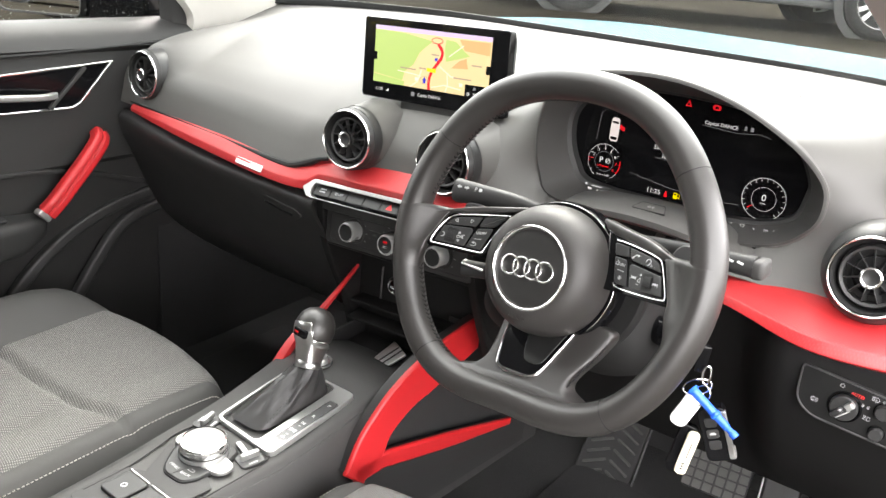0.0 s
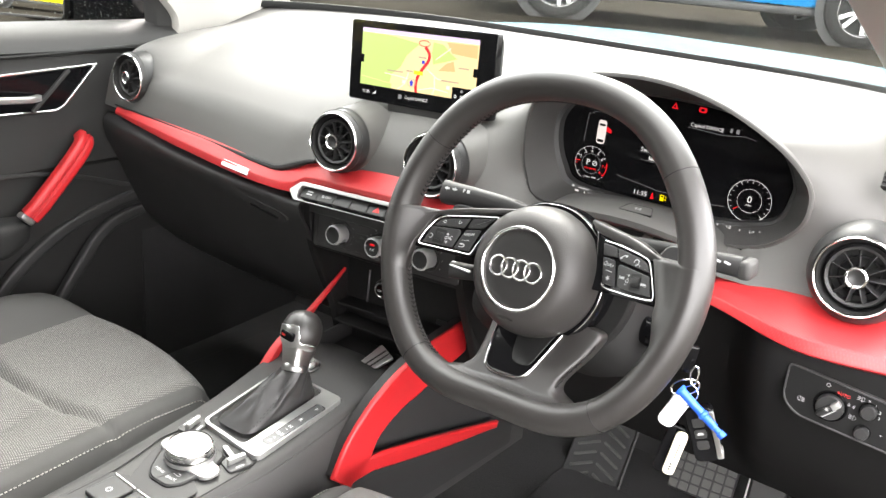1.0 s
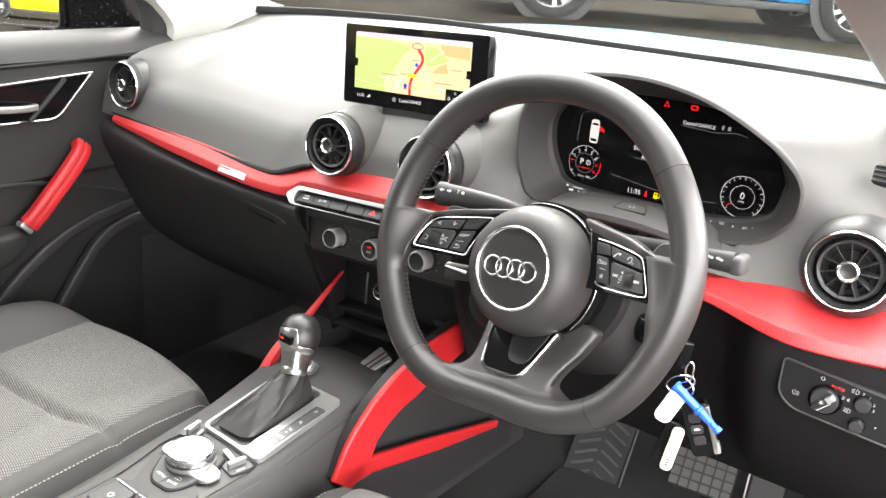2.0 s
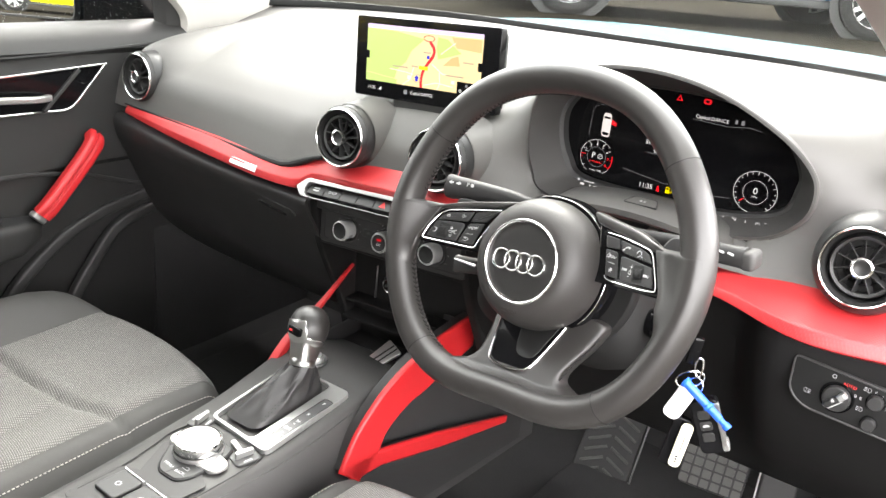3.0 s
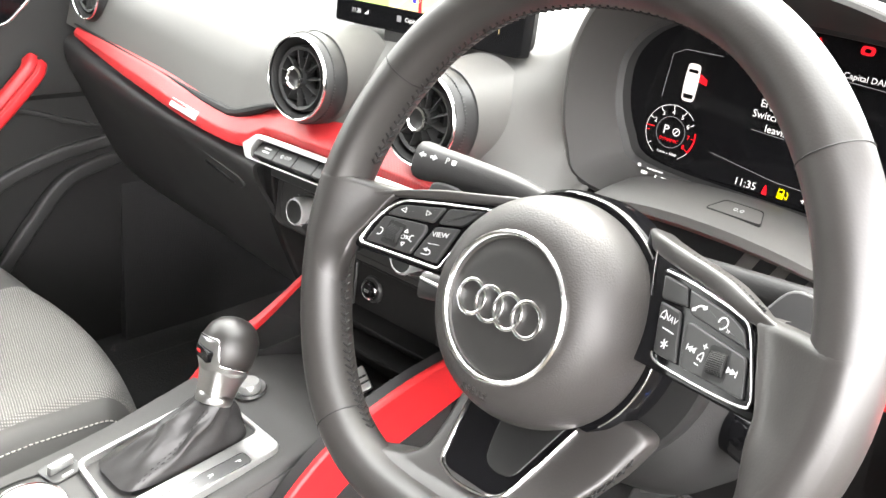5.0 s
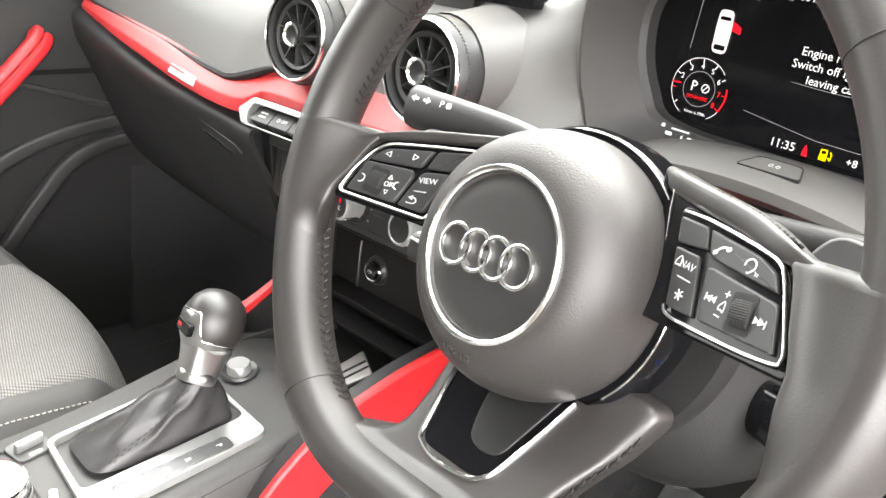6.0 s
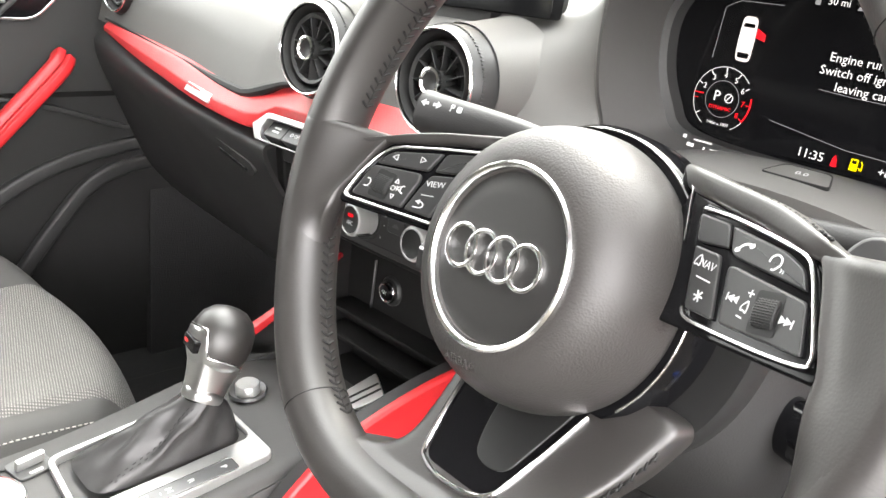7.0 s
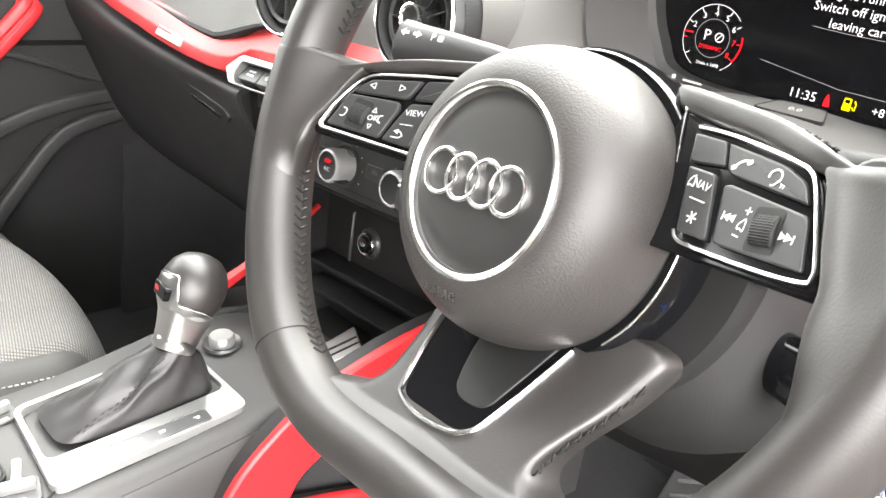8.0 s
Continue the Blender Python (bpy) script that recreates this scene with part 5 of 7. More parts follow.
path = curve3([(x, y, 0.0012 + low_height(x, y)) for x, y in ((-0.0395, -0.0710), (-0.0362, -0.0890), (-0.0308, -0.1090), (-0.0250, -0.1143), (-0.0090, -0.1176), (0.0118, -0.1160), (0.0210, -0.1118), (0.0262, -0.1050), (0.0325, -0.0872), (0.0404, -0.0625))], 6)
part("spoke_trim", sweep(path, disc(0.0015, 8, 0.0017)), CHROME, wheel, "silver U-shaped trim")
# stitches along the right and lower spokes
bm = bmesh.new()
for pts, n, h in ((((0.0600, -0.1130, -0.0045), (0.0650, -0.0965, -0.0050), (0.0730, -0.0810, -0.0050), (0.0790, -0.0640, -0.0050)), 6, low_height), (((0.0800, 0.0620, -0.002), (0.1070, 0.0566, -0.002), (0.1230, 0.0520, -0.002), (0.1370, 0.0475, -0.001)), 6, pad_height)):
    way = curve3(pts, n)
    for i, (p, q) in enumerate(zip(way, way[1:])):
        p, q = p + Vector((0, 0, h(p.x, p.y))), q + Vector((0, 0, h(q.x, q.y)))
        box(0.0046, 0.0014, 0.0013, axes(p.lerp(q, 0.5), (q - p).normalized() + Vector((0.35 * (-1) ** i, 0.3, 0.4)), (0, 0, 1)), 0.0004, 1, bm)
tagged(part("spoke_stitching", bm, DARKTHREAD, wheel), kind="stuff")


SCROLL = shade("scroll_wheel_rubber", (0.010, 0.010, 0.010), 0.6, spec=0.3)


# button pads
def control_pad(name, outline, buttons, wheel_at, lean, silver):
    """A gloss plate with buttons on a spoke; its silver edge is closed or open towards the hub."""
    plate = part(name, leaned(slab(grow(outline, 0.0022), -0.008, -0.0022, 0.0008), pad_height), GLOSSBLACK, wheel, "gloss black plate with control buttons")
    if silver:
        part("silver_edge", leaned(sweep(curve3([(x, y, -0.0004) for x, y in silver], 5), rounded([(-0.0010, -0.003), (0.0010, -0.003), (0.0008, 0.0008), (-0.0008, 0.0008)], 0.0005, 2)), pad_height), CHROME, plate, "thin silver edge")
    else:
        part("silver_edge", leaned(frame_ring(grow(outline, 0.0010), grow(outline, -0.0008), -0.004, 0.0003), pad_height), CHROME, plate, "thin silver edge")
    for b in buttons:
        part("button", leaned(slab(grow(rounded(b, 0.0024, 3), -0.00035), -0.006, 0.0, 0.0009), pad_height), BUTTON, plate)
    u, v = wheel_at
    ax_ = pose(u, v, -0.0042, 0, 0, lean) @ pose(0, 0, 0, 0, 90)
    # flat dark plate that draws the shade of the scroll wheel's scoop
    part("scroll_recess_shade", leaned(slab(rrect(0.0128, 0.0172, 0.002), -0.001, 0.0003, 0, pose(u, v, 0, 0, 0, lean)), pad_height), DARK, plate)
    bm = bmesh.new()
    for i in range(44):
        a = 2 * math.pi * i / 44
        for k in range(6):
            box(0.0005, 0.0005, 0.0012, ax_ @ pose(0.0074 * math.cos(a), 0.0074 * math.sin(a), -0.0040 + 0.0016 * k, 0, 0, math.degrees(a) + 45), 0, 1, bm)
    lathe([(0.0, -0.0053), (0.0066, -0.0053), (0.0074, -0.0047), (0.0074, 0.0047), (0.0066, 0.0053), (0.0, 0.0053)], 44, ax_, bm)
    tagged(part("scroll_wheel", leaned(bm, pad_height), SCROLL, plate, "finely ridged scroll wheel"), kind="stuff")
    return plate


CL = rounded([(-0.1460, 0.0006), (-0.0861, 0.0008), (-0.0779, 0.0265), (-0.0668, 0.0496), (-0.1012, 0.0438), (-0.1290, 0.0380), (-0.1366, 0.0309), (-0.1440, 0.0171), (-0.1482, 0.0022)], [0.003, 0.003, 0.002, 0.003, 0.004, 0.006, 0.006, 0.004, 0.003], 4)
left_plate = control_pad("left_control_pad", CL, [
    [(-0.1020, 0.0286), (-0.0972, 0.0418), (-0.1276, 0.0352), (-0.1325, 0.0312), (-0.1366, 0.0246)],
    [(-0.0985, 0.0292), (-0.0815, 0.0322), (-0.0690, 0.0482), (-0.0955, 0.0420)],
    [(-0.1440, 0.0030), (-0.1085, 0.0034), (-0.1037, 0.0226), (-0.1060, 0.0268), (-0.1378, 0.0240)],
    [(-0.1068, 0.0034), (-0.0882, 0.0032), (-0.0838, 0.0227), (-0.0820, 0.0310), (-0.0990, 0.0277), (-0.1028, 0.0171)]], (-0.1256, 0.0138), -4, None)
CR = rounded([(0.0830, 0.0030), (0.0943, 0.0012), (0.1261, 0.0006), (0.1475, 0.0020), (0.1478, 0.0086), (0.1405, 0.0234), (0.1352, 0.0335), (0.1300, 0.0388), (0.1211, 0.0419), (0.0908, 0.0476), (0.0690, 0.0495)], [0.003, 0.004, 0.004, 0.003, 0.004, 0.004, 0.004, 0.005, 0.005, 0.004, 0.002], 3)
right_plate = control_pad("right_control_pad", CR, [
    [(0.0735, 0.0335), (0.0932, 0.0342), (0.0884, 0.0452), (0.0688, 0.0470)],
    [(0.0940, 0.0337), (0.0972, 0.0315), (0.1366, 0.0264), (0.1310, 0.0352), (0.1205, 0.0397), (0.0892, 0.0449)],
    [(0.0826, 0.0052), (0.1002, 0.0044), (0.0910, 0.0296), (0.0892, 0.0314), (0.0735, 0.0328)],
    [(0.1030, 0.0044), (0.1450, 0.0038), (0.1380, 0.0236), (0.0990, 0.0288), (0.0958, 0.0272)]], (0.1234, 0.0147), 6,
    ((0.0700, 0.0492), (0.0908, 0.0476), (0.1211, 0.0421), (0.1310, 0.0388), (0.1358, 0.0330), (0.1408, 0.0234), (0.1478, 0.0086), (0.1487, 0.0040), (0.1460, 0.0014), (0.1261, 0.0003), (0.0943, 0.0010), (0.0850, 0.0024), (0.0818, 0.0056)))


def print_on(owner, words, size, u, v, lean=0.0):
    return part("lettering", leaned(text_bm(words, size, pose(u, v, 0.0002, 0, 0, lean), 0.0001), pad_height), WHITEPRINT, owner, smooth=False)


def mark(owner, outline, u, v, lean=0.0):
    return part("symbol", leaned(slab(outline, 0.0, 0.0003, 0, pose(u, v, 0, 0, 0, lean)), pad_height), WHITEPRINT, owner, smooth=False)


def line_mark(owner, pts, w=0.0007, closed=False):
    """A symbol drawn as a fine line."""
    return part("symbol", leaned(sweep(curve3([(x, y, 0.0002) for x, y in pts], 4, closed), rrect(w, 0.0003, 0.0001, 1), closed=closed), pad_height), WHITEPRINT, owner, smooth=False)


def arrow_mark(owner, u, v, r, ang, open_=True):
    """A small triangle that points along ang; open_: its outline alone."""
    pts = [(u + r * math.cos(radians(ang + b)), v + r * math.sin(radians(ang + b))) for b in (0, 125, -125)]
    if not open_:
        return mark(owner, [(x - u, y - v) for x, y in pts], u, v)
    for p, q in zip(pts, pts[1:] + pts[:1]):
        line_mark(owner, (p, q), 0.0005)


print_on(left_plate, "VIEW", 0.0050, -0.0932, 0.0228, 10)
print_on(left_plate, "OK", 0.0047, -0.1164, 0.0137, 8)
arrow_mark(left_plate, -0.1250, 0.0317, 0.0022, 188)
arrow_mark(left_plate, -0.1076, 0.0345, 0.0022, 8)
arrow_mark(left_plate, -0.1170, 0.0180, 0.0016, 95)
arrow_mark(left_plate, -0.1164, 0.0090, 0.0016, -85)
line_mark(left_plate, ((-0.1368, 0.0150), (-0.1345, 0.0146), (-0.1340, 0.0125), (-0.1350, 0.0103), (-0.1372, 0.0100)))
line_mark(left_plate, ((-0.1108, 0.0166), (-0.1125, 0.0160), (-0.1130, 0.0143), (-0.1124, 0.0126), (-0.1108, 0.0122)))
line_mark(left_plate, ((-0.1010, 0.0070), (-0.0965, 0.0074), (-0.0950, 0.0092), (-0.0966, 0.0108), (-0.0990, 0.0106)))
arrow_mark(left_plate, -0.0990, 0.0106, 0.0018, 185, False)
mark(left_plate, rrect(0.0080, 0.0005, 0.0001, 1), -0.0952, 0.0155, 8)
print_on(right_plate, "NAV", 0.0048, 0.0858, 0.0254, -8)
line_mark(right_plate, ((0.0782, 0.0258), (0.0790, 0.0275), (0.0808, 0.0288), (0.0816, 0.0244), (0.0798, 0.0248), (0.0784, 0.0244)), 0.0006, True)
for k in range(3):
    mark(right_plate, rrect(0.0052, 0.0007, 0.0001, 1), 0.0881, 0.0120, 60 * k - 5)
mark(right_plate, rrect(0.0088, 0.0006, 0.0001, 1), 0.0868, 0.0193, -6)
line_mark(right_plate, ((0.0975, 0.0350), (0.0990, 0.0370), (0.1012, 0.0383), (0.1040, 0.0384)), 0.0011)
for u, v in ((0.0974, 0.0352), (0.1040, 0.0380)):
    mark(right_plate, rrect(0.0026, 0.0020, 0.0006, 2), u, v, 25)
line_mark(right_plate, ((0.1150, 0.0338), (0.1155, 0.0360), (0.1178, 0.0373), (0.1202, 0.0362), (0.1206, 0.0338), (0.1194, 0.0322)), 0.0009)
line_mark(right_plate, ((0.1194, 0.0322), (0.1182, 0.0312), (0.1170, 0.0312)), 0.0008)
for k in range(2):
    line_mark(right_plate, ((0.1214 + 0.0012 * k, 0.0325 - 0.0006 * k), (0.1220 + 0.0012 * k, 0.0317), (0.1216 + 0.0012 * k, 0.0308 - 0.0002 * k)), 0.0005)
for u in (0.1048, 0.1074):
    arrow_mark(right_plate, u, 0.0160, 0.0020, 178, False)
mark(right_plate, rrect(0.0006, 0.0034, 0.0001, 1), 0.1027, 0.0162)
for u in (0.1314, 0.1340):
    arrow_mark(right_plate, u, 0.0143, 0.0020, -2, False)
mark(right_plate, rrect(0.0006, 0.0034, 0.0001, 1), 0.1362, 0.0140)
print_on(right_plate, "+", 0.0066, 0.1134, 0.0197)
mark(right_plate, rrect(0.0030, 0.0006, 0.0001, 1), 0.1122, 0.0100, -8)
line_mark(right_plate, ((0.1114, 0.0142), (0.1124, 0.0156), (0.1140, 0.0168), (0.1144, 0.0122), (0.1128, 0.0130), (0.1116, 0.0126)), 0.0006, True)
part("airbag_word", text_bm("AIRBAG", 0.0062, pose(HUB.x - 0.004, HUB.y - 0.0545, -0.0030, 16, 0, 0), 0.0006), AIRBAG, wheel, "embossed word", smooth=False)

# ---- steering column: shroud, stalks, shift paddles, ignition ----
column = thing("steering_column", pose(0.337, -0.031, 1.016, 66.5), "dark grey steering column shroud with stalks", "steering column")
SH = [(-0.098, 0.070, 0.045, -0.050), (-0.112, 0.088, 0.050, -0.066), (-0.135, 0.104, 0.054, -0.080), (-0.18, 0.112, 0.056, -0.088), (-0.25, 0.112, 0.050, -0.085), (-0.33, 0.09, 0.03, -0.07)]
rows = []
for n_, w, top, bot in SH:
    o = rounded([(-w, bot + 0.02), (-w * 0.55, bot), (w * 0.6, bot), (w, bot + 0.025), (w * 1.02, 0.0), (w * 0.8, top), (-w * 0.8, top), (-w, 0.0)], 0.035, 5)
    rows.append([Vector((x, y, n_)) for x, y in o])
part("shroud", loft(rows, wrap_v=True, caps=True), shade("shroud_plastic", (0.0085, 0.0083, 0.0082), 0.7, grain=0.3, size=0.001, cells=True, spec=0.25), column, "grained dark grey shroud")
CI = column.matrix_basis.inverted()


def stalk(pts, w, t, name, label):
    P = curve3([CI @ Vector(p) for p in pts], 6)
    k = len(P)
    return part(name, sweep(P, rounded([(-w, -t), (w, -t), (w, t), (-w, t)], t * 0.8, 3), up=CI.to_3x3() @ Vector((0, 0.35, 1)), scales=[(0.8 + 0.35 * i / k, 0.8 + 0.3 * i / k) for i in range(k)]), HARD, column, label)


ind = stalk([(0.30, 0.108, 1.032), (0.258, 0.100, 1.040), (0.215, 0.096, 1.041), (0.178, 0.0945, 1.040), (0.170, 0.0945, 1.0395)], 0.0165, 0.0140, "indicator_stalk", "black indicator stalk with white symbols")
wip = stalk([(0.40, 0.108, 1.036), (0.46, 0.100, 1.044), (0.51, 0.092, 1.050), (0.542, 0.088, 1.053)], 0.0130, 0.0105, "wiper_stalk", "black wiper stalk")
part("stalk_end", box(0.015, 0.027, 0.020, CI @ pose(0.545, 0.0875, 1.0535, 0, -8, -5), 0.005, 3), CONSOLE, wip)
for du in (-0.010, 0.002, 0.012):
    part("symbol", slab(rrect(0.007, 0.0022, 0.0004, 1), 0, 0.0003, 0, CI @ facing(0.515 + du, 0.0765, 1.0572, 35, -8, -8)), WHITEPRINT, wip, smooth=False)
cru = stalk([(0.29, 0.110, 0.960), (0.25, 0.092, 0.952), (0.198, 0.076, 0.948)], 0.011, 0.010, "cruise_stalk", "short black cruise control stalk")
part("cruise_tip", box(0.030, 0.011, 0.0025, CI @ pose(0.213, 0.074, 0.9565, 12, 6, 8), 0.001, 1), SATIN, cru)
FI = facing(0.186, 0.0765, 1.0515, 28, 2, 8)
for du in (-0.006, 0.004):
    s_ = -1 if du < 0 else 1
    part("symbol", slab([(s_ * p[0], p[1]) for p in [(-0.003, -0.001), (0.0, -0.001), (0.0, -0.0025), (0.0035, 0.0), (0.0, 0.0025), (0.0, 0.001), (-0.003, 0.001)]][:: s_], 0, 0.0003, 0, CI @ FI @ pose(du, 0, 0)), WHITEPRINT, ind, smooth=False)
part("lettering", text_bm("P", 0.007, CI @ FI @ pose(0.0165, 0, 0), 0.0001), WHITEPRINT, ind, smooth=False)
part("symbol", slab(rrect(0.004, 0.004, 0.001, 2), 0, 0.0003, 0, CI @ FI @ pose(0.0225, 0, 0)), WHITEPRINT, ind, smooth=False)
for sx, nm in ((-1, "left_paddle"), (1, "right_paddle")):
    o = rounded([(0.092, 0.010), (0.130, 0.018), (0.149, 0.050), (0.151, 0.078), (0.121, 0.081), (0.104, 0.046)], 0.010, 4)
    if sx < 0:
        o = [(-x, y * 0.72) for x, y in reversed(o)]
    part(nm, slab(o, -0.100, -0.092, 0.002, pose(0.004, 0.004, 0)), BEZEL, column, "black shift paddle")
lock = part("ignition_lock", lathe([(0.0, 0.000), (0.011, 0.001), (0.0135, 0.000), (0.0160, -0.004), (0.0160, -0.03), (0.0, -0.03)], 32, CI @ axes((0.470, 0.105, 0.940), (0.35, 0.94, 0), (0, 0.1, 1))), GLOSSBLACK, column, "round black ignition lock")
part("lock_ring", lathe([(0.0115, 0.002), (0.0125, 0.0035), (0.0138, 0.002)], 32, CI @ axes((0.470, 0.105, 0.940), (0.35, 0.94, 0), (0, 0.1, 1))), CHROME, lock)

# ---- centre console ----
console = thing("centre_console", pose(-0.03, -0.1, 0.35), "dark grey plastic centre console with satin silver trim", "console", in_place=True)
CON = {
    -0.60: [(-0.10, 0.42), (-0.088, 0.645), (-0.080, 0.672), (-0.066, 0.680), (-0.02, 0.682), (0.030, 0.680), (0.044, 0.672), (0.052, 0.645), (0.07, 0.42)],
    -0.30: [(-0.112, 0.42), (-0.100, 0.645), (-0.094, 0.668), (-0.082, 0.676), (-0.02, 0.678), (0.034, 0.676), (0.048, 0.668), (0.055, 0.640), (0.075, 0.42)],
    -0.10: [(-0.130, 0.42), (-0.122, 0.645), (-0.116, 0.666), (-0.104, 0.674), (-0.02, 0.676), (0.044, 0.674), (0.058, 0.664), (0.064, 0.640), (0.085, 0.42)],
    0.08: [(-0.150, 0.42), (-0.142, 0.655), (-0.136, 0.682), (-0.124, 0.691), (-0.02, 0.693), (0.044, 0.691), (0.056, 0.681), (0.060, 0.655), (0.064, 0.42)],
    0.115: [(-0.152, 0.42), (-0.146, 0.658), (-0.140, 0.686), (-0.128, 0.696), (-0.02, 0.698), (0.048, 0.696), (0.060, 0.686), (0.064, 0.660), (0.066, 0.42)],
    0.30: [(-0.165, 0.42), (-0.160, 0.62), (-0.156, 0.640), (-0.146, 0.648), (-0.02, 0.650), (0.070, 0.648), (0.078, 0.640), (0.080, 0.62), (0.082, 0.42)],
    0.55: [(-0.17, 0.42), (-0.165, 0.62), (-0.160, 0.640), (-0.15, 0.648), (-0.02, 0.650), (0.085, 0.648), (0.095, 0.640), (0.097, 0.62), (0.10, 0.42)],
}
rows = []
for i in range(70):
    y = -0.60 + 1.15 * i / 69
    prof = curve3([(x, 0, z) for x, z in sections(CON, y)], 3)
    rows.append([Vector((p.x, y, p.z)) for p in prof])
part("body", thick(loft(rows), 0.004), CONSOLE, console, "dark grey console shell")
GM = pose(-0.0195, -0.014, 0.6866, 4.6)
outer = rounded([(-0.0575, -0.082), (0.0615, -0.090), (0.0575, 0.082), (-0.0705, 0.082)], 0.012)
hole = rounded([(-0.0530, -0.077), (0.0265, -0.082), (0.0225, 0.077), (-0.0655, 0.077)], 0.010)
part("gate_frame", frame_ring(outer, hole, -0.006, 0.003, GM), SILVER, console, "satin silver gear gate frame")
strip = part("gate_strip", slab(rrect(0.0165, 0.108, 0.004), 0.002, 0.0038, 0.0006, GM @ pose(0.0485, -0.008, 0)), shade("dull_grey_strip", (0.10, 0.10, 0.10), 0.35, metal=0.5), console, "dark grey strip with gear letters")
part("strip_edge", frame_ring(rrect(0.0180, 0.1095, 0.0045), rrect(0.0165, 0.108, 0.004), 0.002, 0.0042, GM @ pose(0.0485, -0.008, 0), bev=0.0003), CHROME, strip)

# gear lever on its leather boot
lever = thing("gear_lever", pose(-0.028, 0.02, 0.6865), "black ball-topped gear lever with polished metal neck and leather boot", "gear lever")
LM = pose(0.009, 0.002, 0.050, -25, -11, 0)
rows = []
for i in range(17):
    t = i / 16
    base = Vector((-0.008, -0.029, -0.004))
    tip_ = LM @ Vector((0, 0, 0.006))
    c = base.lerp(tip_, t ** 0.9)
    c.z = base.z + (tip_.z - base.z) * t ** 0.85
    w = 0.036 * (1 - t) ** 1.15 + 0.0172 * (1 - (1 - t) ** 1.15)
    h = 0.073 * (1 - t) ** 1.25 + 0.0172 * (1 - (1 - t) ** 1.25)
    line = []
    for k in range(64):
        a = 2 * math.pi * k / 64
        ca, sa = math.cos(a), math.sin(a)
        e = 2 + 3 * (1 - t)
        r = (abs(ca) ** e + abs(sa) ** e) ** (-1 / e)
        f = 1 + math.sin(math.pi * t) * (0.055 * math.sin(a * 5 + 4 * t) + 0.05 * math.sin(a * 9 + 2 - 6 * t))
        line.append(c + Vector((w * r * ca * f, h * r * sa * f, (0.0045 * math.sin(a * 4 + 2) + 0.003 * math.sin(a * 7 + 9 * t)) * math.sin(math.pi * t))))
    rows.append(line)
part("boot", loft(rows, wrap_v=True), BOOT, lever, "creased black leather boot", angle=80)
bm = bmesh.new()
for i in range(1, 15):
    for sgn in (-1, 1):
        p, q = rows[i][56], rows[i + 1][56]
        d = (rows[i][57] - rows[i][55]).normalized()
        box(0.0034, 0.0009, 0.0009, axes(p.lerp(q, 0.5) + d * 0.002 * sgn + Vector((0, -0.0006, 0.0006)), q - p, d), 0.0003, 1, bm)
tagged(part("boot_stitching", bm, DARKTHREAD, lever), kind="stuff")
part("collar", lathe([(0.0, 0.000), (0.0180, 0.000), (0.0192, 0.004), (0.0186, 0.009), (0.0170, 0.011)], 32, LM), KNOBMETAL, lever, "polished metal collar")
rows = []
for t in (0, 0.15, 0.4, 0.65, 0.85, 1.0):
    z, w, h = 0.009 + 0.030 * t, 0.0170 + 0.0050 * t * t, 0.0172 + 0.0068 * t ** 1.5
    rows.append([LM @ Vector((w * math.copysign(abs(math.cos(a)) ** 0.6, math.cos(a)), -0.001 * t + h * math.copysign(abs(math.sin(a)) ** 0.6, math.sin(a)), z - 0.007 * t * math.sin(a))) for a in [2 * math.pi * k / 40 for k in range(40)]])
part("neck", loft(rows, wrap_v=True, caps=True), KNOBMETAL, lever, "polished metal neck", angle=60)
part("knob", lathe([(0.0160, 0.029), (0.0225, 0.034), (0.0272, 0.044), (0.0293, 0.056), (0.0284, 0.068), (0.0237, 0.0785), (0.0150, 0.0860), (0.0064, 0.0884), (0.0, 0.0890)], 40, LM), LEATHER, lever, "smooth black ball knob")
KNOB = [(0.0160, 0.029), (0.0225, 0.034), (0.0272, 0.044), (0.0293, 0.056), (0.0284, 0.068), (0.0237, 0.0785)]
BALL = LM @ Vector((0, 0, 0.054))
FN = Vector((-0.10, -0.98, 0.12)).normalized()
fn = LM.to_3x3().inverted() @ FN
face = math.atan2(fn.y, fn.x)


def knob_radius(z):
    for (r0, z0), (r1, z1) in zip(KNOB, KNOB[1:]):
        if z0 <= z <= z1:
            return r0 + (r1 - r0) * (z - z0) / (z1 - z0)
    return KNOB[-1][0]


# metal cup that holds the ball and rises round the button
rows, brim = [], []
for k in range(97):
    a = 2 * math.pi * k / 96
    off = abs(math.degrees(math.remainder(a - face, 2 * math.pi)))
    h = 0.0405 + 0.0245 * (1 - smooth_step((off - 36) / 16)) - 0.004 * smooth_step((off - 90) / 60)
    line = [LM @ Vector((r * math.cos(a), r * math.sin(a), z)) for r, z in [(knob_radius(z) + 0.0014, z) for z in [0.0295 + (h - 0.0295) * i / 8 for i in range(9)]]]
    line.append(LM @ Vector((knob_radius(h) * math.cos(a), knob_radius(h) * math.sin(a), h + 0.0008)))
    rows.append(line)
    brim.append(line[-2])
part("cup", loft(rows), KNOBMETAL, lever, "polished metal cup round the ball", angle=60)
part("cup_edge", sweep(brim[:-1], disc(0.0007, 6), closed=True), CHROME, lever, "bright edge of the metal cup")
BM_ = axes(BALL + FN * 0.0272 + Vector((0.0025, 0, 0.0060)), (0.98, -0.10, 0.0), (0.0, 0.2, 1))
part("release_button", slab(rrect(0.0250, 0.0125, 0.003), -0.008, 0.0030, 0.001, BM_ @ pose(0.0, -0.002, 0)), GLOSSBLACK, lever, "black release button")
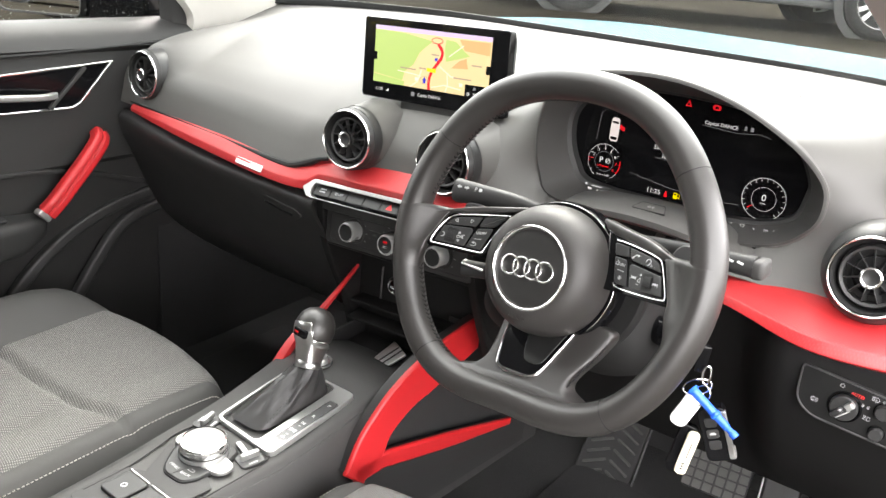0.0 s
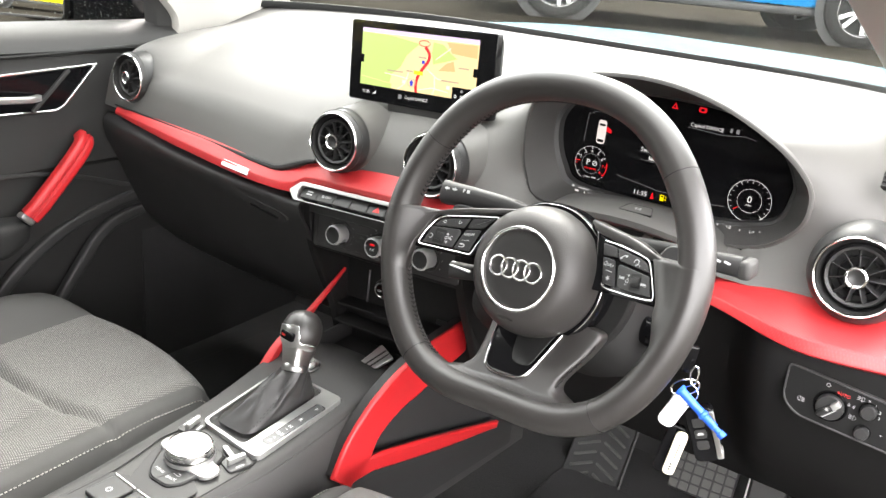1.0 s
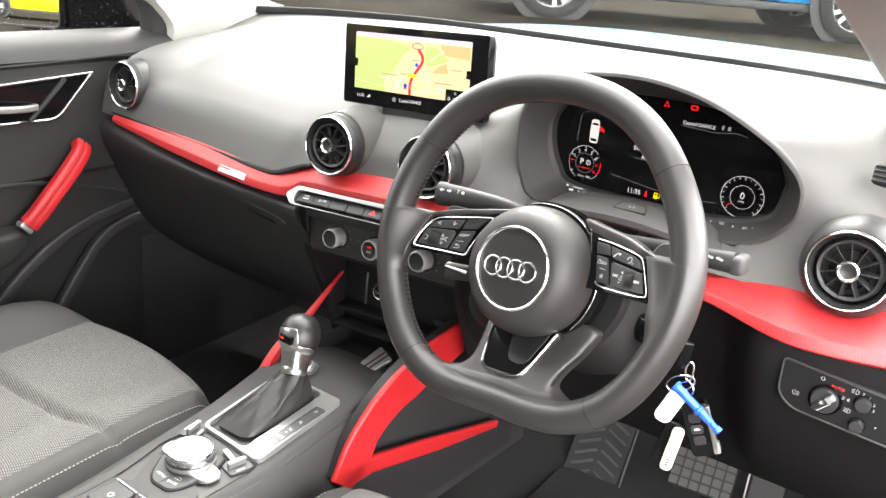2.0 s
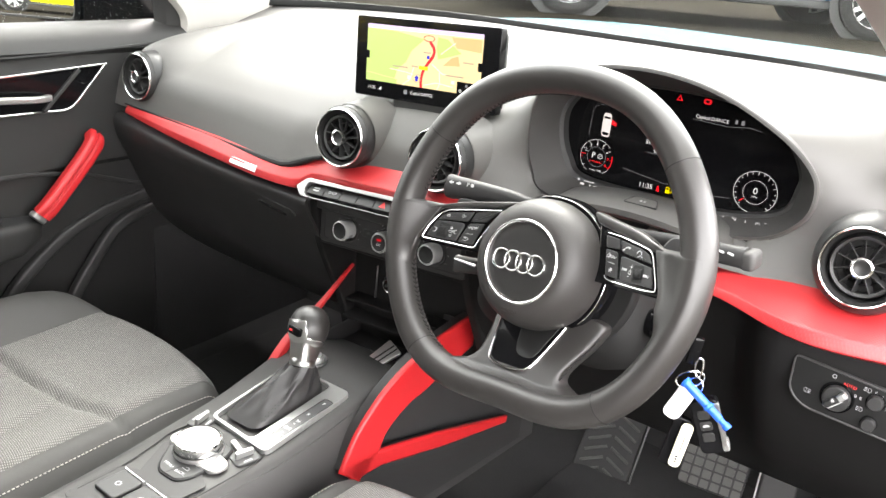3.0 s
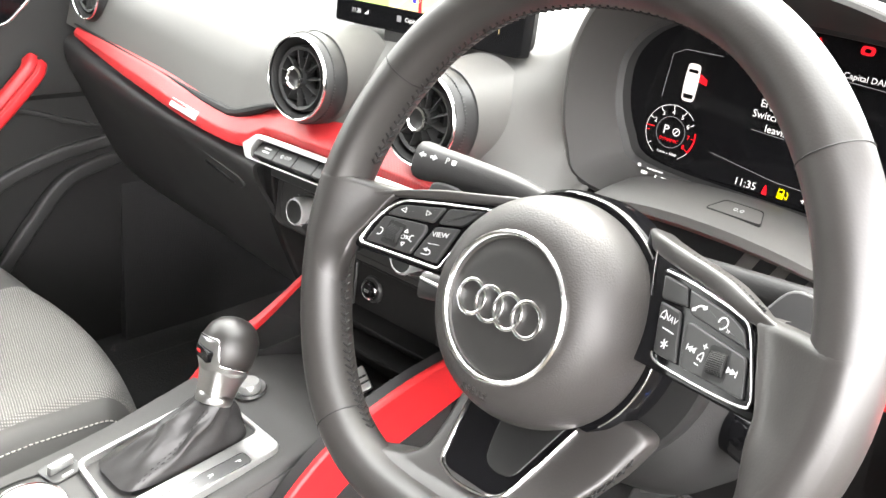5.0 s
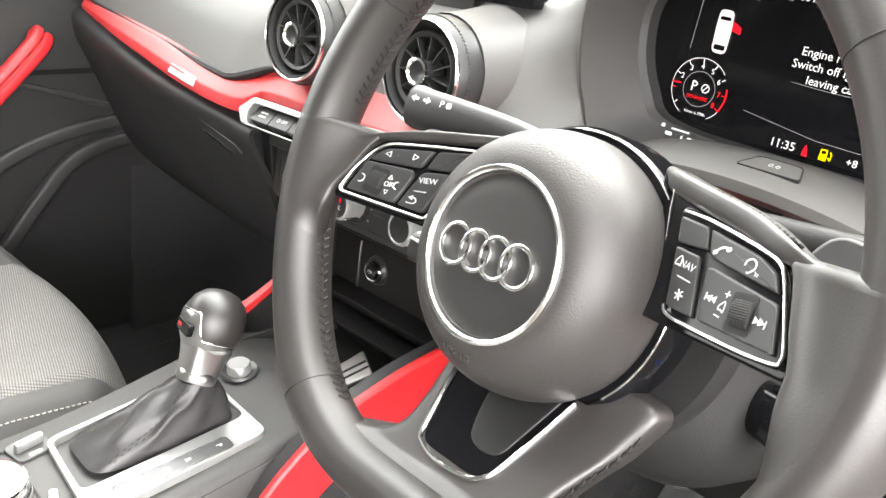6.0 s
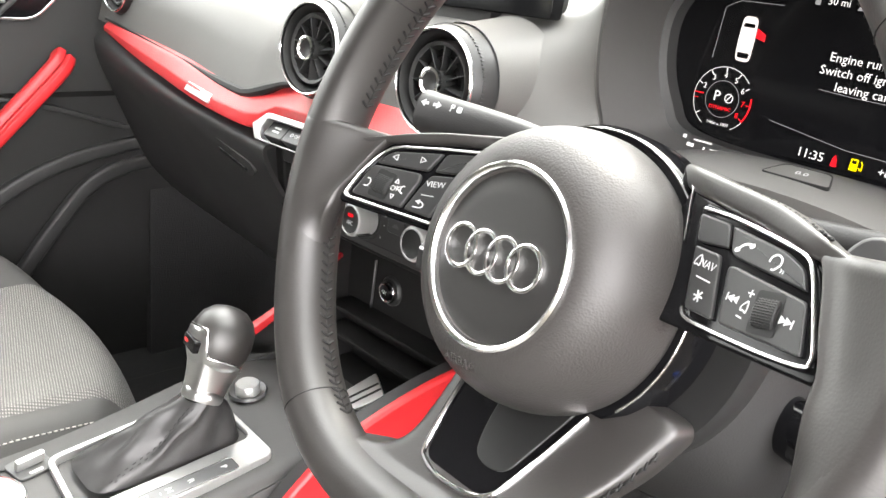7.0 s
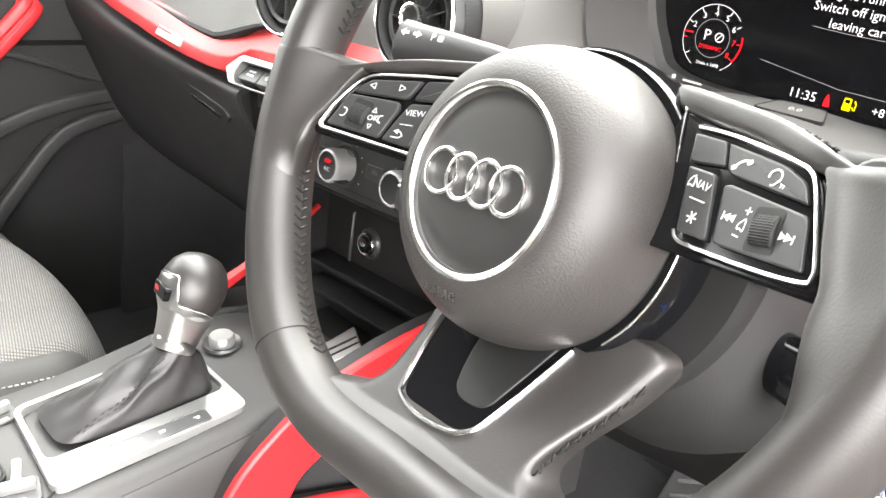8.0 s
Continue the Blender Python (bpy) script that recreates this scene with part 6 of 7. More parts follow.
part("red_mark", slab(rrect(0.0070, 0.0030, 0.001), 0.0030, 0.0033, 0, BM_ @ pose(-0.006, -0.002, 0)), REDPRINT, lever, smooth=False)

# red struts at both sides
RT = axes((0.090, 0.09, 0.0), (0.0995, 0.995, 0.0), (0, 0, 1))


def strut(top, foot, depth, name, label):
    """A flat bar between two smooth lines in the plane beside the console, with rounded edges."""
    top, foot = [(p.x, p.y) for p in curve3([(a, b, 0) for a, b in top], 6)], [(p.x, p.y) for p in curve3([(a, b, 0) for a, b in foot], 6)]
    bar = part(name, slab(foot + top[::-1], -0.007, 0.0, 0.004, RT), RED, console, label, angle=60)
    part("strut_core", slab(grow(foot + top[::-1], -0.003), -depth, -0.006, 0.001, RT), HARD, bar, "dark bar behind the red cover", angle=60)
    return bar


strut([(-0.0860, 0.606), (-0.0590, 0.658), (-0.0230, 0.697), (0.0040, 0.718), (0.0420, 0.739), (0.1090, 0.762), (0.2000, 0.779), (0.260, 0.784)],
      [(-0.0500, 0.575), (-0.0140, 0.604), (0.0060, 0.640), (0.0480, 0.668), (0.0840, 0.679), (0.1390, 0.700), (0.2000, 0.722), (0.260, 0.735)], 0.024, "upper_strut", "red painted strut")
strut([(-0.0700, 0.614), (-0.0070, 0.611), (0.1200, 0.585), (0.2200, 0.560), (0.3150, 0.537)], [(-0.0640, 0.580), (0.0000, 0.582), (0.0150, 0.578), (0.1500, 0.550), (0.3120, 0.524)], 0.016, "lower_strut", "slim red painted strut")
part("strut_backing", slab([(-0.06, 0.44), (0.40, 0.44), (0.40, 0.76), (0.20, 0.765), (0.04, 0.725), (-0.04, 0.655)], -0.030, -0.026, 0.001, RT), HARD, console, "black side panel behind the struts")
part("left_strut", sweep(curve3([(-0.130, 0.06, 0.665), (-0.130, 0.10, 0.708), (-0.131, 0.17, 0.745), (-0.133, 0.254, 0.798)], 8), rounded([(-0.007, -0.008), (0.007, -0.008), (0.007, 0.008), (-0.007, 0.008)], 0.003, 2), up=(1, 0, 0), scales=[1.25 - 0.95 * k / 24 for k in range(25)]), RED, console, "slim red painted strut")

# control dial and its keys
DI = pose(-0.0235, -0.1580, 0.6775)
ctl = part("control_base", slab(rounded([(-0.0350, -0.020), (-0.0145, -0.050), (-0.002, -0.0585), (0.0285, -0.0575), (0.0378, -0.043), (0.0415, 0.0), (0.030, 0.032), (-0.030, 0.032), (-0.040, 0.010)], 0.007, 4), -0.002, 0.0045, 0.0015, DI), BUTTON, console, "satin black control panel")
part("panel_rim", frame_ring(rounded([(-0.0365, -0.020), (-0.0155, -0.0515), (-0.002, -0.0602), (0.0292, -0.0592), (0.0394, -0.0435), (0.0432, 0.0), (0.031, 0.034), (-0.031, 0.034), (-0.0418, 0.010)], 0.007, 4), rounded([(-0.0350, -0.020), (-0.0145, -0.050), (-0.002, -0.0585), (0.0285, -0.0575), (0.0378, -0.043), (0.0415, 0.0), (0.030, 0.032), (-0.030, 0.032), (-0.040, 0.010)], 0.007, 4), -0.002, 0.0032, DI, bev=0.0004), DARK, ctl, "dark rim of the panel")
part("dial_skirt", lathe([(0.0315, 0.003), (0.0325, 0.006), (0.0315, 0.010)], 48, DI), SILVER, ctl)
knob = part("control_dial", lathe([(0.0295, 0.008), (0.0305, 0.011), (0.0305, 0.0215), (0.0292, 0.0235), (0.0270, 0.0240)], 56, DI), CHROME, ctl, "round silver rotary dial")
part("touch_pad", lathe([(0.0, 0.0232), (0.0200, 0.0233), (0.0268, 0.0238), (0.0272, 0.0230)], 48, DI), shade("pale_touchpad", (0.19, 0.187, 0.184), 0.5), knob, "pale satin top")
for o in ([(0.0225, -0.024), (0.0480, -0.0205), (0.0545, -0.013), (0.0555, 0.002), (0.0480, 0.0085), (0.0250, 0.012)], [(-0.0250, -0.014), (-0.0250, 0.022), (-0.0440, 0.021), (-0.0525, 0.014), (-0.0525, -0.004), (-0.0450, -0.012)]):
    part("silver_wing", slab(rounded(o, [0.003, 0.006, 0.006, 0.006, 0.006, 0.003] if o[0][0] > 0 else [0.003, 0.003, 0.006, 0.006, 0.006, 0.006], 4), 0.001, 0.0058, 0.0015, DI), SILVER, ctl, "silver wing beside the dial")
part("key_gap", box(0.0008, 0.021, 0.0004, DI @ pose(0.0105, -0.0455, 0.0047, 0, 0, -14), 0), DARK, ctl)
for u, v, words, turn in ((-0.003, -0.0440, "MENU", -4), (0.0210, -0.0455, "BACK", 6)):
    part("lettering", text_bm(words, 0.0062, DI @ pose(u, v, 0.0047, 0, 0, turn), 0.0001), WHITEPRINT, ctl, smooth=False)
part("symbol", sweep([DI @ Vector(p) for p in ((0.0160, -0.0375, 0.0048), (0.0245, -0.0375, 0.0048), (0.0262, -0.0355, 0.0048), (0.0245, -0.0335, 0.0048), (0.0190, -0.0335, 0.0048))], rrect(0.0007, 0.0003, 0.0001, 1)), WHITEPRINT, ctl, smooth=False)
# joint round the control island; a flat dark plate draws the shaded recess beside it
part("island_joint", sweep(curve3([(-0.084, -0.100, 0.6755), (-0.0885, -0.150, 0.6765), (-0.0800, -0.185, 0.6775), (-0.0700, -0.240, 0.6778), (-0.0690, -0.300, 0.6780)], 6), disc(0.0010, 6)), DARK, console)
part("island_joint", sweep(curve3([(0.036, -0.098, 0.6755), (0.0435, -0.112, 0.6760), (0.0462, -0.140, 0.6768), (0.0470, -0.200, 0.6776), (0.0460, -0.300, 0.6778)], 6), disc(0.0010, 6)), DARK, console)
part("recess_shade", slab(rounded([(-0.076, -0.172), (-0.0640, -0.196), (-0.0420, -0.238), (0.036, -0.238), (0.040, -0.196), (-0.030, -0.160)], 0.006, 4), 0.6772, 0.6786, 0.0004), HARD, console, "flat dark plate below the dial, drawing a shaded recess")
for x, y, turn in ((-0.080, -0.108, 12), (0.026, -0.124, -14)):
    tg = part("toggle_frame", slab(rrect(0.030, 0.034, 0.006), -0.001, 0.0022, 0.001, pose(x, y, 0.6765, 2, 0, turn)), BEZEL, console)
    part("toggle_switch", box(0.0065, 0.026, 0.013, pose(x, y, 0.6825, 2, 12, turn), 0.0022, 2), SILVER, tg, "silver toggle switch")
    for dx in (-0.011, 0.011):
        part("printed_bar", slab(rrect(0.003, 0.012, 0.0006, 1), 0.0022, 0.0025, 0, pose(x, y, 0.6765, 2, 0, turn) @ pose(dx, 0, 0)), WHITEPRINT, tg, smooth=False)
    if x > 0:
        part("silver_bridge", slab(rrect(0.034, 0.0075, 0.003), 0.0, 0.0030, 0.001, pose(0.006, -0.118, 0.6785, 0, 0, -18)), SILVER, console, "slim silver bridge")
# parking brake buttons in a shallow tray
part("brake_tray", slab(rounded([(-0.050, -0.055), (0.050, -0.055), (0.050, 0.040), (0.015, 0.050), (-0.050, 0.020)], 0.010, 4), 0.0, 0.0012, 0.0004, pose(-0.024, -0.262, 0.6772)), HARD, console)
for x, y in ((-0.0370, -0.2660), (0.0085, -0.2675)):
    pb = part("brake_button", slab(rrect(0.041, 0.042, 0.006), 0.0, 0.0055, 0.002, pose(x, y, 0.6775, 0, 0, -2)), BUTTON, console, "black parking brake button")
    part("silver_line", box(0.041, 0.0028, 0.0020, pose(x, y + 0.0225, 0.6825, 0, 0, -2), 0.0006, 1), CHROME, pb)
    part("symbol", lathe([(0.0026, 0.0056), (0.0034, 0.0058), (0.0042, 0.0056)], 18, pose(x, y, 0.6775)), WHITEPRINT, pb, smooth=False)
# gear letters
for v, ch in ((-0.036, "D/S"), (-0.016, "N"), (0.004, "R"), (0.035, "P")):
    part("lettering", text_bm(ch, 0.0080, GM @ pose(0.0485, v, 0.0040), 0.0001), LETTERS, strip, smooth=False)
part("symbol", slab([(-0.003, -0.002), (0.003, -0.002), (0, 0.003)], 0.0038, 0.0042, 0, GM @ pose(0.0485, -0.054, 0)), LETTERS, strip, smooth=False)
for u, v, w in ((0.0485, -0.0235, 0.003), (0.0485, -0.0465, 0.003)):
    part("symbol", slab(rrect(w, 0.0008, 0.0002, 1), 0.0038, 0.0042, 0, GM @ pose(u, v, 0)), LETTERS, strip, smooth=False)
# start button
SB = pose(-0.064, 0.097, 0.6975, 6)
st = part("start_surround", lathe([(0.0, 0.0005), (0.013, 0.0008), (0.0185, 0.0035), (0.0200, 0.001)], 36, SB), BEZEL, console, "round button surround")
part("start_button", lathe([(0.0125, 0.0), (0.0125, 0.0095), (0.0112, 0.0112), (0.0, 0.0108)], 32, SB), SILVER, st, "silver engine start button")
# cup tray with a metal clip
part("cup_tray", slab(rounded([(-0.125, 0.115), (0.058, 0.115), (0.074, 0.285), (-0.135, 0.285)], 0.012, 4), 0.640, 0.664, 0.002), DARK, console)
o = rounded([(-0.122, 0.118), (0.056, 0.118), (0.072, 0.285), (-0.132, 0.285)], 0.012, 4)
part("tray_rim", frame_ring(grow(o, 0.004), o, 0.66, 0.696), HARD, console, "raised rim of the cup tray")
CLP = pose(-0.012, 0.205, 0.684, 28, 0, -22)
clip = part("cup_clip", slab(rounded([(-0.020, -0.028), (0.014, -0.028), (0.022, 0.022), (-0.024, 0.026)], 0.004, 3), 0.0, 0.004, 0.001, CLP), KNOBMETAL, console, "ribbed metal cup clip")
for u in (-0.005, 0.006):
    part("slot", slab(rrect(0.0035, 0.046, 0.001), 0.004, 0.0044, 0, CLP @ pose(u, 0.0, 0, 0, 0, -4)), DARK, clip, smooth=False)

# ---- passenger door ----
door = thing("door_1", pose(-0.77, -0.3, 0.40), "closed black passenger door with red grab handle and silver trim", "door", kind="structure", in_place=True)
DP = [(-0.835, 1.122), (-0.800, 1.126), (-0.770, 1.118), (-0.748, 1.100), (-0.738, 1.080), (-0.748, 1.070), (-0.746, 1.02), (-0.746, 0.96), (-0.744, 0.90), (-0.742, 0.862), (-0.750, 0.852), (-0.750, 0.80), (-0.752, 0.74), (-0.765, 0.68), (-0.772, 0.60), (-0.772, 0.48), (-0.79, 0.40), (-0.80, 0.33)]
rows = []
for i in range(30):
    y = -1.0 + 1.42 * i / 29
    rows.append([Vector((x, y, z)) for x, z in DP])
part("panel", thick(loft(rows), 0.01), DOORSOFT, door, "black door lining", angle=25)
R_OUT = rounded([(-0.30, 0.975), (0.118, 0.968), (0.200, 1.054), (-0.10, 1.038), (-0.30, 1.01)], [0.02, 0.02, 0.006, 0.02, 0.02], 6)
DX = Matrix(((0, 0, 1, -0.744), (1, 0, 0, 0), (0, 1, 0, 0), (0, 0, 0, 1)))
part("handle_bezel", frame_ring(R_OUT, grow(R_OUT, -0.004), -0.004, 0.004, DX), CHROME, door, "bright silver handle surround")
part("handle_recess", slab(grow(R_OUT, -0.003), -0.004, 0.0008, 0.0, DX), GLOSSBLACK, door, "black handle recess")
part("inner_handle", sweep(curve3([(-0.735, -0.20, 1.012), (-0.722, -0.12, 1.012), (-0.716, -0.03, 1.006), (-0.718, 0.04, 1.001), (-0.735, 0.072, 0.999)], 6), rounded([(-0.006, -0.006), (0.006, -0.006), (0.006, 0.006), (-0.006, 0.006)], 0.003, 3)), SILVER, door, "satin silver door handle")
part("recess_divider", sweep([(-0.7415, 0.063, 0.973), (-0.7415, 0.102, 1.010), (-0.7415, 0.138, 1.045)], rrect(0.008, 0.007, 0.002, 2), up=(1, 0, 0)), HARD, door, "black bar across the handle recess")
path = curve3([(-0.726, 0.150, 0.918), (-0.708, 0.138, 0.908), (-0.699, 0.108, 0.880), (-0.697, 0.066, 0.838), (-0.699, 0.036, 0.806), (-0.704, 0.020, 0.789)], 8)
part("grab_handle", sweep(path, rounded([(-0.0165, -0.012), (0.0165, -0.012), (0.0165, 0.011), (0.004, 0.012), (0.002, 0.008), (-0.001, 0.008), (-0.003, 0.012), (-0.0165, 0.011)], [0.006, 0.006, 0.006, 0.001, 0.001, 0.001, 0.001, 0.006], 3), up=(1, 0, 0.2)), RED, door, "red grab handle with a grooved face")
part("handle_cap", box(0.020, 0.012, 0.030, pose(-0.704, 0.012, 0.786, 42, 0, 0), 0.004, 2), SILVER, door, "silver end cap")
part("window_switch", slab(rrect(0.03, 0.06, 0.008), 0, 0.004, 0.0015, pose(-0.712, -0.085, 0.789)), BUTTON, door, "black window switch")
part("switch_mark", slab(rrect(0.010, 0.002, 0.0005, 1), 0.004, 0.0043, 0, pose(-0.712, -0.075, 0.789)), WHITEPRINT, door, smooth=False)
part("sill_joint", sweep(curve3([(-0.7415, -0.9, 1.069), (-0.7415, -0.1, 1.072), (-0.7415, 0.2, 1.080), (-0.7415, 0.40, 1.092)], 8), disc(0.004, 8)), DARK, door)
part("lower_groove", sweep(curve3([(-0.745, -0.9, 0.872), (-0.745, -0.1, 0.862), (-0.746, 0.10, 0.845), (-0.747, 0.25, 0.800), (-0.748, 0.36, 0.775)], 8), rounded([(-0.004, -0.005), (0.004, -0.005), (0.004, 0.005), (-0.004, 0.005)], 0.002, 2), up=(1, 0, 0)), HARD, door)
rows = []
for y, w, z0, z1 in ((-1.0, 0.09, 0.70, 0.79), (-0.5, 0.09, 0.70, 0.79), (-0.13, 0.085, 0.705, 0.79), (-0.03, 0.075, 0.715, 0.785), (0.015, 0.055, 0.730, 0.780), (0.035, 0.020, 0.750, 0.770)):
    rows.append([Vector((-0.755 + a, y, b)) for a, b in rounded([(0, z0), (w, z0 + 0.01), (w, z1), (0, z1)], 0.018, 4)])
part("armrest", loft(rows, wrap_v=True, caps=True), DOORSOFT, door, "padded black armrest")
for pts in ([(-0.755, -0.02, 0.46), (-0.748, 0.06, 0.545), (-0.745, 0.13, 0.64), (-0.745, 0.20, 0.715), (-0.75, 0.30, 0.74), (-0.75, 0.38, 0.745)], [(-0.756, -0.06, 0.585), (-0.752, 0.0, 0.655), (-0.750, 0.08, 0.715), (-0.750, 0.17, 0.752), (-0.752, 0.28, 0.772), (-0.754, 0.38, 0.778)]):
    part("pocket_edge", sweep(curve3(pts, 8), rounded([(-0.012, -0.010), (0.012, -0.010), (0.012, 0.010), (-0.012, 0.010)], 0.006, 3), up=(1, 0, 0)), HARD, door, "raised edge of the door pocket")

# ---- seats ----
def cushion(name, m, label, w=0.53, l=0.60, back=0.0, far=5):
    """A seat cushion: one cloth top rounded at its edges, darker side panels with a sewn edge. Origin at the middle of its front edge."""
    ob = thing(name, m, label, "seat")
    U = [-1.0, -0.985, -0.96, -0.92, -0.87] + [-0.82 + 1.64 * k / 56 for k in range(57)] + [0.87, 0.92, 0.96, 0.985, 1.0]
    rows, sides = [], ([], [])
    for i in range(101):
        t = i / 100
        y = -l * t
        roll = max(0.0, 1 - t / 0.13)
        hw = w / 2 + 0.004 - 0.032 * max(0.0, 1 - t / 0.14) ** 2.5
        line = []
        for s in U:
            e = max(0.0, (abs(s) - 0.80) / 0.20)
            z = 0.014 * smooth_step((abs(s) - 0.45) / 0.30) * min(1, t * 4) - 0.036 * e ** 2.2 - 0.15 * roll ** 2.3 - 0.02 * t
            x = s * hw
            yy = y + 0.066 * (1 - s * s) * (1 - t) ** 1.5
            g = math.exp(-((yy + 0.222 - 0.25 * x * x) / 0.0075) ** 2) * (1 - e)
            if yy < -0.21:
                g = max(g, 0.7 * math.exp(-((x - 0.10 - 0.2 * (yy + 0.22) * -1.0) / 0.006) ** 2), 0.7 * math.exp(-((x + 0.02) / 0.006) ** 2))
            if far > 5 and s < U[far]:
                z += 0.024 * math.sin(math.pi * min(1.0, (U[far] - s) / 0.58)) * min(1, t * 5)
                g = 0.8 * math.exp(-((s - U[far]) / 0.02) ** 2)
            g = max(g, 0.5 * math.exp(-((abs(s) - 0.82) / 0.012) ** 2))
            line.append(Vector((x, yy, z - 0.013 * g)))
        rows.append(line[far:-5])
        for k, sgn in ((0, -1), (1, 1)):
            top = line[:far + 1][::-1] if sgn < 0 else line[-6:]
            p = top[-1]
            sides[k].append(top + [p + Vector((sgn * 0.004, 0, -0.006)), p + Vector((sgn * 0.006, 0, -0.020)), p + Vector((sgn * 0.004, 0, -0.055)), p + Vector((-sgn * 0.004, -0.01, -0.11)), p + Vector((-sgn * 0.02, -0.02, -0.20))])
    part("cloth_pad", loft(rows), CLOTH, ob, "grey woven cloth seat pad", angle=80)
    for k in (0, 1):
        part("bolster", loft(sides[k]), BOLSTER, ob, "dark grey side bolster", angle=80)
        bm = bmesh.new()
        run = [r[far - 3 if k == 0 else 2].lerp(r[far - 2 if k == 0 else 3], 0.5) for r in sides[k]]
        for a, b in zip(run[4:], run[5:]):
            box((b - a).length * 0.66, 0.0014, 0.0014, axes(a.lerp(b, 0.5) + Vector((0, 0, 0.0006)), b - a, (0, 0, 1)), 0.0004, 1, bm)
        tagged(part("stitching", bm, THREAD, ob, "light grey contrast stitching"), kind="stuff")
    # unseen backrest, added to keep light from behind off the cushion
    rows = []
    for t in (0.0, 0.08, 0.25, 0.5, 0.75, 0.93, 1.0):
        hw = (w / 2) * (0.92 + 0.08 * math.sin(math.pi * t)) * (1 if t < 0.9 else 0.88)
        d = 0.075 if 0 < t < 1 else 0.05
        rows.append([Vector((a, -l - 0.02 - back - 0.20 * t + b, -0.03 + 0.62 * t)) for a, b in rounded([(-hw, -d), (hw, -d), (hw, d), (hw * 0.6, d * 0.6), (-hw * 0.6, d * 0.6), (-hw, d)], 0.04, 4)])
    part("backrest", loft(rows, wrap_v=True, caps=True), BOLSTER, ob, "dark grey backrest")
    part("base", box(w - 0.06, l - 0.10 + back, 0.14, pose(0, -l / 2 - 0.05 - back / 2, -0.16), 0.03, 3), BOLSTER, ob)
    return ob


cushion("passenger_seat", pose(-0.448, 0.055, 0.637), "grey woven cloth front seat with dark bolsters and light stitching", far=19)
cushion("driver_seat", pose(0.352, 0.035, 0.632), "grey woven cloth front seat beside the console", back=0.30)

# ---- display on top of the dashboard ----
MM = pose(-0.018, 0.262, 1.155, 90 - 3, 0, 0) @ pose(0, 0, 0, 0, 0, 2.6)
mmi = thing("display_screen", MM, "thin black widescreen car display showing a coloured map", "display")
part("housing", slab(rrect(0.268, 0.122, 0.005), -0.014, 0.0, 0.0015), GLOSSBLACK, mmi, "gloss black housing")
MAPW, MAPH = 0.216, 0.0925
MC = pose(-0.003, 0.0035, 0)


def map_plate(outline, material, level, name):
    return part(name, slab(outline, 0, 0.0002, 0, MC @ pose(0, 0, 0.0002 * level)), material, mmi, smooth=False)


map_plate(rrect(MAPW, MAPH, 0.0012, 2), glow("map_beige", (0.88, 0.68, 0.36), 1.0), 1, "map_land")
map_plate([(-0.108, 0.040), (0.108, 0.040), (0.108, 0.0462), (-0.108, 0.0462)], glow("map_sky", (0.70, 0.56, 0.86), 1.0), 2, "map_sky")
GREEN = glow("map_green", (0.50, 0.66, 0.20), 1.0)
map_plate([(-0.108, -0.026), (-0.050, -0.032), (-0.046, -0.018), (-0.030, -0.006), (-0.020, 0.012), (-0.008, 0.022), (0.004, 0.031), (-0.05, 0.0385), (-0.108, 0.0398)], GREEN, 2, "map_field")
map_plate([(-0.108, -0.040), (-0.046, -0.040), (-0.046, -0.033), (-0.108, -0.027)], GREEN, 2, "map_field")
map_plate([(0.030, 0.004), (0.052, 0.010), (0.072, 0.016), (0.062, 0.022), (0.046, 0.034), (0.028, 0.036), (0.026, 0.020)], GREEN, 2, "map_field")
ORANGE = glow("map_orange", (0.90, 0.46, 0.20), 1.0)
map_plate([(0.062, 0.023), (0.106, 0.020), (0.106, 0.038), (0.052, 0.038)], ORANGE, 2, "map_town")
map_plate([(0.040, -0.004), (0.070, -0.002), (0.066, 0.012), (0.054, 0.008)], ORANGE, 2, "map_town")
ROUTE = glow("map_route", (0.80, 0.02, 0.03), 1.0)
part("map_route", sweep([MC @ Vector((x, y, 0.0008)) for x, y in [(p.x, p.y) for p in curve3([(0.003, -0.0455, 0), (0.001, -0.030, 0), (0.004, -0.016, 0), (0.012, -0.004, 0), (0.021, 0.008, 0), (0.022, 0.018, 0), (0.014, 0.028, 0)], 6)]], [(-0.0024, -0.0001), (0.0024, -0.0001), (0.0024, 0.0001), (-0.0024, 0.0001)]), ROUTE, mmi, smooth=False)
part("map_route", sweep([MC @ Vector((0.012 + 0.010 * math.cos(a), 0.0325 + 0.0042 * math.sin(a), 0.0008)) for a in [2 * math.pi * k / 24 for k in range(24)]], [(-0.0006, -0.0001), (0.0006, -0.0001), (0.0006, 0.0001), (-0.0006, 0.0001)], closed=True), ROUTE, mmi, smooth=False)
ROAD = glow("map_road", (0.98, 0.90, 0.70), 1.0)
for pts in ([(-0.06, -0.018), (-0.03, -0.020), (-0.015, -0.022)], [(0.006, -0.036), (0.03, -0.030), (0.06, -0.033)], [(0.02, -0.004), (0.04, -0.016), (0.075, -0.018)], [(0.03, -0.046), (0.036, -0.030), (0.034, -0.014)], [(0.06, 0.03), (0.035, 0.012)], [(-0.04, -0.044), (-0.02, -0.030), (-0.014, -0.012)]):
    part("map_road", sweep([MC @ Vector((x, y, 0.00065)) for x, y in pts], [(-0.0006, -0.0001), (0.0006, -0.0001), (0.0006, 0.0001), (-0.0006, 0.0001)]), ROAD, mmi, smooth=False)
GREYINK = glow("map_ink", (0.45, 0.36, 0.26), 1.0)
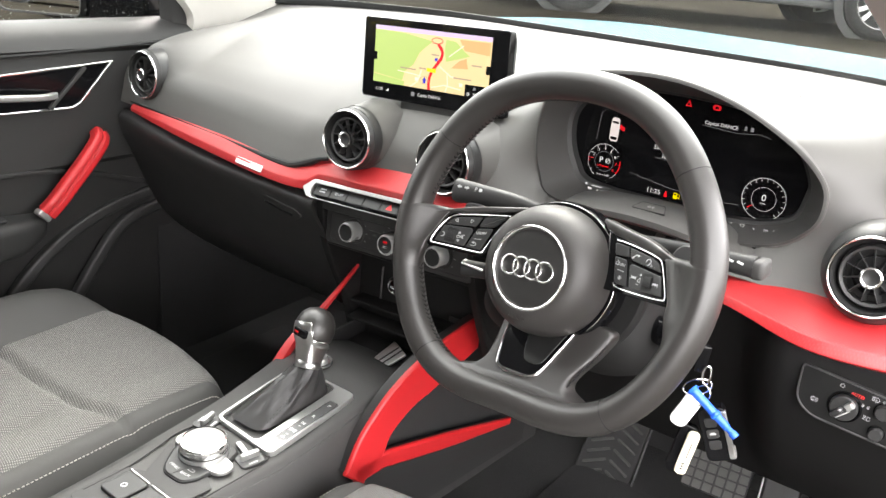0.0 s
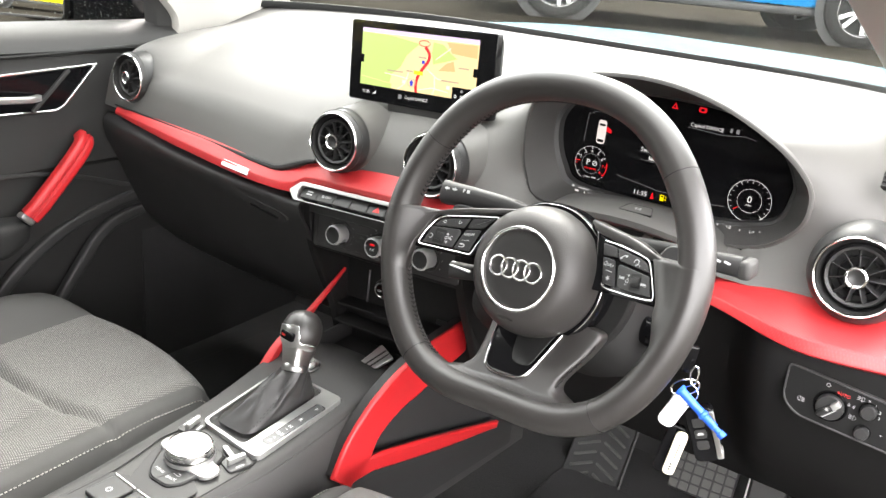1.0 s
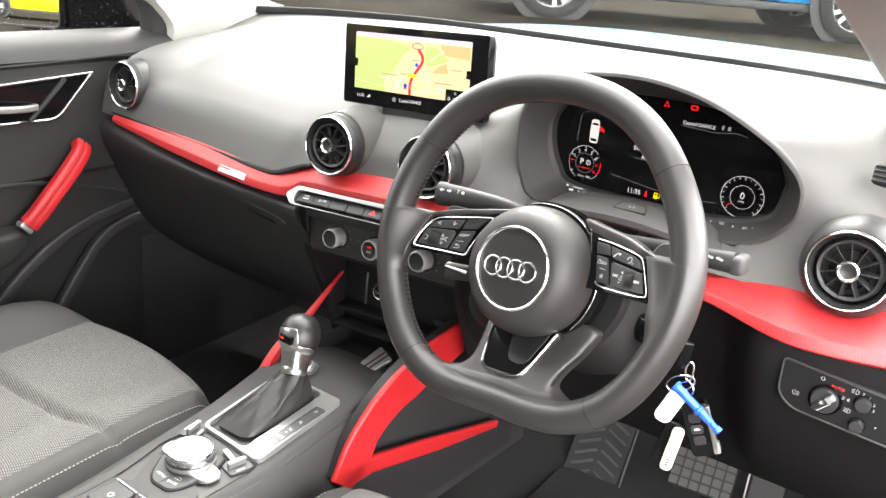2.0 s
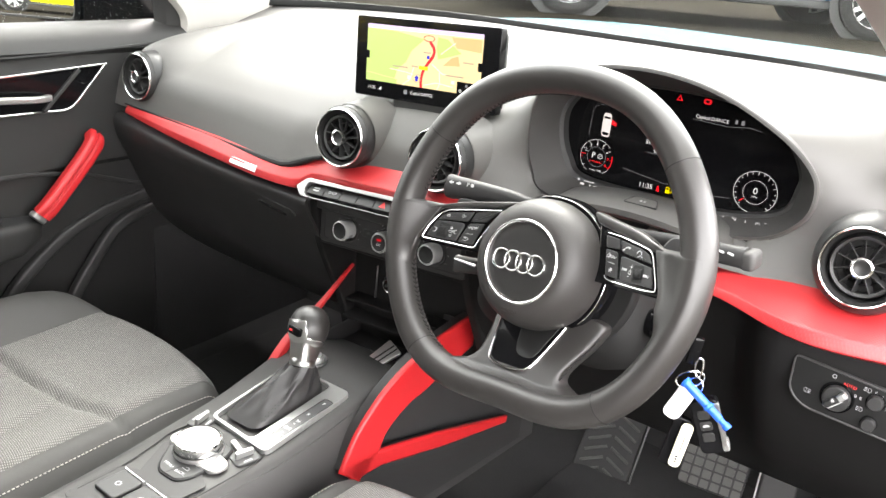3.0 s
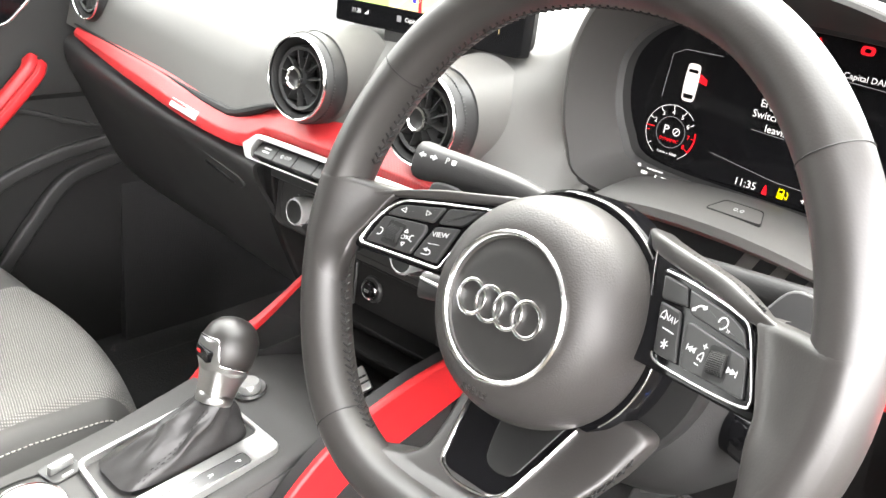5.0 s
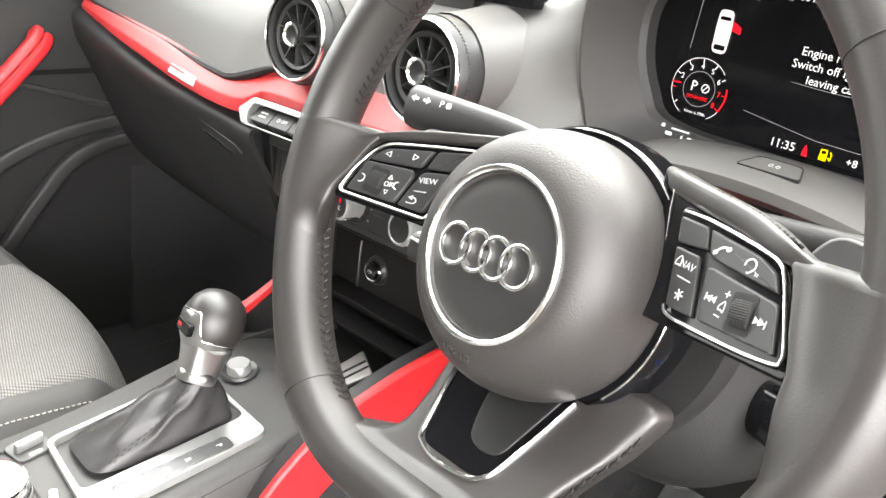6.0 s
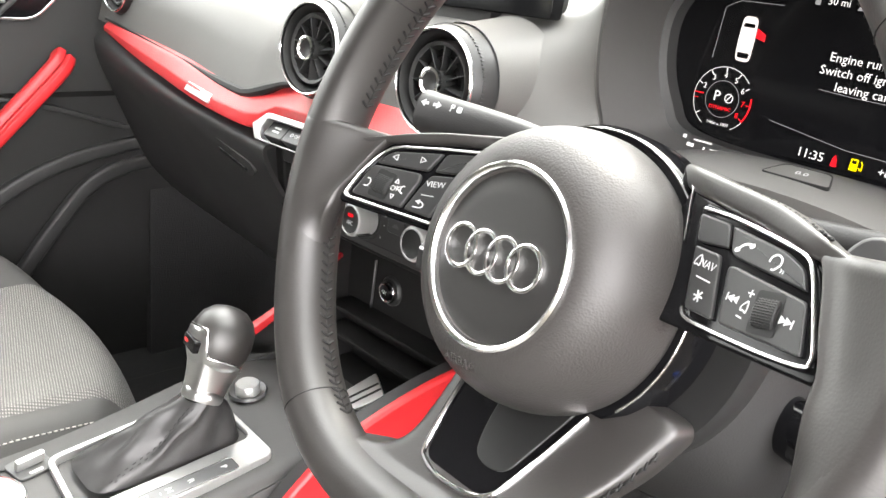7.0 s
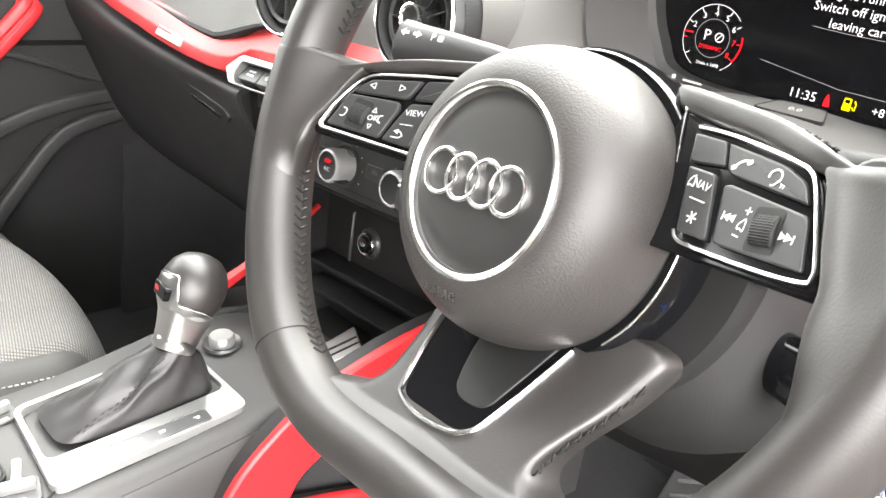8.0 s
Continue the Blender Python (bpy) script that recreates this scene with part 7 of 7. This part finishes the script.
for x, y, w in ((-0.040, -0.013, 0.030), (-0.012, -0.010, 0.012), (0.062, -0.017, 0.032), (0.010, 0.012, 0.014), (0.085, 0.004, 0.018)):
    map_plate([(x - w / 2, y - 0.0010), (x + w / 2, y - 0.0012), (x + w / 2, y + 0.0008), (x - w / 2, y + 0.0010)], GREYINK, 4, "map_name")
map_plate([(-0.004, -0.0135), (0.013, -0.014), (0.013, -0.0085), (-0.004, -0.008)], glow("map_label", (0.72, 0.78, 0.02), 1.0), 5, "map_label")
part("map_ring", sweep([MC @ Vector((-0.007 + 0.0085 * math.cos(a), -0.027 + 0.0058 * math.sin(a), 0.0011)) for a in [2 * math.pi * k / 24 for k in range(24)]], [(-0.0003, -0.0001), (0.0003, -0.0001), (0.0003, 0.0001), (-0.0003, 0.0001)], closed=True), GREYINK, mmi, smooth=False)
NAVY = glow("map_arrow_blue", (0.03, 0.03, 0.55), 1.0)
map_plate([(-0.0095, -0.0315), (-0.0045, -0.0315), (-0.0045, -0.027), (-0.0025, -0.027), (-0.007, -0.0225), (-0.0115, -0.027), (-0.0095, -0.027)], NAVY, 6, "position_arrow")
map_plate(rounded([(0.010, 0.003), (0.015, 0.003), (0.015, 0.008), (0.010, 0.008)], 0.0008, 2), NAVY, 6, "map_symbol")
for x, y in ((-0.022, -0.027), (0.060, -0.026)):
    map_plate([(x - 0.003, y - 0.0025), (x + 0.003, y - 0.0025), (x + 0.003, y + 0.0025), (x - 0.003, y + 0.0025)], ROAD, 4, "map_symbol")
BLACKPLATE = GLOSSBLACK
map_plate([(-0.108, -0.0463), (0.108, -0.0463), (0.108, -0.0405), (-0.108, -0.0395)], BLACKPLATE, 5, "status_bar")
map_plate([(0.068, -0.0463), (0.102, -0.0463), (0.102, -0.0235), (0.068, -0.0235)], BLACKPLATE, 6, "zoom_box")
for x, nm in ((-0.1055, "edge_tab"), (0.1055, "edge_tab")):
    map_plate(rounded([(x - 0.0035, -0.006), (x + 0.0035, -0.006), (x + 0.0035, 0.006), (x - 0.0035, 0.006)], 0.001, 2), BLACKPLATE, 5, nm)
for words, size, x, y in (("11:35", 0.0068, -0.094, -0.0500), ("Capital DANCE", 0.0066, 0.004, -0.0500), ("100", 0.0066, 0.087, -0.0370)):
    part("lettering", text_bm(words, size, MC @ pose(x, y, 0.0018), 0.0001), LIT, mmi, smooth=False)
part("symbol", slab(rrect(0.0065, 0.0065, 0.001, 2), 0, 0.0002, 0, MC @ pose(-0.027, -0.0500, 0.0012)), LITGREY, mmi, smooth=False)
part("symbol", slab([(-0.003, -0.002), (0.003, -0.002), (0.003, 0.003)], 0, 0.0002, 0, MC @ pose(-0.078, -0.0500, 0.0012)), LIT, mmi, smooth=False)
part("symbol", slab(rrect(0.010, 0.0008, 0.0002, 1), 0, 0.0002, 0, MC @ pose(0.086, -0.0412, 0.0016)), LIT, mmi, smooth=False)
part("symbol", slab(rrect(0.0045, 0.0045, 0.002, 3), 0, 0.0002, 0, MC @ pose(0.085, -0.0285, 0.0016)), LITGREY, mmi, smooth=False)
part("symbol", lathe([(0.0014, 0.0), (0.0020, 0.0002), (0.0024, 0.0)], 14, MC @ pose(0.0745, -0.0368, 0.0016)), LIT, mmi, smooth=False)
part("rear_cover", slab(rrect(0.262, 0.112, 0.01), -0.024, -0.012, 0.004, pose(0, 0, 0)), HARD, mmi)
part("stand", box(0.12, 0.05, 0.03, pose(0.0, -0.060, -0.020), 0.006, 2), HARD, mmi)

# ---- keys in the ignition ----
bunch = thing("key_bunch", pose(0.512, 0.10, 0.905), "bunch of car keys with blue, white and cream plastic tags", "keys", in_place=True)
part("key_head", box(0.013, 0.007, 0.034, pose(0.5055, 0.101, 0.930, 0, 6, 25), 0.003, 2), GLOSSBLACK, bunch, "black key head in the lock")
part("key_neck", box(0.030, 0.006, 0.008, pose(0.490, 0.103, 0.941, 0, 5, 15), 0.002, 2), KNOBMETAL, bunch)
part("shackle", sweep([Vector((0.5155 + 0.0042 * math.cos(a), 0.094 + 0.001 * math.sin(2 * a), 0.9155 + 0.0115 * math.sin(a))) for a in [2 * math.pi * k / 28 for k in range(28)]], disc(0.0011, 8), closed=True, up=(0, 1, 0)), CHROME, bunch, "polished shackle")
part("split_ring", sweep([Vector((0.5085 + 0.0135 * math.cos(a), 0.094 + 0.006 * math.cos(a), 0.8985 + 0.0100 * math.sin(a) + 0.004 * math.cos(a))) for a in [2 * math.pi * k / 32 for k in range(32)]], disc(0.0010, 8), closed=True, up=(0, 1, 0)), CHROME, bunch, "steel split ring")
part("wire_loop", sweep(curve3([(0.5165, 0.092, 0.9045), (0.5235, 0.090, 0.9010), (0.5245, 0.089, 0.8930), (0.5150, 0.089, 0.8800), (0.5075, 0.090, 0.8960)], 6, True), disc(0.0008, 8), closed=True, up=(0, 1, 0)), CHROME, bunch, "steel wire loop")
d = (Vector((0.5635, 0.078, 0.8665)) - Vector((0.5065, 0.084, 0.8990)))
L_ = d.length
zz = d.normalized()
xx = zz.orthogonal().normalized()
yy = zz.cross(xx)
BLM = Matrix(((xx.x, yy.x, zz.x, 0.5065), (xx.y, yy.y, zz.y, 0.084), (xx.z, yy.z, zz.z, 0.8990), (0, 0, 0, 1)))
part("blue_tag", lathe([(0.0, -0.001), (0.0062, -0.001), (0.0066, 0.002), (0.0050, 0.004), (0.0048, L_ * 0.50), (0.0060, L_ * 0.52), (0.0060, L_ * 0.56), (0.0045, L_ * 0.58), (0.0045, L_ * 0.80), (0.0034, L_ * 0.81), (0.0034, L_ * 0.90), (0.0046, L_ * 0.91), (0.0046, L_ * 1.0), (0.0, L_ * 1.0)], 22, BLM), BLUEPLASTIC, bunch, "blue plastic stick tag")


def hanging(name, x, z, tilt, w, l, t, r, y, material, label, yaw=18):
    m = facing(x, y, z, 0, 0, yaw) @ pose(0, 0, 0, 0, 0, tilt)
    return m, part(name, slab(rrect(w, l, r, 6), -t / 2, t / 2, 0.0012, m), material, bunch, label)


hanging("white_tag", 0.5045, 0.8720, -22, 0.0200, 0.050, 0.003, 0.0098, 0.088, WHITEPLASTIC, "blank white plastic tag")
m, fob = hanging("flip_key", 0.5370, 0.8480, 22, 0.0300, 0.066, 0.013, 0.008, 0.104, GLOSSBLACK, "black remote flip key")
part("key_blade", slab(rrect(0.0055, 0.054, 0.0015), 0.002, 0.0085, 0.001, m @ pose(0.0125, 0.002, 0)), KNOBMETAL, fob, "folded steel key blade")
part("blade_pivot", box(0.008, 0.012, 0.014, m @ pose(0.0125, -0.026, 0.0), 0.002, 2), SILVER, fob)
for v in (0.016, 0.002, -0.012):
    part("fob_button", slab(rrect(0.013, 0.011, 0.003), 0.0062, 0.0074, 0.0005, m @ pose(-0.003, v, 0)), BUTTON, fob)
part("symbol", slab(rounded([(-0.0035, -0.001), (0.0035, -0.001), (0.0035, 0.0005), (0.0015, 0.002), (-0.002, 0.002), (-0.0035, 0.0005)], 0.0005, 1), 0.0074, 0.0076, 0, m @ pose(-0.003, 0.002, 0)), WHITEPRINT, fob, smooth=False)
m, fob = hanging("spare_key", 0.5060, 0.8180, -9, 0.0200, 0.064, 0.008, 0.007, 0.094, GLOSSBLACK, "second black key")
m, tag = hanging("cream_tag", 0.5155, 0.8190, -8, 0.0135, 0.058, 0.003, 0.0066, 0.086, CREAMPLASTIC, "cream plastic tag with print")
part("printed_bar", slab(rrect(0.0012, 0.022, 0.0003, 1), 0.0015, 0.0017, 0, m @ pose(0.001, 0.004, 0)), BEZEL, tag, smooth=False)
for k in range(3):
    part("printed_bar", slab(rrect(0.0035, 0.0022, 0.0006, 1), 0.0015, 0.0017, 0, m @ pose(0.0, -0.014 - 0.0035 * k, 0)), BEZEL, tag, smooth=False)

# ---- pedals and footwell mats ----
def pedal(name, m, w, h, label, cols, rows_):
    ob = thing(name, m, label, "pedal")
    part("pad", slab(rounded([(-w / 2, -h / 2), (w / 2, -h / 2), (w / 2 * 1.06, h / 2), (-w / 2, h / 2)], 0.010, 4), -0.010, 0.0, 0.003), RUBBER, ob, "black rubber pedal pad")
    for i in range(cols):
        for j in range(rows_):
            part("grip_block", slab(rrect(w / cols * 0.80, h / rows_ * 0.80, 0.002, 2), -0.001, 0.0022, 0.0006, pose(-w / 2 + w / cols * (i + 0.5), -h / 2 + h / rows_ * (j + 0.5), 0)), GREYRUBBER, ob)
    part("arm", sweep(curve3([(0, 0, -0.01), (0, 0.06, -0.04), (0, 0.16, -0.02), (0, 0.25, 0.05)], 5), rrect(0.016, 0.008, 0.002, 2)), HARD, ob)
    return ob


pedal("brake_pedal", pose(0.443, 0.610, 0.475, 50, 0, 6), 0.112, 0.090, "black rubber brake pedal with a squared grip", 6, 5)
acc = thing("accelerator_pedal", pose(0.555, 0.60, 0.50, 66, 0, 4), "tall black accelerator pedal with a pale edge", "pedal")
part("pad", slab(rrect(0.060, 0.170, 0.012), -0.014, 0.0, 0.004), HARD, acc)
part("edge", sweep([(-0.031, -0.075, 0.001), (-0.033, 0.0, 0.001), (-0.031, 0.078, 0.001)], disc(0.0016, 8)), SILVER, acc, "pale silver edge")
rest = thing("footrest", pose(0.215, 0.70, 0.405, 30, 0, 8), "ribbed black rubber footrest beside the console", "footrest")
part("plate", slab(rrect(0.115, 0.30, 0.012), -0.02, 0.0, 0.004), RUBBER, rest)
for k in range(11):
    part("rib", box(0.048, 0.0055, 0.005, pose(-0.024, -0.128 + 0.0255 * k, 0.001, 0, 0, 28), 0.0015, 1), GREYRUBBER, rest)
    part("rib", box(0.048, 0.0055, 0.005, pose(0.026, -0.128 + 0.0255 * k, 0.001, 0, 0, -28), 0.0015, 1), GREYRUBBER, rest)
part("metal_edge", sweep([(0.064, -0.15, 0.002), (0.062, 0.0, 0.003), (0.060, 0.16, 0.002)], disc(0.0018, 8)), BEZEL, rest)
mat_ = thing("floor_mat", pose(0.40, 0.30, 0.352), "black carpet floor mat in the driver's footwell", "floor mat")
part("carpet_pad", slab(rrect(0.46, 0.62, 0.04), 0.0, 0.010, 0.004), CARPET, mat_)
mat_ = thing("floor_mat", pose(-0.45, 0.30, 0.352), "black carpet floor mat in the passenger's footwell", "floor mat")
part("carpet_pad", slab(rrect(0.46, 0.62, 0.04), 0.0, 0.010, 0.004), CARPET, mat_)

# ---- door mirror ----
mirror = thing("door_mirror", pose(-0.90, 0.36, 1.10), "black passenger door mirror beaded with rain", "mirror", in_place=True)
rows = []
for x, h0, h1, y0, y1 in ((-0.850, 1.10, 1.250, 0.345, 0.40), (-0.90, 1.082, 1.275, 0.325, 0.42), (-0.98, 1.072, 1.285, 0.302, 0.43), (-1.08, 1.072, 1.285, 0.300, 0.43), (-1.18, 1.074, 1.280, 0.302, 0.42), (-1.255, 1.088, 1.265, 0.308, 0.39), (-1.285, 1.12, 1.24, 0.315, 0.36)):
    rows.append([Vector((x, a, b)) for a, b in rounded([(y0, h0), (y1, h0 + 0.02), (y1, h1 - 0.03), (y0, h1)], 0.022, 4)])
part("housing", loft(rows, wrap_v=True, caps=True), GLOSSBLACK, mirror, "black mirror housing")
MG = facing(-1.122, 0.2680, 1.178, 2.8, 0, 12)
o = rounded([(-0.140, -0.092), (0.130, -0.078), (0.135, 0.088), (-0.120, 0.090)], [0.05, 0.02, 0.02, 0.04], 6)
part("mirror_glass", slab(grow(o, -0.004), -0.004, 0.002, 0.0008, MG), MIRRORGLASS, mirror, "mirror glass")
part("glass_rim", frame_ring(o, grow(o, -0.005), -0.075, 0.005, MG), HARD, mirror)
part("foot", box(0.09, 0.05, 0.03, pose(-0.875, 0.365, 1.105), 0.01, 2), HARD, mirror)
random.seed(4)
bm = bmesh.new()
for k in range(150):
    y, z = random.uniform(-0.1, 0.33), 1.118 + abs(random.gauss(0, 0.035))
    r = random.choice((0.0004, 0.0006, 0.0008, 0.0011))
    x = -0.8195 + (z - 1.10) * 0.195
    bmesh.ops.create_icosphere(bm, subdivisions=1, radius=r, matrix=Matrix.Translation((x, y, z)) @ Matrix.Diagonal((0.5, 1, 1.2, 1)))
solo("raindrops", bm, shade("water_drop", (0.42, 0.44, 0.45), 0.05), "raindrops on the side window", "raindrops", "stuff")


# ---- parked cars ----
def road_wheel(parent, m, r=0.33):
    tyre = part("wheel", lathe([(r * 0.66, -0.10), (r * 0.90, -0.105), (r, -0.085), (r * 1.0, 0.085), (r * 0.90, 0.105), (r * 0.70, 0.10), (r * 0.66, 0.09)], 44, m), TYRE, parent, "black road tyre")
    part("rim", lathe([(r * 0.66, -0.09), (r * 0.66, 0.085), (r * 0.695, 0.100), (r * 0.71, 0.098)], 44, m), ALLOY, tyre, "alloy wheel rim")
    part("brake_disc", lathe([(0.0, 0.0), (r * 0.5, 0.0), (r * 0.5, 0.012)], 28, m), KNOBMETAL, tyre)
    for k in range(5):
        for dv in (-0.16, 0.16):
            a = 2 * math.pi * k / 5 + dv
            p, q = Vector((0.05 * math.cos(a), 0.05 * math.sin(a), 0.085)), Vector((r * 0.68 * math.cos(a + dv * 0.3), r * 0.68 * math.sin(a + dv * 0.3), 0.075))
            part("spoke", sweep([m @ p, m @ q], rrect(0.034, 0.03, 0.008, 2), up=m.to_3x3() @ Vector((0, 0, 1))), ALLOY, tyre)
    part("hub_cap", lathe([(0.0, 0.098), (0.045, 0.096), (0.06, 0.085), (0.06, 0.05)], 24, m), ALLOY, tyre)


def parked_car(name, m, paint, label, base=2.60, group=""):
    """A small hatchback; x runs from rear to front axle, y to its left, z up from the ground."""
    car = thing(name, m, label, "car", group)
    side = [(-0.78, 0.30), (-0.80, 0.55), (-0.74, 0.85), (-0.66, 1.02), (-0.55, 1.30), (-0.30, 1.46), (0.40, 1.52), (1.10, 1.46), (1.75, 1.08), (2.35, 0.99), (2.95, 0.88), (3.30, 0.72), (3.36, 0.45), (3.28, 0.26)]
    rows = []
    for x, top in side:
        w = 0.90 * (1 - 0.10 * max(0, (x - 2.6) / 0.8) ** 2 - 0.06 * max(0, (-0.4 - x) / 0.4) ** 2)
        roof = max(0.0, (top - 1.0) / 0.5)
        rows.append((x, top, w, roof))
    grid = []
    for x, top, w, roof in rows:
        line = []
        for sgn in (-1, 1):
            pts = [(w * 0.96, min(0.30, top)), (w, min(0.40, top)), (w * 1.01, min(0.62, top)), (w * 0.985, min(0.86, top)), (w * 0.95, min(0.97, top)), (w * (0.95 - 0.18 * roof), top - 0.03 * (top > 0.4)), (w * (0.80 - 0.2 * roof), top)]
            pts = [Vector((x, sgn * a, b)) for a, b in pts]
            line += pts if sgn < 0 else pts[::-1]
        grid.append(line)
    part("body", loft(grid, caps=False, wrap_v=True), paint, car, "glossy painted body")
    for sgn in (-1, 1):
        part("side_glass", loft([[Vector((x, sgn * 0.885, 0.965)) for x in (-0.35, 0.5, 1.2, 1.70)], [Vector((x, sgn * 0.76, 1.37)) for x in (-0.25, 0.4, 0.95, 1.12)]]), CARGLASS, car, "dark side glass")
        part("sill", box(1.90, 0.05, 0.07, pose(base / 2, sgn * 0.85, 0.255), 0.02, 2), PLASTICTRIM, car, "black sill cladding")
        part("door_handle", box(0.16, 0.03, 0.025, pose(0.72, sgn * 0.925, 0.84), 0.008, 2), paint, car)
        for x in (0.55, 1.62):
            part("door_gap", box(0.006, 0.008, 0.62, pose(x, sgn * 0.912, 0.62), 0), DARK, car)
        for x in (0.0, base):
            part("wheel_arch", lathe([(0.34, -0.02), (0.40, -0.012), (0.41, 0.004), (0.34, 0.008)], 40, pose(x, sgn * 0.905, 0.34, -90 * sgn, 0, 0)), PLASTICTRIM, car, "black wheel arch")
            part("arch_shadow", lathe([(0.0, 0.0), (0.385, 0.0)], 40, pose(x, sgn * 0.908, 0.36, -90 * sgn, 0, 0)), DARK, car)
            road_wheel(car, pose(x, sgn * 0.845, 0.33, -90 * sgn, 0, 0))
        part("headlight", box(0.20, 0.30, 0.12, pose(3.20, sgn * 0.62, 0.72, 0, 0, sgn * -18), 0.03, 2), CARGLASS, car)
        part("tail_light", box(0.10, 0.22, 0.16, pose(-0.76, sgn * 0.70, 0.82), 0.03, 2), REDPRINT, car)
    return car


W1, W2 = Vector((-2.77, 5.90, 0.0)), Vector((-0.53, 7.21, 0.0))
ang = math.degrees(math.atan2(W2.y - W1.y, W2.x - W1.x))
d = (W2 - W1).normalized()
o = W1 + Vector((-d.y, d.x, 0)) * 0.95
parked_car("parked_car", pose(o.x, o.y, 0.795, 0, 0, ang), BLUEPAINT, "bright blue parked hatchback with silver alloy wheels", (W2 - W1).length)
parked_car("parked_car", pose(-17.4, -20.1, 0.0, 0, 0, -38), YELLOWPAINT, "bright yellow parked hatchback with alloy wheels", 2.6)
